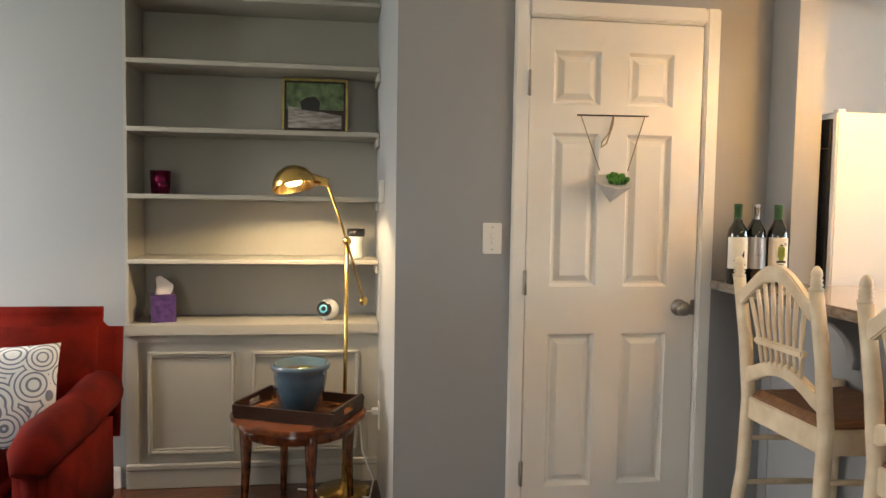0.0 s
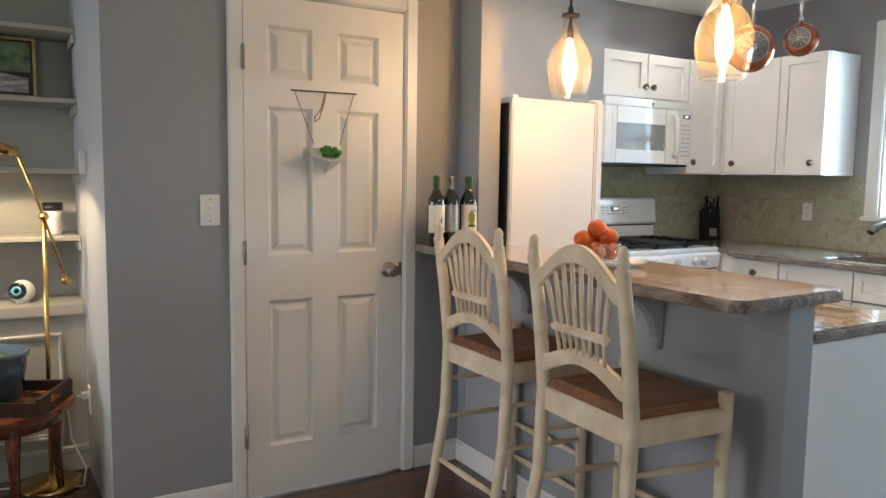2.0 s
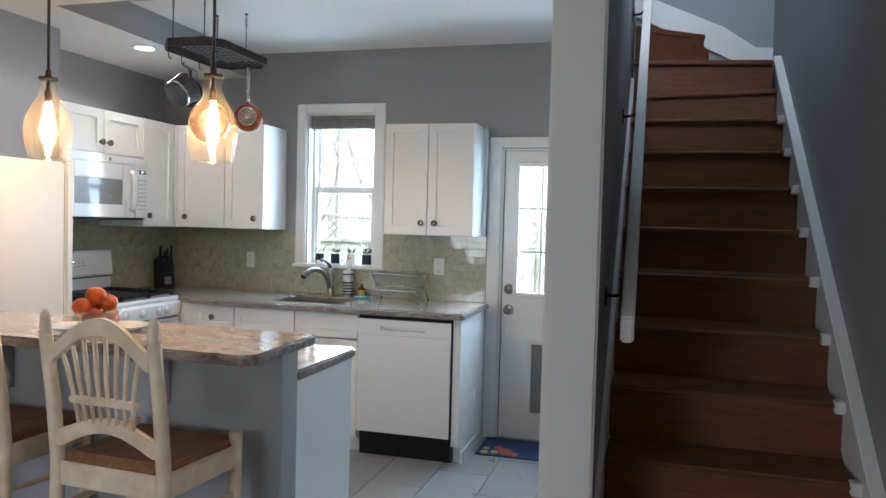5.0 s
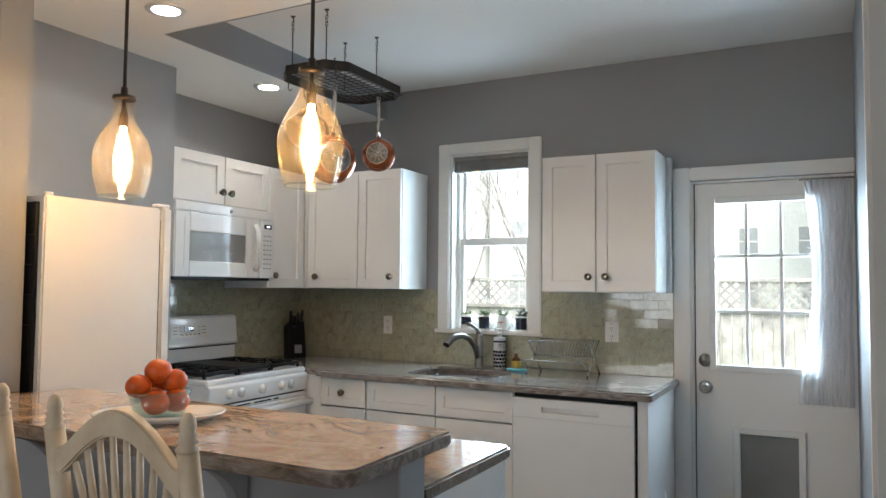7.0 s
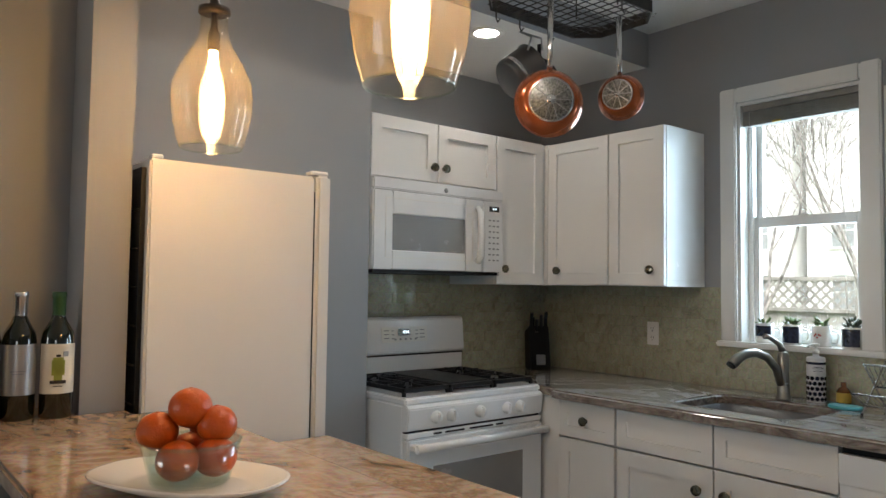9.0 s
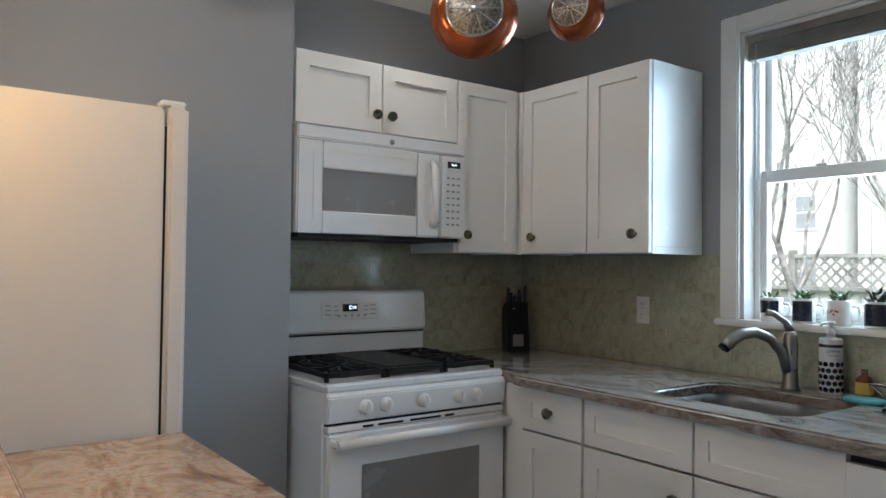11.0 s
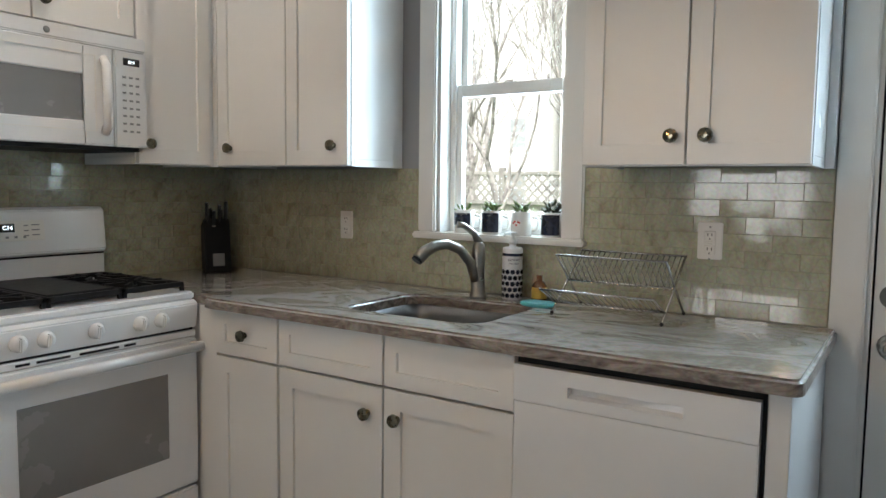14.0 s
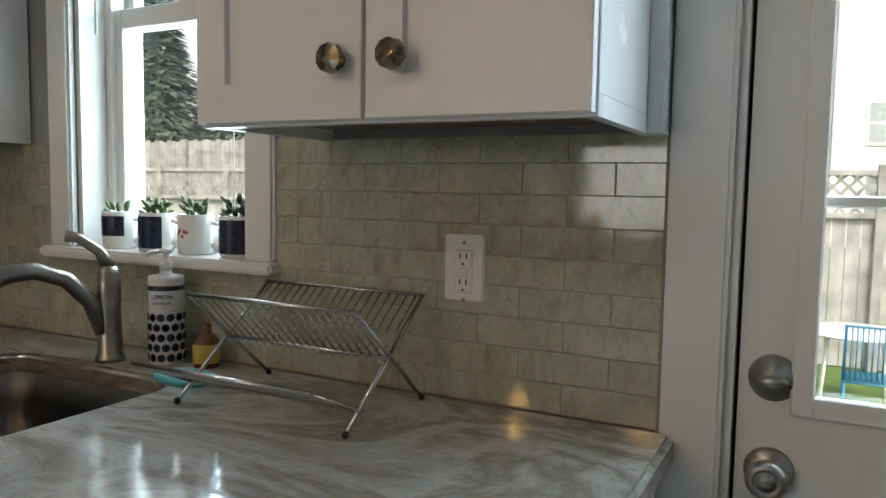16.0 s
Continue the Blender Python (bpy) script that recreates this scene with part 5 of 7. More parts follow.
def slab_with_hole(outer, hole, z0, z1):
    bm = bmesh.new()
    loops = []
    for z in (z1, z0):
        es = []
        for loop in (outer, hole):
            vs = [bm.verts.new((x, y, z)) for x, y in loop]
            loops.append(vs)
            es += [bm.edges.new((vs[i], vs[(i + 1) % len(vs)])) for i in range(len(vs))]
        bmesh.ops.triangle_fill(bm, edges=es, use_beauty=True)
    for a, b in ((loops[0], loops[2]), (loops[1], loops[3])):
        for i in range(len(a)):
            j = (i + 1) % len(a)
            bm.faces.new((a[i], a[j], b[j], b[i]))
    bmesh.ops.recalc_face_normals(bm, faces=bm.faces[:])
    rim = [e for e in bm.edges if len(e.link_faces) == 2 and e.calc_face_angle(0) > 1.0 and abs(e.verts[0].co.z - e.verts[1].co.z) < 1e-4 and e.verts[0].co.z > z1 - 0.001]
    bmesh.ops.bevel(bm, geom=rim, offset=0.009, segments=3, affect='EDGES')
    return bm


CT = 0.918
OUT = [(3.967, 3.415), (3.967, 2.72), (3.925, 2.70), (3.915, 2.66), (3.915, 0.885)] + arc(3.945, 0.875, 0.03, 180, 270, 4) + [(4.612, 0.845), (4.612, 3.415)]
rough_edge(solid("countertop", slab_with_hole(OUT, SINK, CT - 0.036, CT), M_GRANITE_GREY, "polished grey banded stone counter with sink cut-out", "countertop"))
sink = thing("kitchen_sink", (4.245, 1.945, 0.72), "undermount stainless steel sink bowl", "sink")


def sink_bowl():
    bm = bmesh.new()
    rings = []
    for s, z in ((1.03, CT - 0.037), (1.0, CT - 0.038), (0.985, CT - 0.10), (0.95, CT - 0.19), (0.85, CT - 0.203)):
        rings.append([bm.verts.new((4.245 + (x - 4.245) * s, 1.945 + (y - 1.945) * s, z)) for x, y in SINK])
    for a, b in zip(rings, rings[1:]):
        for k in range(len(a)):
            bm.faces.new((a[k], a[(k + 1) % len(a)], b[(k + 1) % len(a)], b[k]))
    bm.faces.new(rings[-1])
    bmesh.ops.recalc_face_normals(bm, faces=bm.faces[:])
    for f in bm.faces:
        f.normal_flip()
        f.smooth = True
    return bm


part("bowl", sink_bowl(), M_SINKSTEEL, sink)
part("drain", lathe([(0, 0.003), (0.02, 0.002), (0.042, 0.004), (0.044, 0.0)], 20, (4.28, 1.945, CT - 0.203)), M_CHROME, sink)

LOWC = [(2.104, 2.425), (2.104, 1.0), (2.104, 0.988), (2.60, 0.985)] + arc(2.61, 1.015, 0.03, 270, 360, 4) + [(2.640, 2.425)]
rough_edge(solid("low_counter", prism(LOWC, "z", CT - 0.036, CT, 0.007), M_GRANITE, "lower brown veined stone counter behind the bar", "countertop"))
lc = thing("peninsula_cabinet", (2.36, 1.7, 0), "white base cabinet under the lower counter", "cabinet")
part("body", box(2.103, 2.590, 1.005, 2.428, 0.10, 0.880), M_CABSIDE, lc)
part("toe_kick", box(2.103, 2.530, 1.03, 2.428, 0.0, 0.10), M_CABSIDE, lc)
part("end_panel", box(2.103, 2.600, 0.992, 1.005, 0.0, 0.880, 0.002), M_CABSIDE, lc)
part("base_trim", join(box(2.545, 2.606, 0.978, 0.992, 0.0, 0.115, 0.004, 2), box(2.103, 2.545, 0.981, 0.992, 0.0, 0.022, 0.004, 2)), M_CABSIDE, lc)
for a, b in ((1.02, 1.48), (1.486, 1.95), (1.956, 2.42)):
    bm = shaker("x", 0.0, a, b, 0.115, 0.87)
    part("door", moved(bm, Matrix.Translation((2.590, 0, 0)) @ Matrix.Diagonal((-1, 1, 1, 1))), M_CAB, lc)

# ---- dishwasher ----
dw = thing("dishwasher", (4.2, 1.21, 0), "white built-in dishwasher with pocket handle", "dishwasher")
part("body", box(3.99, 4.58, 0.918, 1.512, 0.10, 0.866), M_BLACK, dw)
part("front_panel", box(3.936, 3.988, 0.925, 1.513, 0.165, 0.7625, 0.0025, 2), M_APPL, dw)
part("control_panel", join(box(3.934, 3.988, 0.925, 1.513, 0.764, 0.790), box(3.934, 3.988, 0.925, 1.513, 0.817, 0.856), box(3.934, 3.988, 0.925, 1.085, 0.790, 0.817), box(3.934, 3.988, 1.365, 1.513, 0.790, 0.817), prism([(3.9345, 0.790), (3.952, 0.797), (3.957, 0.817), (3.985, 0.817), (3.985, 0.790)], "y", 1.085, 1.365)), M_APPL, dw)
part("toe_panel", box(3.992, 4.02, 0.92, 1.51, 0.0, 0.165), M_BLACK, dw)
# Black strips stand in for shade in the gaps above and beside.
part("top_gap_black", box(3.955, 3.99, 0.918, 1.512, 0.857, 0.881), M_BLACKMATTE, dw)
part("side_gap", box(3.955, 4.05, 0.9155, 0.924, 0.02, 0.881), M_BLACKMATTE, dw)

# ---- range ----
rg = thing("gas_range", (3.58, 3.1, 0), "white gas range with black grates and five knobs", "range")
RX0, RX1 = 3.206, 3.962
part("body", box(RX0, RX1, 2.825, 3.405, 0.02, 0.895, 0.004), M_APPL, rg)
part("cooktop", join(box(RX0 - 0.002, RX1 + 0.002, 2.80, 3.36, 0.895, 0.926, 0.008, 3)), M_APPL, rg)
part("control_panel", prism([(2.80, 0.897), (2.780, 0.885), (2.792, 0.800), (2.83, 0.795), (2.83, 0.897)], "x", RX0, RX1, 0.004), M_APPL, rg)
for x in (3.345, 3.425, 3.580, 3.735, 3.812):
    km = Matrix.Translation((x, 2.789, 0.846)) @ Matrix.Rotation(radians(98), 4, 'X')
    part("knob", moved(join(lathe([(0, 0), (0.024, 0), (0.026, 0.004), (0.025, 0.012), (0.019, 0.016), (0.018, 0.026), (0, 0.027)], 24), box(-0.0065, 0.0065, -0.021, 0.021, 0.012, 0.034, 0.004, 2)), km), M_APPL, rg)
part("vent_trim", join(box(RX0 + 0.004, RX1 - 0.004, 2.792, 2.83, 0.768, 0.790, 0.003)), M_APPL, rg)
for a, b in ((3.34, 3.38), (3.40, 3.50), (3.53, 3.66), (3.68, 3.72)):
    part("vent_slot", box(a, b, 2.789, 2.795, 0.776, 0.783), M_BLACK, rg)
part("gap", box(RX0 + 0.006, RX1 - 0.006, 2.806, 2.83, 0.787, 0.797), M_BLACK, rg)
od = part("oven_door", box(RX0 + 0.002, RX1 - 0.002, 2.785, 2.826, 0.235, 0.766, 0.008, 3), M_APPL, rg)
part("window", box(3.335, 3.835, 2.7825, 2.787, 0.36, 0.655, 0.002), M_GREYGLASS, od, "smoked grey oven window")
part("handle", join(tube([(RX0 + 0.015, 2.745, 0.738), (RX1 - 0.015, 2.745, 0.738)], 0.017, 12), box(RX0 + 0.012, RX0 + 0.045, 2.745, 2.79, 0.725, 0.752, 0.006), box(RX1 - 0.045, RX1 - 0.012, 2.745, 2.79, 0.725, 0.752, 0.006)), M_APPL, od)
part("badge", moved(lathe([(0, 0), (0.011, 0), (0.011, 0.002), (0, 0.002)], 16), Matrix.Translation((3.585, 2.785, 0.285)) @ Matrix.Rotation(radians(90), 4, 'X')), M_GREYPRINT, od)
part("drawer", box(RX0 + 0.002, RX1 - 0.002, 2.788, 2.826, 0.055, 0.226, 0.008, 3), M_APPL, rg)
bg = part("backguard", prism([(3.335, 0.925), (3.335, 1.035), (3.318, 1.048), (3.333, 1.200), (3.350, 1.212), (3.40, 1.212), (3.40, 0.925)], "x", RX0, RX1 - 0.004, 0.004), M_APPL, rg)
part("shadow_gap", box(RX0 + 0.004, RX1 - 0.01, 3.330, 3.336, 1.030, 1.037), M_BLACK, bg)
PT = Matrix.Translation((3.585, 3.323, 1.130)) @ Matrix.Rotation(radians(-5.6), 4, 'X')
part("panel_print", moved(join(box(-0.135, 0.135, -0.0015, 0.001, -0.036, 0.036, 0.001)), PT), M_WHITEPLASTIC, bg)
for k in range(3):
    for s in (-1, 1):
        part("key_print", moved(join(box(s * 0.105 - 0.016, s * 0.105 + 0.012, -0.0024, 0, 0.018 - 0.018 * k, 0.022 - 0.018 * k), box(s * 0.07 - 0.008, s * 0.07 + 0.008, -0.0024, 0, 0.016 - 0.018 * k, 0.020 - 0.018 * k)), PT), M_GREYPRINT, bg)
for k in range(5):
    part("key_print", moved(box(-0.062 + 0.030 * k, -0.052 + 0.030 * k, -0.0024, 0, -0.026, -0.018), PT), M_GREYPRINT, bg)
part("display", moved(box(-0.040, 0.030, -0.0030, 0, -0.004, 0.026), PT), M_SCREEN, bg)
words("C14", 0.020, PT @ Matrix.Translation((0.006, -0.0034, 0.011)) @ FACE_NEG_Y, bg, M_DIGIT)
for gx0, gx1 in ((3.222, 3.455), (3.460, 3.706), (3.711, 3.946)):
    bars = [box(gx0, gx1, 2.835, 2.850, 0.940, 0.958, 0.003), box(gx0, gx1, 3.315, 3.330, 0.940, 0.958, 0.003), box(gx0, gx0 + 0.013, 2.835, 3.33, 0.940, 0.958, 0.003), box(gx1 - 0.013, gx1, 2.835, 3.33, 0.940, 0.958, 0.003)]
    if gx0 == 3.460:
        bars.append(box(gx0 + 0.01, gx1 - 0.01, 2.86, 3.31, 0.952, 0.962, 0.004))
    else:
        for cy in (2.96, 3.20):
            cx = (gx0 + gx1) / 2
            for a in range(0, 360, 45):
                ca, sa = math.cos(radians(a)), math.sin(radians(a))
                bars.append(moved(box(0.03, 0.112, -0.005, 0.005, 0.945, 0.962), Matrix.Translation((cx, cy, 0)) @ Matrix.Rotation(radians(a), 4, 'Z')))
        bars.append(box(gx0, gx1, 3.075, 3.088, 0.942, 0.960, 0.003))
    for x in (gx0 + 0.006, gx1 - 0.006):
        for y in (2.842, 3.322):
            bars.append(box(x - 0.006, x + 0.006, y - 0.006, y + 0.006, 0.925, 0.945))
    part("grate", join(*bars), M_BLACK, rg, "black cast iron grate")
for cx in (3.338, 3.828):
    for cy in (2.96, 3.20):
        part("burner", lathe([(0, 0.922), (0.052, 0.922), (0.052, 0.932), (0.040, 0.936), (0.038, 0.944), (0, 0.946)], 20, (cx, cy, 0)), M_BLACK, rg)

# ---- microwave ----
mw = thing("microwave", (3.58, 3.2, 1.428), "white microwave oven mounted above the gas range", "microwave")
MF = 3.045
part("body", box(3.205, 3.960, MF + 0.02, 3.415, 1.430, 1.818, 0.004), M_APPL, mw)
part("top_band", box(3.205, 3.960, MF + 0.002, MF + 0.025, 1.768, 1.818, 0.006, 2), M_APPL, mw)
md = part("door", join(box(3.205, 3.310, MF, MF + 0.022, 1.430, 1.766, 0.006, 2), box(3.715, 3.828, MF, MF + 0.022, 1.430, 1.766, 0.006, 2), box(3.305, 3.720, MF, MF + 0.022, 1.430, 1.512, 0.004), box(3.305, 3.720, MF, MF + 0.022, 1.667, 1.766, 0.004)), M_APPL, mw)
part("window", box(3.305, 3.720, MF + 0.006, MF + 0.015, 1.505, 1.672), M_GREYGLASS, md, "smoked grey window")
part("window_frame", join(box(3.268, 3.762, MF - 0.002, MF, 1.478, 1.481), box(3.268, 3.762, MF - 0.002, MF, 1.732, 1.735), box(3.268, 3.271, MF - 0.002, MF, 1.481, 1.732), box(3.759, 3.762, MF - 0.002, MF, 1.481, 1.732)), M_WHITEPLASTIC, md)
part("handle", tube([(3.790, MF - 0.005, 1.475), (3.786, MF - 0.030, 1.50), (3.784, MF - 0.036, 1.60), (3.786, MF - 0.030, 1.70), (3.790, MF - 0.005, 1.728)], [0.015, 0.017, 0.017, 0.017, 0.015], 10), M_APPL, md)
part("badge", moved(lathe([(0, 0), (0.011, 0), (0.011, 0.002), (0, 0.002)], 16), Matrix.Translation((3.600, MF + 0.003, 1.792)) @ Matrix.Rotation(radians(90), 4, 'X')), M_GREYPRINT, mw)
cp = part("control_panel", box(3.832, 3.960, MF, MF + 0.022, 1.430, 1.766, 0.005, 2), M_APPL, mw)
part("display", box(3.866, 3.930, MF - 0.0015, MF + 0.001, 1.716, 1.742), M_SCREEN, cp)
words("8:14", 0.014, Matrix.Translation((3.898, MF - 0.002, 1.729)) @ FACE_NEG_Y, cp, M_DIGIT)
for r in range(8):
    for c in range(3):
        part("key_print", box(3.862 + 0.026 * c, 3.876 + 0.026 * c, MF - 0.0012, MF + 0.001, 1.482 + 0.027 * r, 1.489 + 0.027 * r), M_GREYPRINT, cp)
part("underside_vent", box(3.22, 3.95, MF + 0.02, 3.40, 1.415, 1.431), M_BLACK, mw)

# ---- counter things ----
kn = thing("knife_block", (4.45, 3.26, CT), "black knife block filled with black-handled knives", "knife block")
KM = Matrix.Translation((4.45, 3.27, CT)) @ Matrix.Rotation(radians(-30), 4, 'Z')
part("block", moved(prism([(-0.055, 0.0), (0.065, 0.0), (0.085, 0.20), (-0.005, 0.235)], "x", -0.055, 0.055, 0.004), KM), M_BLACKMATTE, kn)
part("plaque", moved(box(-0.025, 0.025, -0.060, -0.0525, 0.02, 0.075, 0.002), KM @ Matrix.Rotation(radians(-8), 4, 'X')), M_GREYPRINT, kn)
for i, (u, v, h) in enumerate(((-0.042, 0.03, 0.105), (-0.013, 0.025, 0.070), (0.012, 0.03, 0.095), (0.040, 0.035, 0.110), (-0.024, 0.06, 0.075), (0.024, 0.065, 0.070))):
    part("knife_handle", moved(join(box(u - 0.0075, u + 0.0075, v - 0.011, v + 0.011, 0.17, 0.20 + h, 0.005, 2)), KM @ Matrix.Rotation(radians(8), 4, 'X')), M_BLACKGLOSS, kn)
    part("rivet", moved(box(u - 0.0079, u + 0.0079, v - 0.0114, v + 0.0114, 0.198, 0.203, 0.001), KM @ Matrix.Rotation(radians(8), 4, 'X')), M_CHROME, kn)
    part("pommel", moved(box(u - 0.0078, u + 0.0078, v - 0.0113, v + 0.0113, 0.197 + h, 0.201 + h, 0.001), KM @ Matrix.Rotation(radians(8), 4, 'X')), M_CHROME, kn)

fa = thing("faucet", (4.489, 1.953, CT), "brushed nickel pull-out kitchen faucet", "faucet")
FX, FY = 4.495, 1.953
part("body", lathe([(0, 0), (0.030, 0), (0.030, 0.008), (0.025, 0.016), (0.022, 0.10), (0.024, 0.15), (0.021, 0.185), (0.012, 0.198), (0, 0.20)], 24, (FX, FY, CT)), M_NICKEL, fa)
part("spout", tube([(FX - 0.012, FY + 0.004, CT + 0.06), (FX - 0.035, FY + 0.012, CT + 0.125), (FX - 0.075, FY + 0.03, CT + 0.172), (FX - 0.125, FY + 0.052, CT + 0.192), (FX - 0.170, FY + 0.070, CT + 0.188), (FX - 0.205, FY + 0.085, CT + 0.170), (FX - 0.232, FY + 0.096, CT + 0.146)], [0.017, 0.017, 0.0165, 0.017, 0.0185, 0.021, 0.022], 14), M_NICKEL, fa)
part("spray_tip", tube([(FX - 0.232, FY + 0.096, CT + 0.146), (FX - 0.237, FY + 0.098, CT + 0.140)], [0.019, 0.019], 14), M_BLACK, fa)
part("lever", tube([(FX + 0.002, FY, CT + 0.190), (FX - 0.012, FY + 0.012, CT + 0.225), (FX - 0.040, FY + 0.036, CT + 0.252), (FX - 0.058, FY + 0.052, CT + 0.256)], [0.016, 0.011, 0.010, 0.012], 12), M_NICKEL, fa)

so = thing("soap_dispenser", (4.545, 1.845, CT), "navy patterned dish soap bottle with clear pump", "soap bottle")
SA = (4.545, 1.845, CT)
M_SOAP = mat("white_soap_label", (0.62, 0.62, 0.64), rough=0.3, bump=0.0)
sb = part("bottle", lathe([(0, 0), (0.033, 0), (0.035, 0.003), (0.035, 0.172), (0.033, 0.178), (0.012, 0.182), (0.012, 0.190), (0, 0.190)], 28, SA), M_SOAP, so)
for r in range(5):
    for k in range(12):
        a = radians(30 * k + (15 if r % 2 else 0))
        part("motif", moved(join(*[moved(box(0.0346, 0.0360, -0.0068, 0.0068, -0.0066, 0.0066, 0.001), Matrix.Rotation(radians(45 * q), 4, 'X')) for q in range(2)]), Matrix.Translation((SA[0], SA[1], CT + 0.014 + 0.0205 * r)) @ Matrix.Rotation(a, 4, 'Z')), M_NAVY, sb)
SOAPM = Matrix.Translation((SA[0], SA[1], CT)) @ Matrix.Rotation(radians(35), 4, 'Z') @ Matrix.Translation((-0.0362, 0, 0))
words("LEMON", 0.012, SOAPM @ Matrix.Translation((0, 0, 0.138)) @ FACE_NEG_X, sb, M_NAVY)
words("DISH SOAP", 0.007, SOAPM @ Matrix.Translation((0, 0, 0.125)) @ FACE_NEG_X, sb, M_NAVY)
part("label_bar", lathe([(0.0353, 0.150), (0.0355, 0.152), (0.0355, 0.158), (0.0353, 0.160)], 28, SA), M_NAVY, sb)
part("pump", join(lathe([(0, 0.19), (0.013, 0.19), (0.013, 0.205), (0.006, 0.207), (0.006, 0.222), (0.014, 0.224), (0.014, 0.232), (0, 0.234)], 16, SA), tube([(SA[0], SA[1], CT + 0.228), (SA[0] - 0.03, SA[1] + 0.012, CT + 0.226), (SA[0] - 0.036, SA[1] + 0.015, CT + 0.218)], 0.005, 8)), M_WHITEPLASTIC, so)
ab = thing("amber_bottle", (4.555, 1.745, CT), "small amber bottle with yellow label", "bottle")
part("bottle", lathe([(0, 0), (0.024, 0), (0.026, 0.003), (0.026, 0.052), (0.018, 0.064), (0.010, 0.070), (0.010, 0.088), (0, 0.088)], 20, (4.555, 1.745, CT)), M_AMBER, ab)
part("label", lathe([(0.0263, 0.010), (0.0266, 0.012), (0.0266, 0.046), (0.0263, 0.048)], 20, (4.555, 1.745, CT)), M_YELLOW, ab)
solid("sponge_dish", ring_plate(0.042, 0.060, [(0.9, 0), (1.0, 0.004), (1.0, 0.012), (0.92, 0.014)], 24, 2.4), M_TEAL, "aqua plastic sponge dish beside the sink", "sponge dish").location = (4.455, 1.700, CT)

dr = thing("dish_rack", (4.45, 1.43, CT), "folding chrome wire dish rack on the counter", "dish rack")
RY0, RY1 = 1.262, 1.600
fb, ft = (4.345, CT + 0.004), (4.572, CT + 0.182)
bb, btp = (4.572, CT + 0.004), (4.372, CT + 0.180)
for y in (RY0, RY1):
    part("leg", tube([(fb[0], y, fb[1]), (ft[0], y, ft[1])], 0.0038, 8), M_CHROME, dr)
    part("leg", tube([(bb[0], y, bb[1]), (btp[0], y, btp[1])], 0.0038, 8), M_CHROME, dr)
    part("leg", tube([(fb[0] + 0.030, y, fb[1] + 0.028), (4.262, y, CT + 0.085)], 0.0035, 8), M_CHROME, dr)
    for p in (fb, bb):
        part("rubber_foot", ball(0.006, (p[0], y, CT + 0.005), 8, 6), M_BLACK, dr)
for x, z in (ft, btp, (4.262, CT + 0.085), (4.460, CT + 0.095), (4.380, CT + 0.032)):
    part("rail", tube([(x, RY0 - 0.004, z), (x, RY1 + 0.004, z)], 0.0036, 8), M_CHROME, dr)
for k in range(19):
    y = RY0 + 0.012 + (RY1 - RY0 - 0.024) * k / 18
    part("wire", tube([(4.452, y, CT + 0.088), (ft[0], y, ft[1])], 0.0017, 5), M_CHROME, dr)
    part("wire", tube([(4.468, y, CT + 0.088), (btp[0], y, btp[1])], 0.0017, 5), M_CHROME, dr)
    part("wire", tube([(4.382, y, CT + 0.030), (4.262, y, CT + 0.085)], 0.0017, 5), M_CHROME, dr)

for yc, two in ((2.650, False), (1.200, True)):
    o = thing("wall_outlet", (XW - 0.012, yc, 1.143), "white duplex outlet plate on the tiled wall", "outlet", group="kitchen outlets")
    x = XW - 0.012
    w = 0.037 if two else 0.033
    pp = part("plate", box(x - 0.006, x, yc - w, yc + w, 1.086 + 0.006 * two, 1.199 + 0.006 * two, 0.003, 2), M_WHITEPLASTIC, o)
    if two:
        part("insert", box(x - 0.0075, x - 0.005, yc - 0.0175, yc + 0.0175, 1.109, 1.176, 0.002), M_WHITEPLASTIC, o)
        for dz in (-0.003, 0.004):
            part("test_button", box(x - 0.0098, x - 0.007, yc - 0.007, yc + 0.007, 1.1415 + dz - 0.0025, 1.1415 + dz + 0.0025, 0.001), M_WHITEPLASTIC, o)
        for z in (1.094, 1.191):
            part("screw", moved(lathe([(0, 0), (0.003, 0), (0.003, 0.001), (0, 0.001)], 8), Matrix.Translation((x - 0.006, yc, z)) @ Matrix.Rotation(radians(-90), 4, 'Y')), M_GREYPRINT, o)
    for dz in (-0.022, 0.022):
        part("socket", box(x - 0.009, x - 0.005, yc - 0.016, yc + 0.016, 1.142 + dz - 0.015, 1.142 + dz + 0.015, 0.003), M_WHITEPLASTIC, o)
        for dy in (-0.006, 0.006):
            part("slot", box(x - 0.0096, x - 0.0085, yc + dy - 0.0012, yc + dy + 0.0012, 1.144 + dz - 0.002, 1.144 + dz + 0.007), M_BLACK, o)
        part("slot", box(x - 0.0096, x - 0.0085, yc - 0.002, yc + 0.002, 1.142 + dz - 0.011, 1.142 + dz - 0.007), M_BLACK, o)

# ---- pot rack ----
pr = thing("pot_rack", (3.50, 2.24, 2.38), "dark iron ceiling pot rack with wire grid", "pot rack")
OCT = [(3.20, 2.13), (3.28, 2.055), (3.73, 2.055), (3.81, 2.13), (3.81, 2.345), (3.73, 2.42), (3.28, 2.42), (3.20, 2.345)]
fr_b = []
for i in range(8):
    a, b = Vector((*OCT[i], 0)), Vector((*OCT[(i + 1) % 8], 0))
    d = b - a
    fr_b.append(moved(box(-0.003, d.length + 0.003, -0.004, 0.004, 2.360, 2.405, 0.001), Matrix.Translation(a) @ Matrix.Rotation(math.atan2(d.y, d.x), 4, 'Z')))
part("frame", join(*fr_b), M_IRON, pr)
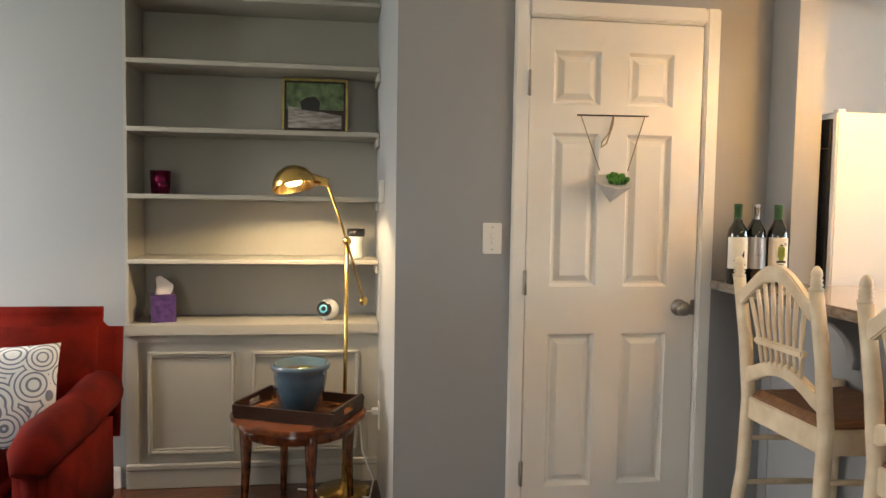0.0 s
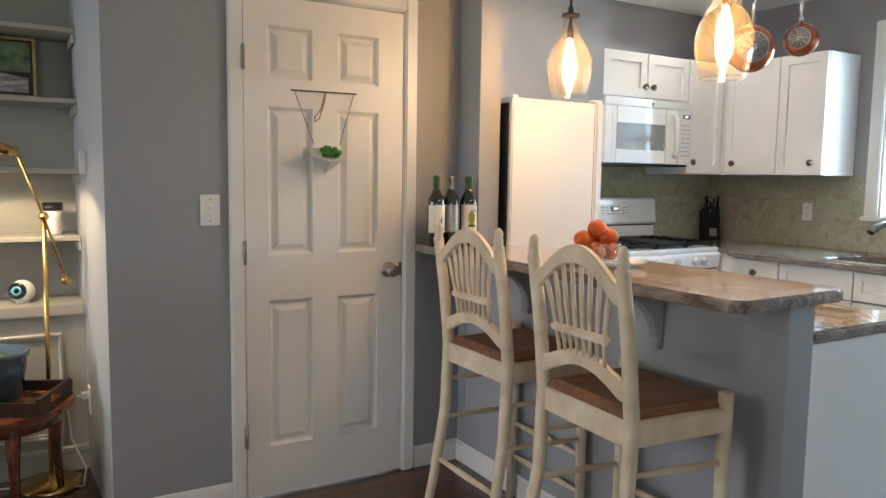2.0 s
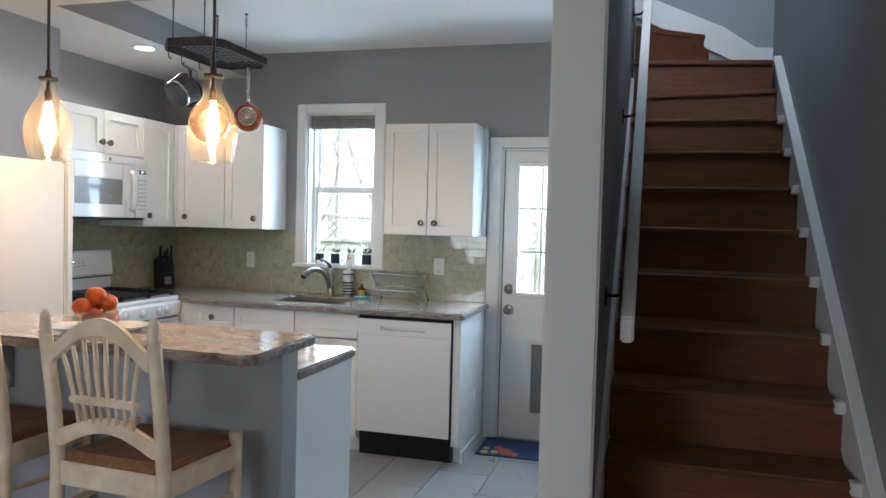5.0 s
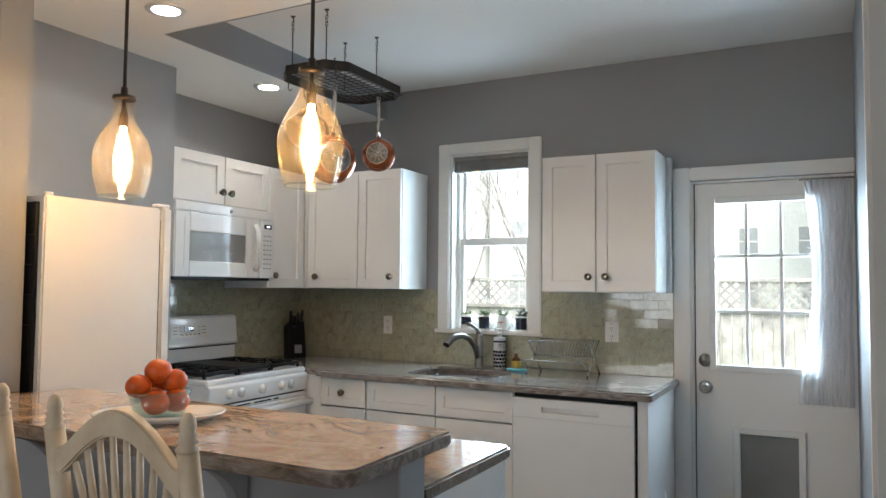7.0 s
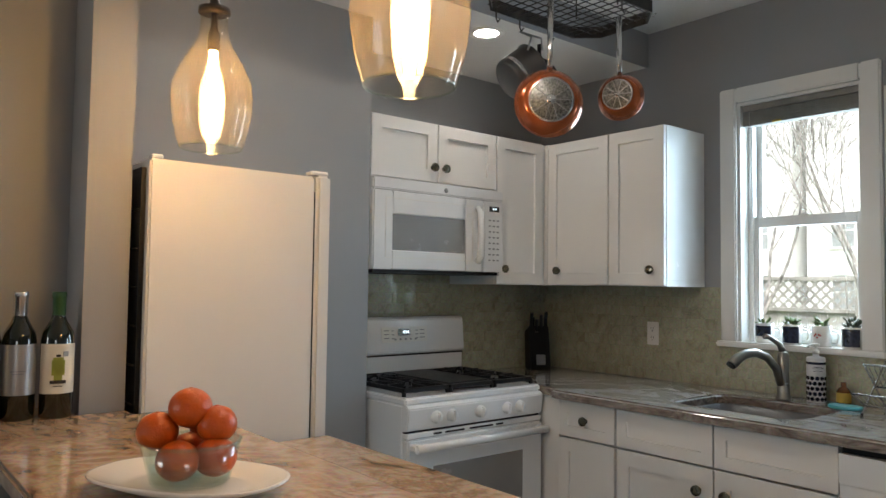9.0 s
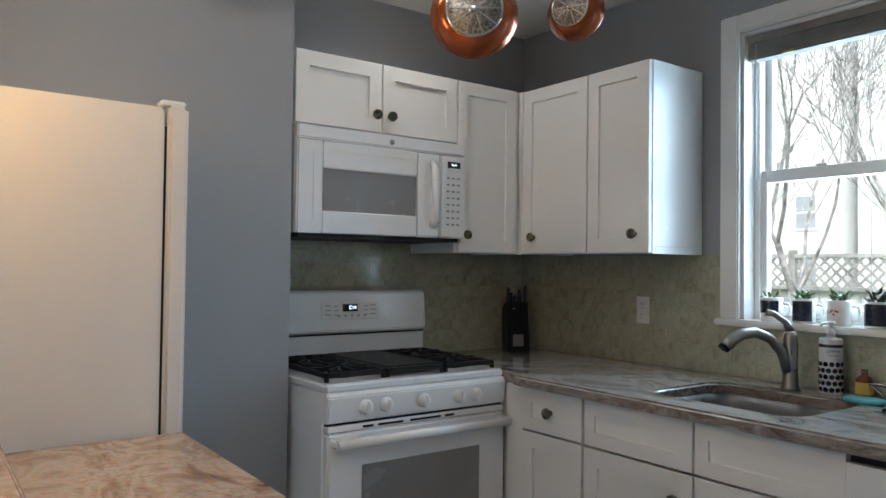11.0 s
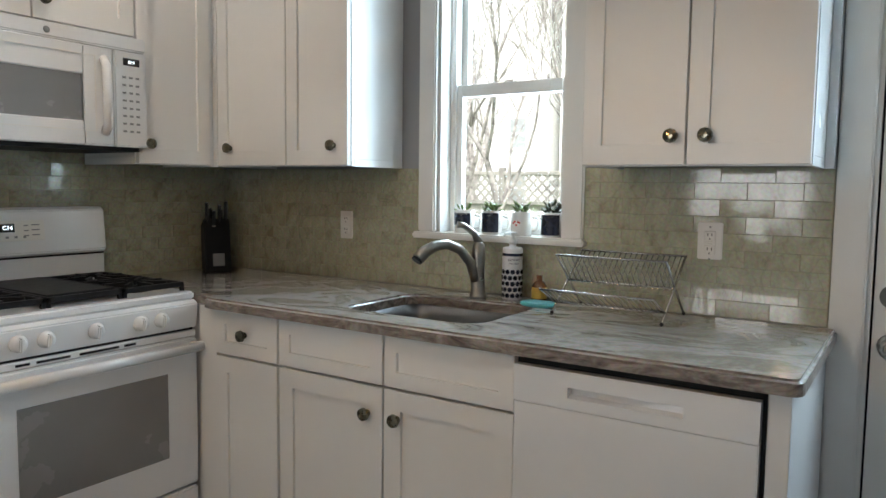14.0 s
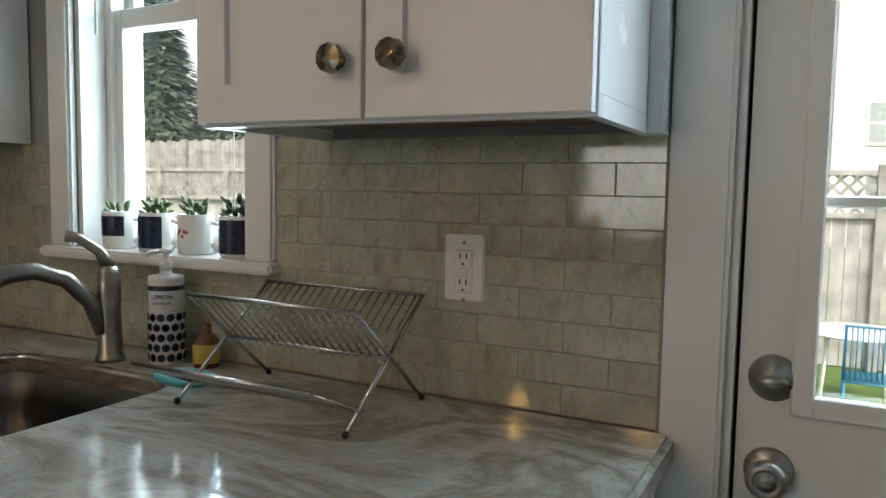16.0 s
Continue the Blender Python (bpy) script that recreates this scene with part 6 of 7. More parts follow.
gr = [tube([(3.215 + 0.04 * k, 2.065, 2.372), (3.215 + 0.04 * k, 2.41, 2.372)], 0.0022, 5) for k in range(1, 15)] + [tube([(3.21, 2.09 + 0.04 * k, 2.376), (3.80, 2.09 + 0.04 * k, 2.376)], 0.0022, 5) for k in range(8)]
for g in gr:
    part("grid_wire", g, M_IRON, pr)
for x in (3.24, 3.66):
    for y in (2.15, 2.345):
        part("chain", join(tube([(x, y, 2.40), (x, y, 2.575)], 0.0028, 6), *[moved(lathe([(0.006, -0.001), (0.009, -0.001), (0.009, 0.001), (0.006, 0.001), (0.006, -0.001)], 10), Matrix.Translation((x, y, 2.582 + 0.017 * k)) @ Matrix.Rotation(radians(90), 4, 'X' if k % 2 else 'Y')) for k in range(3)]), M_IRON, pr)
        part("ceiling_hook", join(tube([(x, y, HIGH), (x, y, HIGH - 0.012), (x + 0.006, y, HIGH - 0.02), (x, y, HIGH - 0.027)], 0.003, 6), lathe([(0, -0.004), (0.01, -0.004), (0.012, 0), (0, 0)], 12, (x, y, HIGH))), M_IRON, pr)


def hook(x, y, z0=2.362):
    part("pot_hook", tube([(x, y, z0 + 0.045), (x, y + 0.006, z0 + 0.05), (x, y + 0.010, z0 + 0.04), (x, y, z0), (x, y, z0 - 0.03), (x, y - 0.010, z0 - 0.045), (x, y - 0.020, z0 - 0.035)], 0.0028, 6), M_IRON, pr)


for x, y in ((3.225, 2.085), (3.30, 2.415), (3.60, 2.425), (3.565, 2.06)):
    hook(x, y)


def pan(x, y, z, r, turn, handle, label):
    """A frying pan hanging by its handle, its base turned to the room."""
    p = thing("frying_pan", (x, y, z), label, "frying pan", group="hanging frying pans")
    m = Matrix.Translation((x, y, z)) @ Matrix.Rotation(radians(turn), 4, 'Z') @ Matrix.Rotation(radians(90), 4, 'X')
    part("shell", moved(lathe([(0, 0.0), (r * 0.66, 0.0), (r * 0.78, -0.006), (r * 0.95, -0.030), (r, -0.048), (r * 1.01, -0.050), (r * 0.985, -0.050), (r * 0.93, -0.032), (r * 0.74, -0.008), (0, -0.005)], 40), m), M_COPPER, p, "copper enamel shell")
    part("base_disc", moved(lathe([(0, 0.003), (r * 0.60, 0.003), (r * 0.63, 0.001), (r * 0.63, -0.001), (0, -0.001)], 40), m), M_PANBASE, p, "dimpled silver induction base")
    part("base_ring", moved(join(lathe([(r * 0.60, 0.0036), (r * 0.655, 0.0036), (r * 0.655, 0.0), (r * 0.60, 0.0), (r * 0.60, 0.0036)], 40), lathe([(0, 0.005), (r * 0.14, 0.005), (r * 0.15, 0.002), (0, 0.002)], 24)), m), M_CHROME, p)
    for k in range(10):
        part("base_spoke", moved(box(r * 0.14, r * 0.60, -0.0012, 0.0012, 0.0022, 0.0042), m @ Matrix.Rotation(radians(36 * k), 4, 'Z')), M_CHROME, p)
    hm2 = m @ Matrix.Translation((0, 0, -0.032))
    part("handle", moved(tube([(0, r * 0.93, 0.0), (0, r + 0.04, 0.004), (0, r + handle, 0.010)], [0.010, 0.0085, 0.0115], 10), hm2), M_CHROME, p, "polished steel handle")
    return p


pan(3.232, 2.085, 1.962, 0.112, -38, 0.22, "copper frying pan hung by its steel handle")
pan(3.560, 2.075, 2.035, 0.082, -66, 0.20, "small copper frying pan hung by its handle")
PX, PY, PZ = 3.45, 2.44, 2.165
co = thing("saucepan", (PX, PY, PZ), "stainless steel cooking pot hanging tilted from the rack", "cooking pot")
CM = Matrix.Translation((PX, PY, PZ)) @ Vector((0.79, -0.25, 0.56)).to_track_quat('Z', 'Y').to_matrix().to_4x4()
part("pot", moved(lathe([(0, -0.060), (0.068, -0.060), (0.076, -0.054), (0.080, -0.040), (0.086, 0.055), (0.091, 0.060), (0.089, 0.063), (0.083, 0.056), (0.077, -0.038), (0.070, -0.052), (0, -0.054)], 40), CM), M_SINKSTEEL, co)
part("base_band", moved(lathe([(0.0805, -0.036), (0.0822, -0.034), (0.0828, -0.022), (0.0815, -0.020)], 40), CM), M_CHROME, co)
rim_top = CM @ Vector((-0.070, 0.052, 0.058))
part("loop_handle", tube([rim_top + Vector((-0.02, 0.01, -0.005)), rim_top + Vector((-0.012, 0.0, 0.045)), (3.432, 2.425, 2.318), rim_top + Vector((0.03, -0.01, 0.045)), rim_top + Vector((0.03, -0.015, 0.0))], 0.004, 8), M_STEEL, co)
hook(3.432, 2.425)
sk = thing("skillet", (3.60, 2.47, 2.19), "black iron skillet hanging by its handle", "frying pan")
SM = Matrix.Translation((3.60, 2.47, 2.19)) @ Matrix.Rotation(radians(-24), 4, 'Z') @ Matrix.Rotation(radians(90), 4, 'X')
part("pan", moved(lathe([(0, 0), (0.066, 0), (0.074, -0.004), (0.086, -0.032), (0.089, -0.034), (0.085, -0.035), (0.072, -0.008), (0, -0.005)], 36), SM), M_BLACK, sk)
part("handle", moved(tube([(0, 0.083, -0.026), (0, 0.105, -0.024), (0, 0.135, -0.022)], [0.010, 0.008, 0.009], 10), SM), M_BLACK, sk)


# ---- kitchen window ----
wn = thing("window_1", (4.66, 1.95, 1.115), "white double-hung kitchen window with raised blind", "window", kind="structure")
part("casing", join(casing(4.598, 4.622, 1.612, 1.688, 1.130, 2.275), casing(4.598, 4.622, 2.212, 2.288, 1.130, 2.275), casing(4.598, 4.622, 1.688, 2.212, 2.208, 2.275)), M_TRIM, wn)
part("window_sill", box(4.575, 4.73, 1.600, 2.300, 1.108, 1.132, 0.006, 2), M_TRIM, wn)
part("jamb_liner", join(box(4.622, 4.80, 1.685, 1.700, 1.132, 2.208), box(4.622, 4.80, 2.200, 2.215, 1.132, 2.208), box(4.622, 4.80, 1.70, 2.20, 2.195, 2.208), box(4.69, 4.73, 1.700, 1.722, 1.132, 2.195, 0.002), box(4.69, 4.73, 2.178, 2.200, 1.132, 2.195, 0.002)), M_TRIM, wn)


def sash(x, z0, z1, y0, y1, rail):
    s = part("sash", join(box(x, x + 0.03, y0, y0 + 0.04, z0, z1, 0.002), box(x, x + 0.03, y1 - 0.04, y1, z0, z1, 0.002), box(x, x + 0.03, y0 + 0.04, y1 - 0.04, z0, z0 + rail, 0.002), box(x, x + 0.03, y0 + 0.04, y1 - 0.04, z1 - 0.045, z1, 0.002)), M_TRIM, wn)
    part("pane", box(x + 0.013, x + 0.017, y0 + 0.038, y1 - 0.038, z0 + rail - 0.002, z1 - 0.043), M_PANE, s)
    return s


sash(4.702, 1.134, 1.690, 1.704, 2.196, 0.052)
sash(4.738, 1.648, 2.195, 1.704, 2.196, 0.040)
part("sash_lock", box(4.690, 4.704, 1.93, 1.97, 1.688, 1.698, 0.003), M_TRIM, wn)
bl = part("blind", join(box(4.635, 4.685, 1.703, 2.197, 2.165, 2.194, 0.003), *[box(4.637, 4.683, 1.705, 2.195, 2.100 + 0.008 * k, 2.105 + 0.008 * k) for k in range(8)]), M_FENCE, wn, "stacked grey-brown blind slats")
part("wand", tube([(4.640, 2.165, 2.16), (4.640, 2.165, 1.62)], 0.003, 6), M_WHITEPLASTIC, wn)
part("tag", box(4.634, 4.637, 2.02, 2.06, 2.100, 2.108), M_YELLOW, wn)
part("lift_cord", tube([(4.660, 1.775, 2.10), (4.665, 1.772, 1.5), (4.66, 1.77, 1.14)], 0.0012, 5), M_WHITEPLASTIC, wn)

# ---- mugs with plants on the sill ----
random.seed(5)
for k, (y, glaze, leafm) in enumerate(((2.105, "check", None), (1.985, "navy", M_LEAF), (1.865, "rose", M_LEAF), (1.745, "navy", M_LEAF_DARK))):
    x, z = 4.645, 1.132
    g = thing("plant_mug", (x, y, z), {"check": "white mug with dark pattern holding a seedling", "navy": "mug with navy panel holding a green succulent", "rose": "white floral mug holding a green succulent"}[glaze], "mug", group="mugs on the window sill")
    part("cup", lathe([(0, 0), (0.034, 0), (0.037, 0.003), (0.038, 0.085), (0.0355, 0.086), (0.0345, 0.070), (0, 0.070)], 24, (x, y, z)), M_CHINA, g)
    part("handle", moved(tube([(0, 0.036, 0.068), (0, 0.058, 0.064), (0, 0.062, 0.042), (0, 0.056, 0.022), (0, 0.036, 0.018)], 0.005, 8), Matrix.Translation((x, y, z)) @ Matrix.Rotation(radians(200), 4, 'Z')), M_CHINA, g)
    if glaze == "rose":
        for q in range(5):
            a = radians(160 + 9 * q)
            part("petal", ball(0.0042, (x + 0.0372 * math.cos(a), y + 0.0362 * math.sin(a), z + 0.046 + 0.007 * math.sin(2.3 * q)), 8, 6, (0.4, 1, 1)), M_ROSE, g)
    else:
        lo, hi = (0.008, 0.078) if glaze == "navy" else (0.03, 0.075)
        band = bmesh.new()
        vs = []
        for q in range(13):
            a = radians(115 + 130 * q / 12)
            vs.append((band.verts.new((x + 0.0388 * math.cos(a), y + 0.0388 * math.sin(a), z + lo)), band.verts.new((x + 0.0392 * math.cos(a), y + 0.0392 * math.sin(a), z + hi))))
        for (a, b), (c, d) in zip(vs, vs[1:]):
            band.faces.new((a, c, d, b))
        part("panel", band, M_NAVY, g, "dark navy printed panel")
    part("soil", lathe([(0, 0.078), (0.035, 0.074)], 16, (x, y, z)), M_SOIL, g)
    n = 7 if leafm is None else 22
    lv = []
    for q in range(n):
        a, t = q * 2.4, radians(20 + 50 * random.random())
        h = 0.01 + 0.018 * random.random() if leafm else 0.008
        lv.append(moved(ball(0.0105, (0.018, 0, 0), 6, 4, (1.3, 0.6, 0.35)), Matrix.Translation((x + 0.012 * math.cos(a), y + 0.014 * math.sin(a), z + 0.078 + h * (q % 3) / 2)) @ Matrix.Rotation(a, 4, 'Z') @ Matrix.Rotation(-t, 4, 'Y')))
    if leafm is M_LEAF_DARK:
        for q in range(3):
            b = Vector((x, y - 0.01, z + 0.08))
            e = b + Vector((0.0, -0.02 - 0.02 * q, 0.03 + 0.015 * q))
            lv.append(tube([b, e], 0.002, 5))
            lv.append(ball(0.010, e, 6, 4))
    part("plant", join(*lv), leafm or M_LEAF, g, "small green succulent leaves")

# ---- back door ----
bd = thing("door_2", (4.66, 0.40, 0), "white back door with nine-pane glass and pet flap", "door", kind="structure")
BX0, BX1, LY0, LY1 = 4.640, 4.680, 0.035, 0.762
GY0, GY1, GZ0, GZ1 = 0.185, 0.672, 0.985, 1.848
FY0, FY1, FZ0, FZ1 = 0.275, 0.555, 0.185, 0.660
lf = part("leaf", join(box(BX0, BX1, GY1, LY1, 0.012, 1.942), box(BX0, BX1, LY0, GY0, 0.012, 1.942), box(BX0, BX1, GY0, GY1, GZ1, 1.942), box(BX0, BX1, GY0, GY1, FZ1, GZ0), box(BX0, BX1, GY0, GY1, 0.012, FZ0), box(BX0, BX1, GY0, FY0, FZ0, FZ1), box(BX0, BX1, FY1, GY1, FZ0, FZ1)), M_DOOR, bd)
part("glazing_frame", join(box(BX0 - 0.012, BX0, GY0 - 0.02, GY0 + 0.012, GZ0 - 0.02, GZ1 + 0.02, 0.003), box(BX0 - 0.012, BX0, GY1 - 0.012, GY1 + 0.02, GZ0 - 0.02, GZ1 + 0.02, 0.003), box(BX0 - 0.012, BX0, GY0 + 0.012, GY1 - 0.012, GZ0 - 0.02, GZ0 + 0.012, 0.003), box(BX0 - 0.012, BX0, GY0 + 0.012, GY1 - 0.012, GZ1 - 0.012, GZ1 + 0.02, 0.003)), M_DOOR, lf)
for k in (1, 2):
    y = GY0 + (GY1 - GY0) * k / 3
    part("muntin", box(BX0 + 0.004, BX0 + 0.022, y - 0.009, y + 0.009, GZ0, GZ1, 0.003), M_DOOR, lf)
    z = GZ0 + (GZ1 - GZ0) * k / 3
    part("muntin", box(BX0 + 0.003, BX0 + 0.023, GY0, GY1, z - 0.009, z + 0.009, 0.003), M_DOOR, lf)
for i in range(3):
    for j in range(3):
        part("pane", box(BX0 + 0.011, BX0 + 0.015, GY0 + (GY1 - GY0) * i / 3, GY0 + (GY1 - GY0) * (i + 1) / 3, GZ0 + (GZ1 - GZ0) * j / 3, GZ0 + (GZ1 - GZ0) * (j + 1) / 3), M_PANE, lf)
pf = part("pet_flap_frame", join(box(BX0 - 0.014, BX0 + 0.02, FY0 - 0.028, FY0 + 0.006, FZ0 - 0.03, FZ1 + 0.028, 0.004), box(BX0 - 0.014, BX0 + 0.02, FY1 - 0.006, FY1 + 0.028, FZ0 - 0.03, FZ1 + 0.028, 0.004), box(BX0 - 0.014, BX0 + 0.02, FY0, FY1, FZ1 - 0.006, FZ1 + 0.028, 0.004), box(BX0 - 0.014, BX0 + 0.02, FY0, FY1, FZ0 - 0.03, FZ0 + 0.006, 0.004)), M_WHITEPLASTIC, bd)
part("flap", box(BX0 + 0.006, BX0 + 0.012, FY0, FY1, FZ0, FZ1), M_FLAP, pf, "grey translucent flap")
for z, kind in ((1.016, "deadbolt"), (0.878, "door_knob")):
    if kind == "deadbolt":
        prof = [(0, 0), (0.0345, 0), (0.0345, 0.004), (0.0325, 0.007), (0.0280, 0.0085), (0.0265, 0.012), (0.0180, 0.0135), (0.0165, 0.018), (0, 0.0185)]
    else:
        prof = [(0, 0), (0.0345, 0), (0.0345, 0.004), (0.031, 0.008), (0.019, 0.011), (0.014, 0.016), (0.0145, 0.028), (0.023, 0.033), (0.0285, 0.041), (0.0290, 0.048), (0.0265, 0.055), (0.0205, 0.059), (0.0175, 0.0595), (0.0170, 0.057), (0.0125, 0.057), (0.0120, 0.061), (0, 0.062)]
    kk = part(kind, moved(lathe(prof, 32), Matrix.Translation((BX0, 0.715, z)) @ Matrix.Rotation(radians(-90), 4, 'Y')), M_NICKEL, bd, "satin nickel " + ("deadbolt" if kind == "deadbolt" else "knob"))
    if kind == "deadbolt":
        part("thumb_turn", moved(ball(0.011, (0, 0, 0), 16, 10, (0.8, 1.9, 0.72)), Matrix.Translation((BX0 - 0.024, 0.715, z))), M_NICKEL, kk)
    else:
        part("thumb_turn", box(BX0 - 0.068, BX0 - 0.060, 0.7095, 0.7205, z - 0.003, z + 0.003, 0.0015, 2), M_NICKEL, kk)
part("casing", join(casing(4.598, 4.622, 0.780, 0.868, 0, 2.03), casing(4.598, 4.622, 0.016, 0.780, 1.962, 2.03), box(4.622, 4.70, 0.768, 0.80, 0, 1.955), box(4.622, 4.70, 0.016, 0.80, 1.945, 1.96)), M_TRIM, bd)
part("threshold", box(4.60, 4.72, 0.03, 0.78, 0.0, 0.012, 0.003), M_NICKEL, bd)
part("weatherstrip", box(4.650, 4.690, 0.7621, 0.7679, 0.0, 1.945), M_BLACK, bd)
part("hinge_jamb", box(4.635, 4.70, 0.0205, 0.0345, 0.0, 1.945), M_TRIM, bd)
part("head_stop", box(4.672, 4.70, 0.0345, 0.762, 1.925, 1.945), M_TRIM, bd)

cu2 = thing("door_curtain", (4.60, 0.13, 1.9), "sheer white curtain gathered at the back door", "curtain")
bm = bmesh.new()
cols, rowsn = 40, 14
grid = []
for r in range(rowsn + 1):
    t = r / rowsn
    z = 1.93 - 1.10 * t
    w0, w1 = 0.035, 0.245 - 0.05 * math.sin(math.pi * min(1, t * 1.1)) + 0.03 * t
    grid.append([bm.verts.new((4.600 + 0.014 * math.sin(c * 1.25) + 0.006 * math.sin(c * 0.5 + 3 * t), w0 + (w1 - w0) * c / cols, z)) for c in range(cols + 1)])
for a, b in zip(grid, grid[1:]):
    for c in range(cols):
        f = bm.faces.new((a[c], a[c + 1], b[c + 1], b[c]))
        f.smooth = True


def sheer():
    nt = M_CURTAIN.node_tree
    p = nt.nodes["Principled BSDF"]
    out = nt.nodes["Material Output"]
    tl = nt.nodes.new("ShaderNodeBsdfTranslucent")
    tl.inputs[0].default_value = (0.85, 0.86, 0.88, 1)
    tp2 = nt.nodes.new("ShaderNodeBsdfTransparent")
    m1, m2 = nt.nodes.new("ShaderNodeMixShader"), nt.nodes.new("ShaderNodeMixShader")
    m1.inputs[0].default_value, m2.inputs[0].default_value = 0.5, 0.3
    nt.links.new(p.outputs[0], m1.inputs[1])
    nt.links.new(tl.outputs[0], m1.inputs[2])
    nt.links.new(m1.outputs[0], m2.inputs[1])
    nt.links.new(tp2.outputs[0], m2.inputs[2])
    nt.links.new(m2.outputs[0], out.inputs[0])


sheer()
part("cloth", bm, M_CURTAIN, cu2)
part("rod", tube([(4.606, 0.02, 1.935), (4.606, 0.26, 1.935)], 0.006, 8), M_NICKEL, cu2)
rug = thing("door_mat", (4.40, 0.46, 0), "blue door mat with coral and yellow flowers", "door mat")
part("mat_base", box(4.205, 4.585, 0.10, 0.825, 0.0095, 0.018, 0.004), M_MATBLUE, rug)
for x, y, r, m in ((4.30, 0.65, 0.062, M_MATRED), (4.255, 0.59, 0.045, M_MATRED), (4.36, 0.70, 0.04, M_MATRED), (4.25, 0.77, 0.035, M_MATYEL), (4.27, 0.71, 0.032, M_MATYEL), (4.33, 0.775, 0.028, M_MATYEL), (4.40, 0.36, 0.05, M_MATYEL), (4.30, 0.22, 0.055, M_MATRED)):
    part("motif", moved(ring_plate(r, r * 0.8, [(1.0, 0), (0.96, 0.003)], 14, 1.4), Matrix.Translation((x, y, 0.0172))), m, rug)

# ---- stairs ----
SR, SG, SX = 0.183, 0.226, 1.43
for k in range(1, 12):
    s = thing("stair_step", (SX + SG * (k - 1), -0.46, SR * (k - 1)), "worn reddish brown wooden stair step with rounded nosing", "stair step", group="staircase steps")
    x = SX + SG * (k - 1)
    part("riser", box(x + 0.022, x + 0.040, -0.795, -0.07, SR * (k - 1) - (0.0 if k == 1 else 0.0), SR * k - 0.028), M_STAIR, s)
    part("tread", box(x, x + SG + 0.030, -0.795, -0.07, SR * k - 0.028, SR * k, 0.010, 3), M_TREAD, s)
for k, (a, b) in enumerate((((3.93, -0.795), (4.03, -0.07)), ((4.10, -0.795), (4.05, -0.07)))):
    z = SR * (12 + k)
    w = thing("winder_step", (4.1, -0.45, z - SR), "worn reddish wooden winder step at the stair turn", "stair step", group="staircase winders")
    part("tread", prism([(a[0], -0.795), (4.262, -0.795), (4.262, -0.07), (b[0] - 0.05 * k, -0.07)], "z", z - 0.028, z, 0.006), M_STAIR, w)
    part("riser", prism([(a[0] + 0.02, -0.795), (a[0] + 0.04, -0.795), (b[0] + 0.04 - 0.05 * k, -0.07), (b[0] + 0.02 - 0.05 * k, -0.07)], "z", z - SR, z - 0.028), M_STAIR, w)
w = thing("winder_step", (4.1, -0.2, SR * 13), "worn reddish wooden winder step at the stair turn", "stair step", group="staircase winders")
part("tread", prism([(3.98, -0.07), (4.262, -0.48), (4.262, -0.07)], "z", SR * 14 - 0.028, SR * 14), M_STAIR, w)
part("riser", prism([(3.985, -0.07), (4.262, -0.475), (4.262, -0.45), (4.01, -0.07)], "z", SR * 13, SR * 14 - 0.028), M_STAIR, w)
slope = SR / SG


def skirt(y0, y1, name, label):
    bm = bmesh.new()
    xs = [SX - 0.05, SX + SG * 11 + 0.03]
    lo = [(xs[0], 0.0), (xs[1], (xs[1] - SX) * slope - 0.05), (xs[1], (xs[1] - SX) * slope + 0.30), (xs[0], 0.28)]
    return structure(name, prism(lo, "y", y0, y1, 0.003), M_TRIM, label, "trim")


skirt(-0.812, -0.795, "trim_stair_skirt", "white painted skirting board along the stairs")
structure("trim_stair_cap", prism([(SX - 0.05, 0.28), (SX + SG * 11 + 0.03, (SG * 11 + 0.03) * slope + 0.30), (SX + SG * 11 + 0.03, (SG * 11 + 0.03) * slope + 0.33), (SX - 0.05, 0.31)], "y", -0.812, -0.770, 0.004), M_TRIM, "white moulding on top of the stair skirting", "trim")
structure("trim_stair_end", prism([(-0.81, 2.33), (-0.62, 2.40), (-0.05, 2.69), (-0.05, 2.83), (-0.55, 2.60), (-0.72, 2.48), (-0.81, 2.475)], "x", 4.240, 4.262, 0.003), M_TRIM, "white stepped skirting at the stair turn", "trim")
for k in range(2, 12):
    x = SX + SG * (k - 1)
    solid("stair_bracket", box(x - 0.012, x + 0.03, -0.797, -0.765, SR * k - 0.034, SR * k + 0.006, 0.004), M_TRIM, "white painted nosing block on the stair skirting", "stair trim", group="stair nosing blocks")
structure("trim_stair_left", prism([(1.90, 0.35), (SX + SG * 11, SG * 11 * slope - 0.02), (SX + SG * 11, SG * 11 * slope + 0.25), (1.90, 0.66)], "y", -0.072, -0.056), M_TRIM, "white skirting on the left side of the stairs", "trim")
hr = thing("stair_handrail", (1.95, -0.11, 1.13), "white painted flat handrail board rising with the stairs", "handrail")
part("rail", prism([(1.915, 1.125), (1.985, 1.125), (4.05, 1.125 + (4.05 - 1.985) * slope), (4.05, 1.125 + (4.05 - 1.985) * slope + 0.08), (1.915, 1.125 + 0.072)], "y", -0.150, -0.112, 0.006), M_TRIM, hr)
for x in (2.15, 3.0, 3.8):
    z = 1.15 + (x - 1.985) * slope
    part("bracket", join(tube([(x, -0.058, z - 0.05), (x, -0.10, z - 0.045), (x, -0.130, z + 0.0)], 0.006, 8), box(x - 0.015, x + 0.015, -0.060, -0.054, z - 0.08, z - 0.02)), M_IRON, hr)

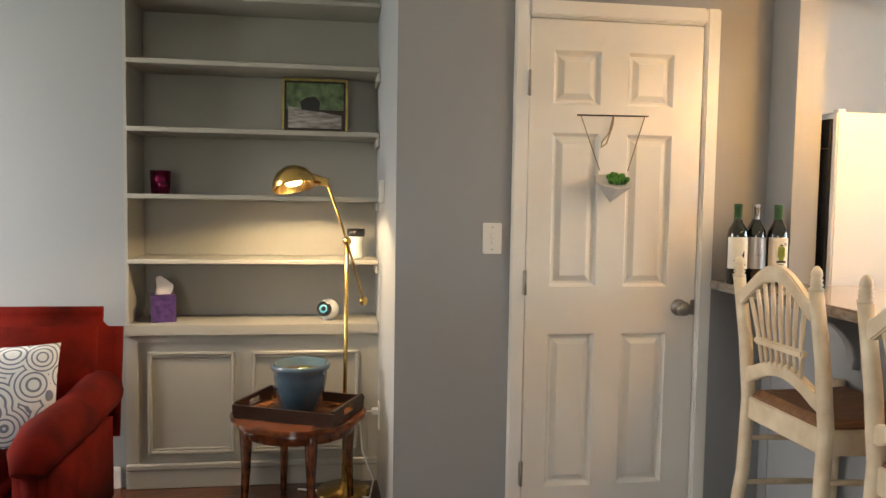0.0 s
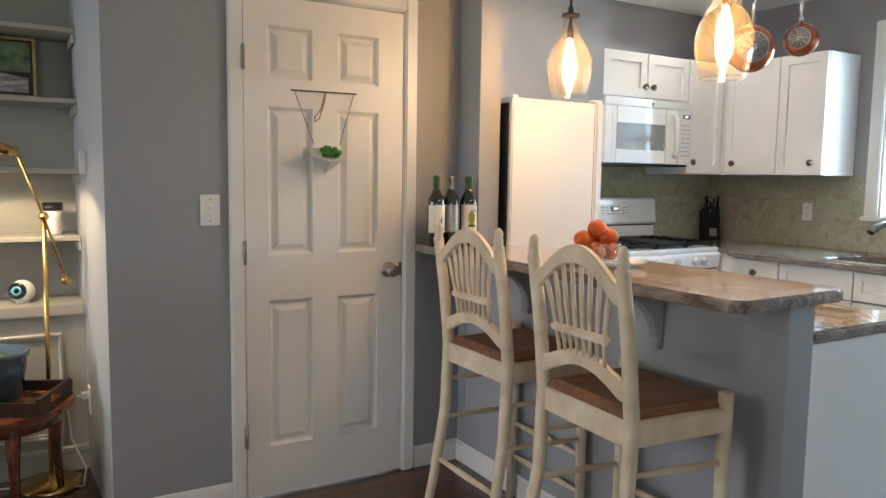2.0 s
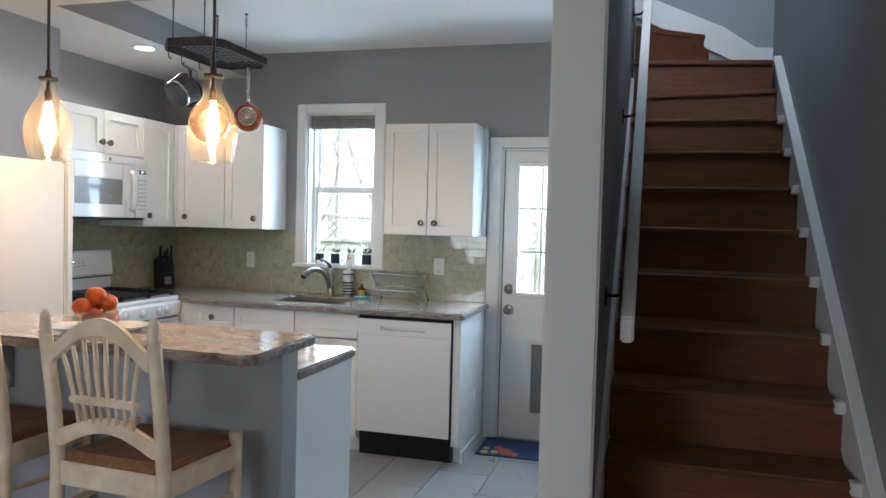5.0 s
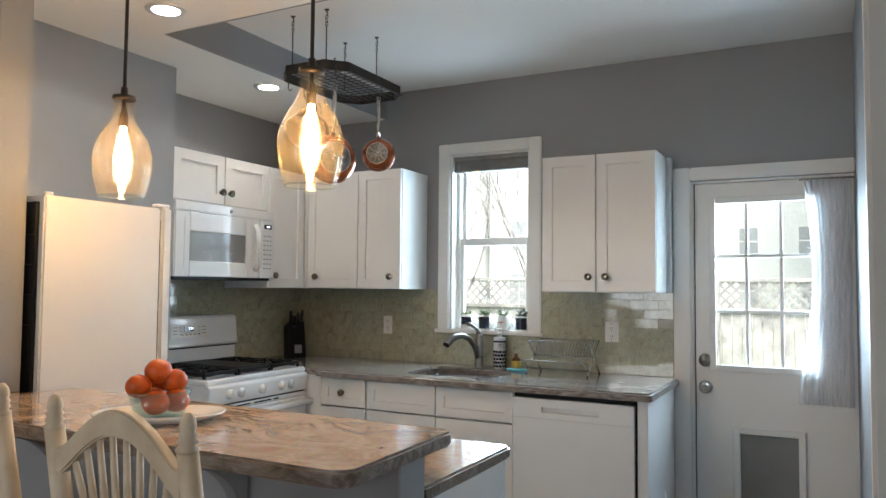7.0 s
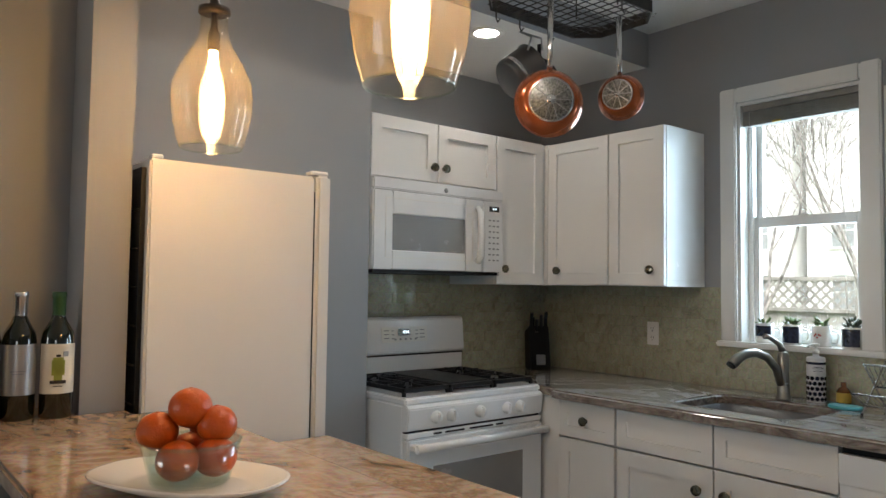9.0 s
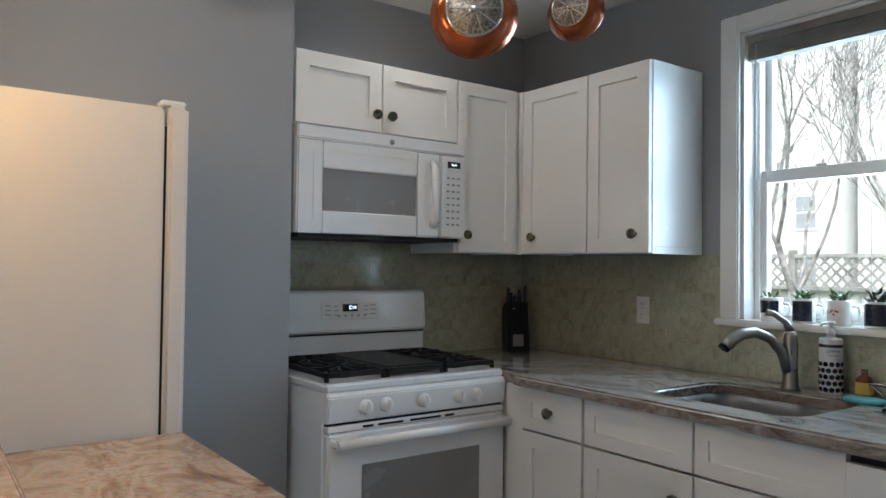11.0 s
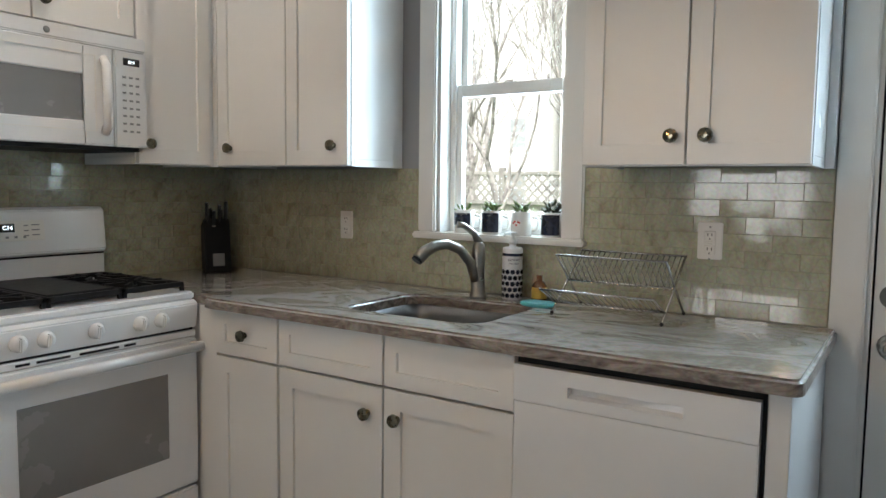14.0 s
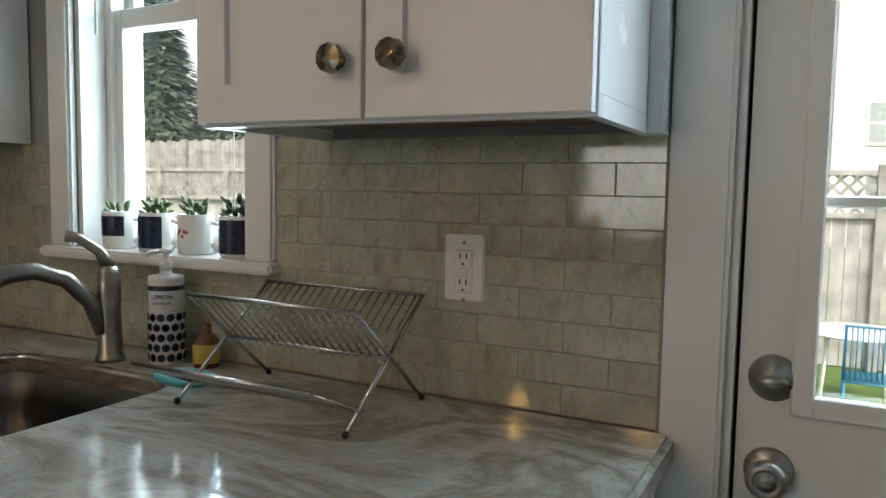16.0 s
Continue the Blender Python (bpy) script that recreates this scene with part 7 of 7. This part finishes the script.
# ---- garden ----
solid("patio", box(4.82, 9.6, -2.2, 1.9, -0.598, -0.56), M_PAVER, "pale concrete patio outside the back door", "patio", kind="structure")
FXX = 12.5
fence = thing("garden_fence", (FXX, 2.0, -0.6), "weathered wooden garden fence with lattice top", "fence")
for k in range(15):
    y = -6.0 + 1.8 * k * 0.85
    part("post", box(FXX - 0.05, FXX + 0.05, y - 0.05, y + 0.05, -0.6, 1.62, 0.01), M_FENCE, fence)
part("rail", box(FXX - 0.04, FXX + 0.04, -6, 15.5, 1.50, 1.56, 0.005), M_FENCE, fence)
part("rail", box(FXX - 0.04, FXX + 0.04, -6, 15.5, 1.04, 1.10, 0.005), M_FENCE, fence)
brd = []
for k in range(150):
    y = -6 + 0.143 * k
    brd.append(box(FXX + 0.02 + 0.004 * (k % 2), FXX + 0.04, y, y + 0.135, -0.58, 1.05 + 0.01 * math.sin(k)))
tagged(part("boards", join(*brd), M_FENCE, fence), kind="stuff")
lat = []
for k in range(-4, 140):
    y = -6 + 0.155 * k
    for s in (-1, 1):
        c = Matrix.Translation((FXX + 0.006 * s, y, 1.30)) @ Matrix.Rotation(radians(45 * s), 4, 'X')
        lat.append(moved(box(-0.004, 0.004, -0.018, 0.018, -0.29, 0.29), c))
tagged(part("lattice", join(*lat), M_FENCE, fence), kind="stuff")


back = thing("board_fence", (17.0, 14.0, -0.6), "tall weathered board fence behind the lattice fence", "fence")
for k in range(5):
    part("post", box(16.9, 17.0, 10.9 + 2.0 * k, 11.02 + 2.0 * k, -0.6, 2.42, 0.01), M_FENCE, back)
brd = [box(17.0 + 0.006 * (k % 2), 17.03, 10.8 + 0.152 * k, 10.942 + 0.152 * k, -0.58, 2.38 + 0.03 * math.sin(k * 2.3)) for k in range(60)]
tagged(part("boards", join(*brd), M_FENCE, back), kind="stuff")


def tree(name, base, seed, h, label, lean=(0, 0), top=4, r0=0.11):
    rnd = random.Random(seed)
    t = thing(name, base, label, "tree")
    trunk, twigs = [], []

    def grow(p, d, length, r, depth):
        pts, rs = [p.copy()], [r]
        q = p.copy()
        n = 4
        for i in range(n):
            d2 = (d + Vector((rnd.uniform(-0.22, 0.22), rnd.uniform(-0.22, 0.22), rnd.uniform(-0.05, 0.18)))).normalized()
            q = q + d2 * (length / n)
            pts.append(q.copy())
            rs.append(max(0.004, r * (1 - 0.45 * (i + 1) / n)))
            d = d2
        (trunk if depth < 2 else twigs).append(tube(pts, rs, 7 if depth < 2 else 4, caps=False))
        if depth >= top:
            return
        for k in range(3 if depth else 4):
            at = pts[rnd.randint(2, n)]
            dd = (d + Vector((rnd.uniform(-1, 1), rnd.uniform(-1, 1), rnd.uniform(-0.1, 0.7)))).normalized()
            grow(at, dd, length * rnd.uniform(0.55, 0.8), max(0.0045, rs[-1] * rnd.uniform(0.6, 0.85)), depth + 1)
    grow(Vector(base), Vector((lean[0], lean[1], 1)).normalized(), h, r0, 0)
    part("trunk", join(*trunk), M_BARK, t)
    tagged(part("twigs", join(*twigs), M_BARK, t), kind="stuff")
    return t


tree("bare_tree", (9.3, 4.75, -0.6), 3, 2.3, "bare grey winter tree with spreading branches", (0.0, -0.35), top=5, r0=0.055)
tree("bare_tree", (10.6, 3.2, -0.6), 8, 2.6, "bare grey winter tree near the fence", (0.1, 0.45), top=5, r0=0.05)
tree("bare_tree", (11.3, 6.4, -0.6), 21, 2.4, "bare grey winter tree beside the lattice fence", (0.0, -0.2), r0=0.06)
tree("bare_tree", (15.5, 8.5, -0.6), 12, 3.4, "tall bare winter tree behind the fence", (0, 0.1), r0=0.2)


def evergreen(base, h, seed, spread=0.22, size=1.0):
    rnd = random.Random(seed)
    t = thing("evergreen_tree", base, "dark green evergreen tree behind the fence", "tree")
    part("trunk", tube([base, (base[0], base[1], base[2] + h)], [0.16, 0.02], 8), M_BARK, t)
    verts, faces = [], []
    for k in range(int(2600 * size)):
        u = rnd.random() ** 0.7
        z = h * (1 - u) * 0.92 + 0.5
        rr = (spread * h) * u * (0.35 + 0.65 * rnd.random())
        a = rnd.random() * 6.283
        c = Vector((rr * math.cos(a), rr * math.sin(a), z - 0.25 * rr))
        d1 = Vector((math.cos(a), math.sin(a), -0.35)) * rnd.uniform(0.12, 0.26) * size
        d2 = Vector((-math.sin(a), math.cos(a), rnd.uniform(-0.3, 0.3))) * rnd.uniform(0.03, 0.07) * size
        i = len(verts)
        verts += [c - d2, c + d2, c + d1]
        faces.append((i, i + 1, i + 2))
    me = bpy.data.meshes.new("crown")
    me.from_pydata(verts, [], faces)
    me.materials.append(M_EVERGREEN)
    ob = new("crown", me)
    ob.parent = t
    tagged(ob, kind="stuff")


evergreen((16.0, 5.2, -0.6), 5.2, 4)
evergreen((17.5, -3.5, -0.6), 4.2, 6)
for _b, _h, _s in (((19.6, 18.9, -0.6), 8.5, 31), ((20.8, 20.6, -0.6), 9.5, 32), ((21.5, 23.0, -0.6), 9.0, 33), ((21.0, 16.6, -0.6), 7.0, 34)):
    evergreen(_b, _h, _s, 0.34, 2.0)


def house(x, y0, y1, label):
    h = thing("neighbour_house", (x, (y0 + y1) / 2, -0.6), label, "house")
    part("wall", box(x, x + 7, y0, y1, -0.6, 14.2), M_SIDING, h)
    for k in range(73):
        part("clapboard", box(x - 0.02, x, y0, y1, -0.5 + 0.2 * k, -0.31 + 0.2 * k), M_SIDING, h)
    part("roof", prism([(y0 - 0.3, 14.15), (y1 + 0.3, 14.15), ((y0 + y1) / 2, 17.2)], "x", x - 0.5, x + 7.4), M_ROOF, h)
    for k in range(3):
        for z in (0.6, 3.2):
            y = y0 + (y1 - y0) * (k + 0.5) / 3
            wi = part("window", join(box(x - 0.08, x - 0.02, y - 0.55, y - 0.45, z - 0.1, z + 1.5), box(x - 0.08, x - 0.02, y + 0.45, y + 0.55, z - 0.1, z + 1.5), box(x - 0.08, x - 0.02, y - 0.45, y + 0.45, z + 1.4, z + 1.5), box(x - 0.08, x - 0.02, y - 0.45, y + 0.45, z - 0.1, z), box(x - 0.06, x - 0.02, y - 0.45, y + 0.45, z + 0.67, z + 0.73)), M_TRIM, h)
            part("pane", box(x - 0.05, x - 0.03, y - 0.45, y + 0.45, z, z + 1.4), M_SKYGLASS, wi)


house(34.0, 15.6, 25.0, "white clapboard house further along the street")
house(34.0, 6.0, 15.0, "white clapboard neighbouring house behind bare trees")
house(34.0, -9.0, 0.5, "white clapboard house beyond the garden fence")
house(42.0, -0.5, 8.0, "white clapboard house set back from the street")

TX, TY = 10.7, 0.35
pt = thing("patio_table", (TX, TY, -0.6), "round white metal patio table", "table")
part("tabletop", lathe([(0, 0.70), (0.44, 0.70), (0.45, 0.712), (0.44, 0.724), (0, 0.724)], 32, (TX, TY, -0.6)), M_WHITEPLASTIC, pt)
for a in (45, 135, 225, 315):
    part("leg", tube([(TX + 0.30 * math.cos(radians(a)), TY + 0.30 * math.sin(radians(a)), 0.105), (TX + 0.38 * math.cos(radians(a)), TY + 0.38 * math.sin(radians(a)), -0.6)], 0.014, 8), M_WHITEPLASTIC, pt)
CX, CY = 9.85, 0.02
pc = thing("patio_chair", (CX, CY, -0.6), "blue metal mesh patio chair", "chair")
part("seat", join(*[tube([(CX, CY + 0.036 * k, -0.15), (CX + 0.42, CY + 0.036 * k, -0.15)], 0.006, 5) for k in range(13)], *[tube([(CX + 0.06 * k, CY - 0.01, -0.15), (CX + 0.06 * k, CY + 0.44, -0.15)], 0.006, 5) for k in range(8)]), M_PATIOBLUE, pc)
part("backrest", join(*[tube([(CX, CY + 0.036 * k, -0.13), (CX - 0.08, CY + 0.036 * k, 0.30)], 0.006, 5) for k in range(13)], tube([(CX, CY - 0.01, -0.13), (CX - 0.08, CY - 0.01, 0.30), (CX - 0.08, CY + 0.44, 0.30), (CX, CY + 0.44, -0.13)], 0.012, 6)), M_PATIOBLUE, pc)
for dx, dy in ((0.01, 0.0), (0.41, 0.0), (0.01, 0.43), (0.41, 0.43)):
    part("leg", tube([(CX + dx, CY + dy, -0.15), (CX + dx, CY + dy, -0.6)], 0.011, 6), M_PATIOBLUE, pc)

# ---- backsplash ----
bs = structure("backsplash", join(box(XW - 0.0104, XW, 0.87, 1.612, CT, 1.372), box(XW - 0.0104, XW, 1.612, 2.288, CT, 1.108), box(XW - 0.0104, XW, 2.288, YS, CT, 1.372), box(3.185, 4.610, YS - 0.0104, YS, CT - 0.02, 1.43)), M_GROUT_L, "pale green marble subway tile backsplash", "backsplash")
TW, TR, GAP = 0.1524, 0.0508, 0.0009


def tile_mesh(name, w, h, axis):
    bm = box(-0.006 if axis == "x" else -w / 2, 0.0 if axis == "x" else w / 2, -w / 2 if axis == "x" else -0.006, w / 2 if axis == "x" else 0.0, -h / 2, h / 2, 0.0009)
    me = bpy.data.meshes.new(name)
    bm.to_mesh(me)
    bm.free()
    me.materials.append(M_TILE)
    return me


tiles = {}
rnd_t = random.Random(2)


def lay(axis, u0, u1, v0, v1):
    if u1 - u0 < 0.008 or v1 - v0 < 0.008:
        return
    w, h = round(u1 - u0 - GAP, 3), round(v1 - v0 - GAP, 3)
    key = (axis, w, h)
    if key not in tiles:
        tiles[key] = tile_mesh("tile", w, h, axis)
    ob = new("tile", tiles[key])
    u, v = (u0 + u1) / 2, (v0 + v1) / 2
    ob.parent = bs
    ob.rotation_euler = (0, radians(rnd_t.uniform(-0.8, 0.8)), radians(rnd_t.uniform(-0.35, 0.35))) if axis == 'x' else (radians(rnd_t.uniform(-0.8, 0.8)), 0, radians(rnd_t.uniform(-0.35, 0.35)))
    ob.location = (XW - 0.0055 - 0.0006 * ((len(bpy.data.objects) * 7) % 3) / 3, u, v) if axis == "x" else (u, YS - 0.0055, v)


for r in range(11):
    v0 = CT + 0.001 + TR * r
    off = 0.5 * TW if r % 2 else 0.0
    for k in range(-1, 18):
        a, b = 0.872 + off + TW * k, 0.872 + off + TW * (k + 1)
        a, b = max(a, 0.872), min(b, YS - 0.012)
        if b <= a:
            continue
        v1 = min(v0 + TR, 1.370)
        if v1 <= 1.110 or b <= 1.600 or a >= 2.300:
            lay("x", a, b, v0, v1)
        else:
            if v0 < 1.10:
                lay("x", max(a, 1.600), min(b, 2.300), v0, min(v1, 1.106))
            if a < 1.600:
                lay("x", a, 1.610, v0, v1)
            if b > 2.300:
                lay("x", 2.290, b, v0, v1)
    for k in range(-1, 10):
        a, b = max(3.187 + off + TW * k, 3.187), min(3.187 + off + TW * (k + 1), 4.610)
        if b > a:
            lay("y", a, b, v0, min(v0 + TR, 1.428))

# ---- floors ----
kf = structure("floor_kitchen", box(2.09, 4.82, -0.06, 3.45, -0.05, 0.0), M_GROUT, "grey porcelain tiles on the kitchen floor", "floor")


def piece(name, w, d, h, material, bev):
    bm = box(-w / 2, w / 2, -d / 2, d / 2, 0, h, bev)
    me = bpy.data.meshes.new(name)
    bm.to_mesh(me)
    bm.free()
    me.materials.append(material)
    return me


ftile = {}
for r in range(12):
    y0, y1 = -0.26 + 0.305 * r, -0.26 + 0.305 * (r + 1)
    off = 0.305 * ((r + 1) % 2)
    for k in range(-1, 5):
        x0, x1 = max(2.105, 2.02 + off + 0.61 * k), min(4.615, 2.02 + off + 0.61 * (k + 1))
        y0 = max(y0, -0.055)
        if x1 - x0 < 0.02 or y0 > 3.4:
            continue
        key = (round(x1 - x0, 3), round(y1 - y0, 3))
        if key not in ftile:
            ftile[key] = piece("tile", key[0] - 0.005, key[1] - 0.005, 0.009, M_TILEFLOOR, 0.0015)
        ob = new("tile", ftile[key])
        ob.parent = kf
        ob.location = ((x0 + x1) / 2, (y0 + y1) / 2, 0.0)
fl2 = structure("floor", box(-2.85, 2.09, -3.5, 3.75, -0.05, -0.002), M_TRAY, "dark reddish brown hardwood floorboards", "floor")
PW = 0.083
pm = {}
rest = []
rnd = random.Random(11)
for r in range(87):
    y0 = -3.45 + PW * r
    x = -2.80 - rnd.random()
    while x < 2.09:
        ln = rnd.choice((0.9, 1.2, 1.5))
        a, b = max(x, -2.80), min(x + ln, 2.088)
        x += ln
        if b - a < 0.05 or y0 > 3.70:
            continue
        if y0 > 0.9:
            key = round(b - a, 2)
            if key not in pm:
                pm[key] = piece("floorboard", key - 0.001, PW - 0.001, 0.004, M_FLOORWOOD, 0.0008)
            ob = new("floorboard", pm[key])
            ob.parent = fl2
            ob.location = ((a + b) / 2, y0 + PW / 2, -0.004)
        else:
            rest.append(box(a, b - 0.001, y0, y0 + PW - 0.001, -0.004, 0.0))
ob = mesh_object("floorboards", join(*rest), M_FLOORWOOD)
ob.parent = fl2
tagged(ob, kind="stuff")
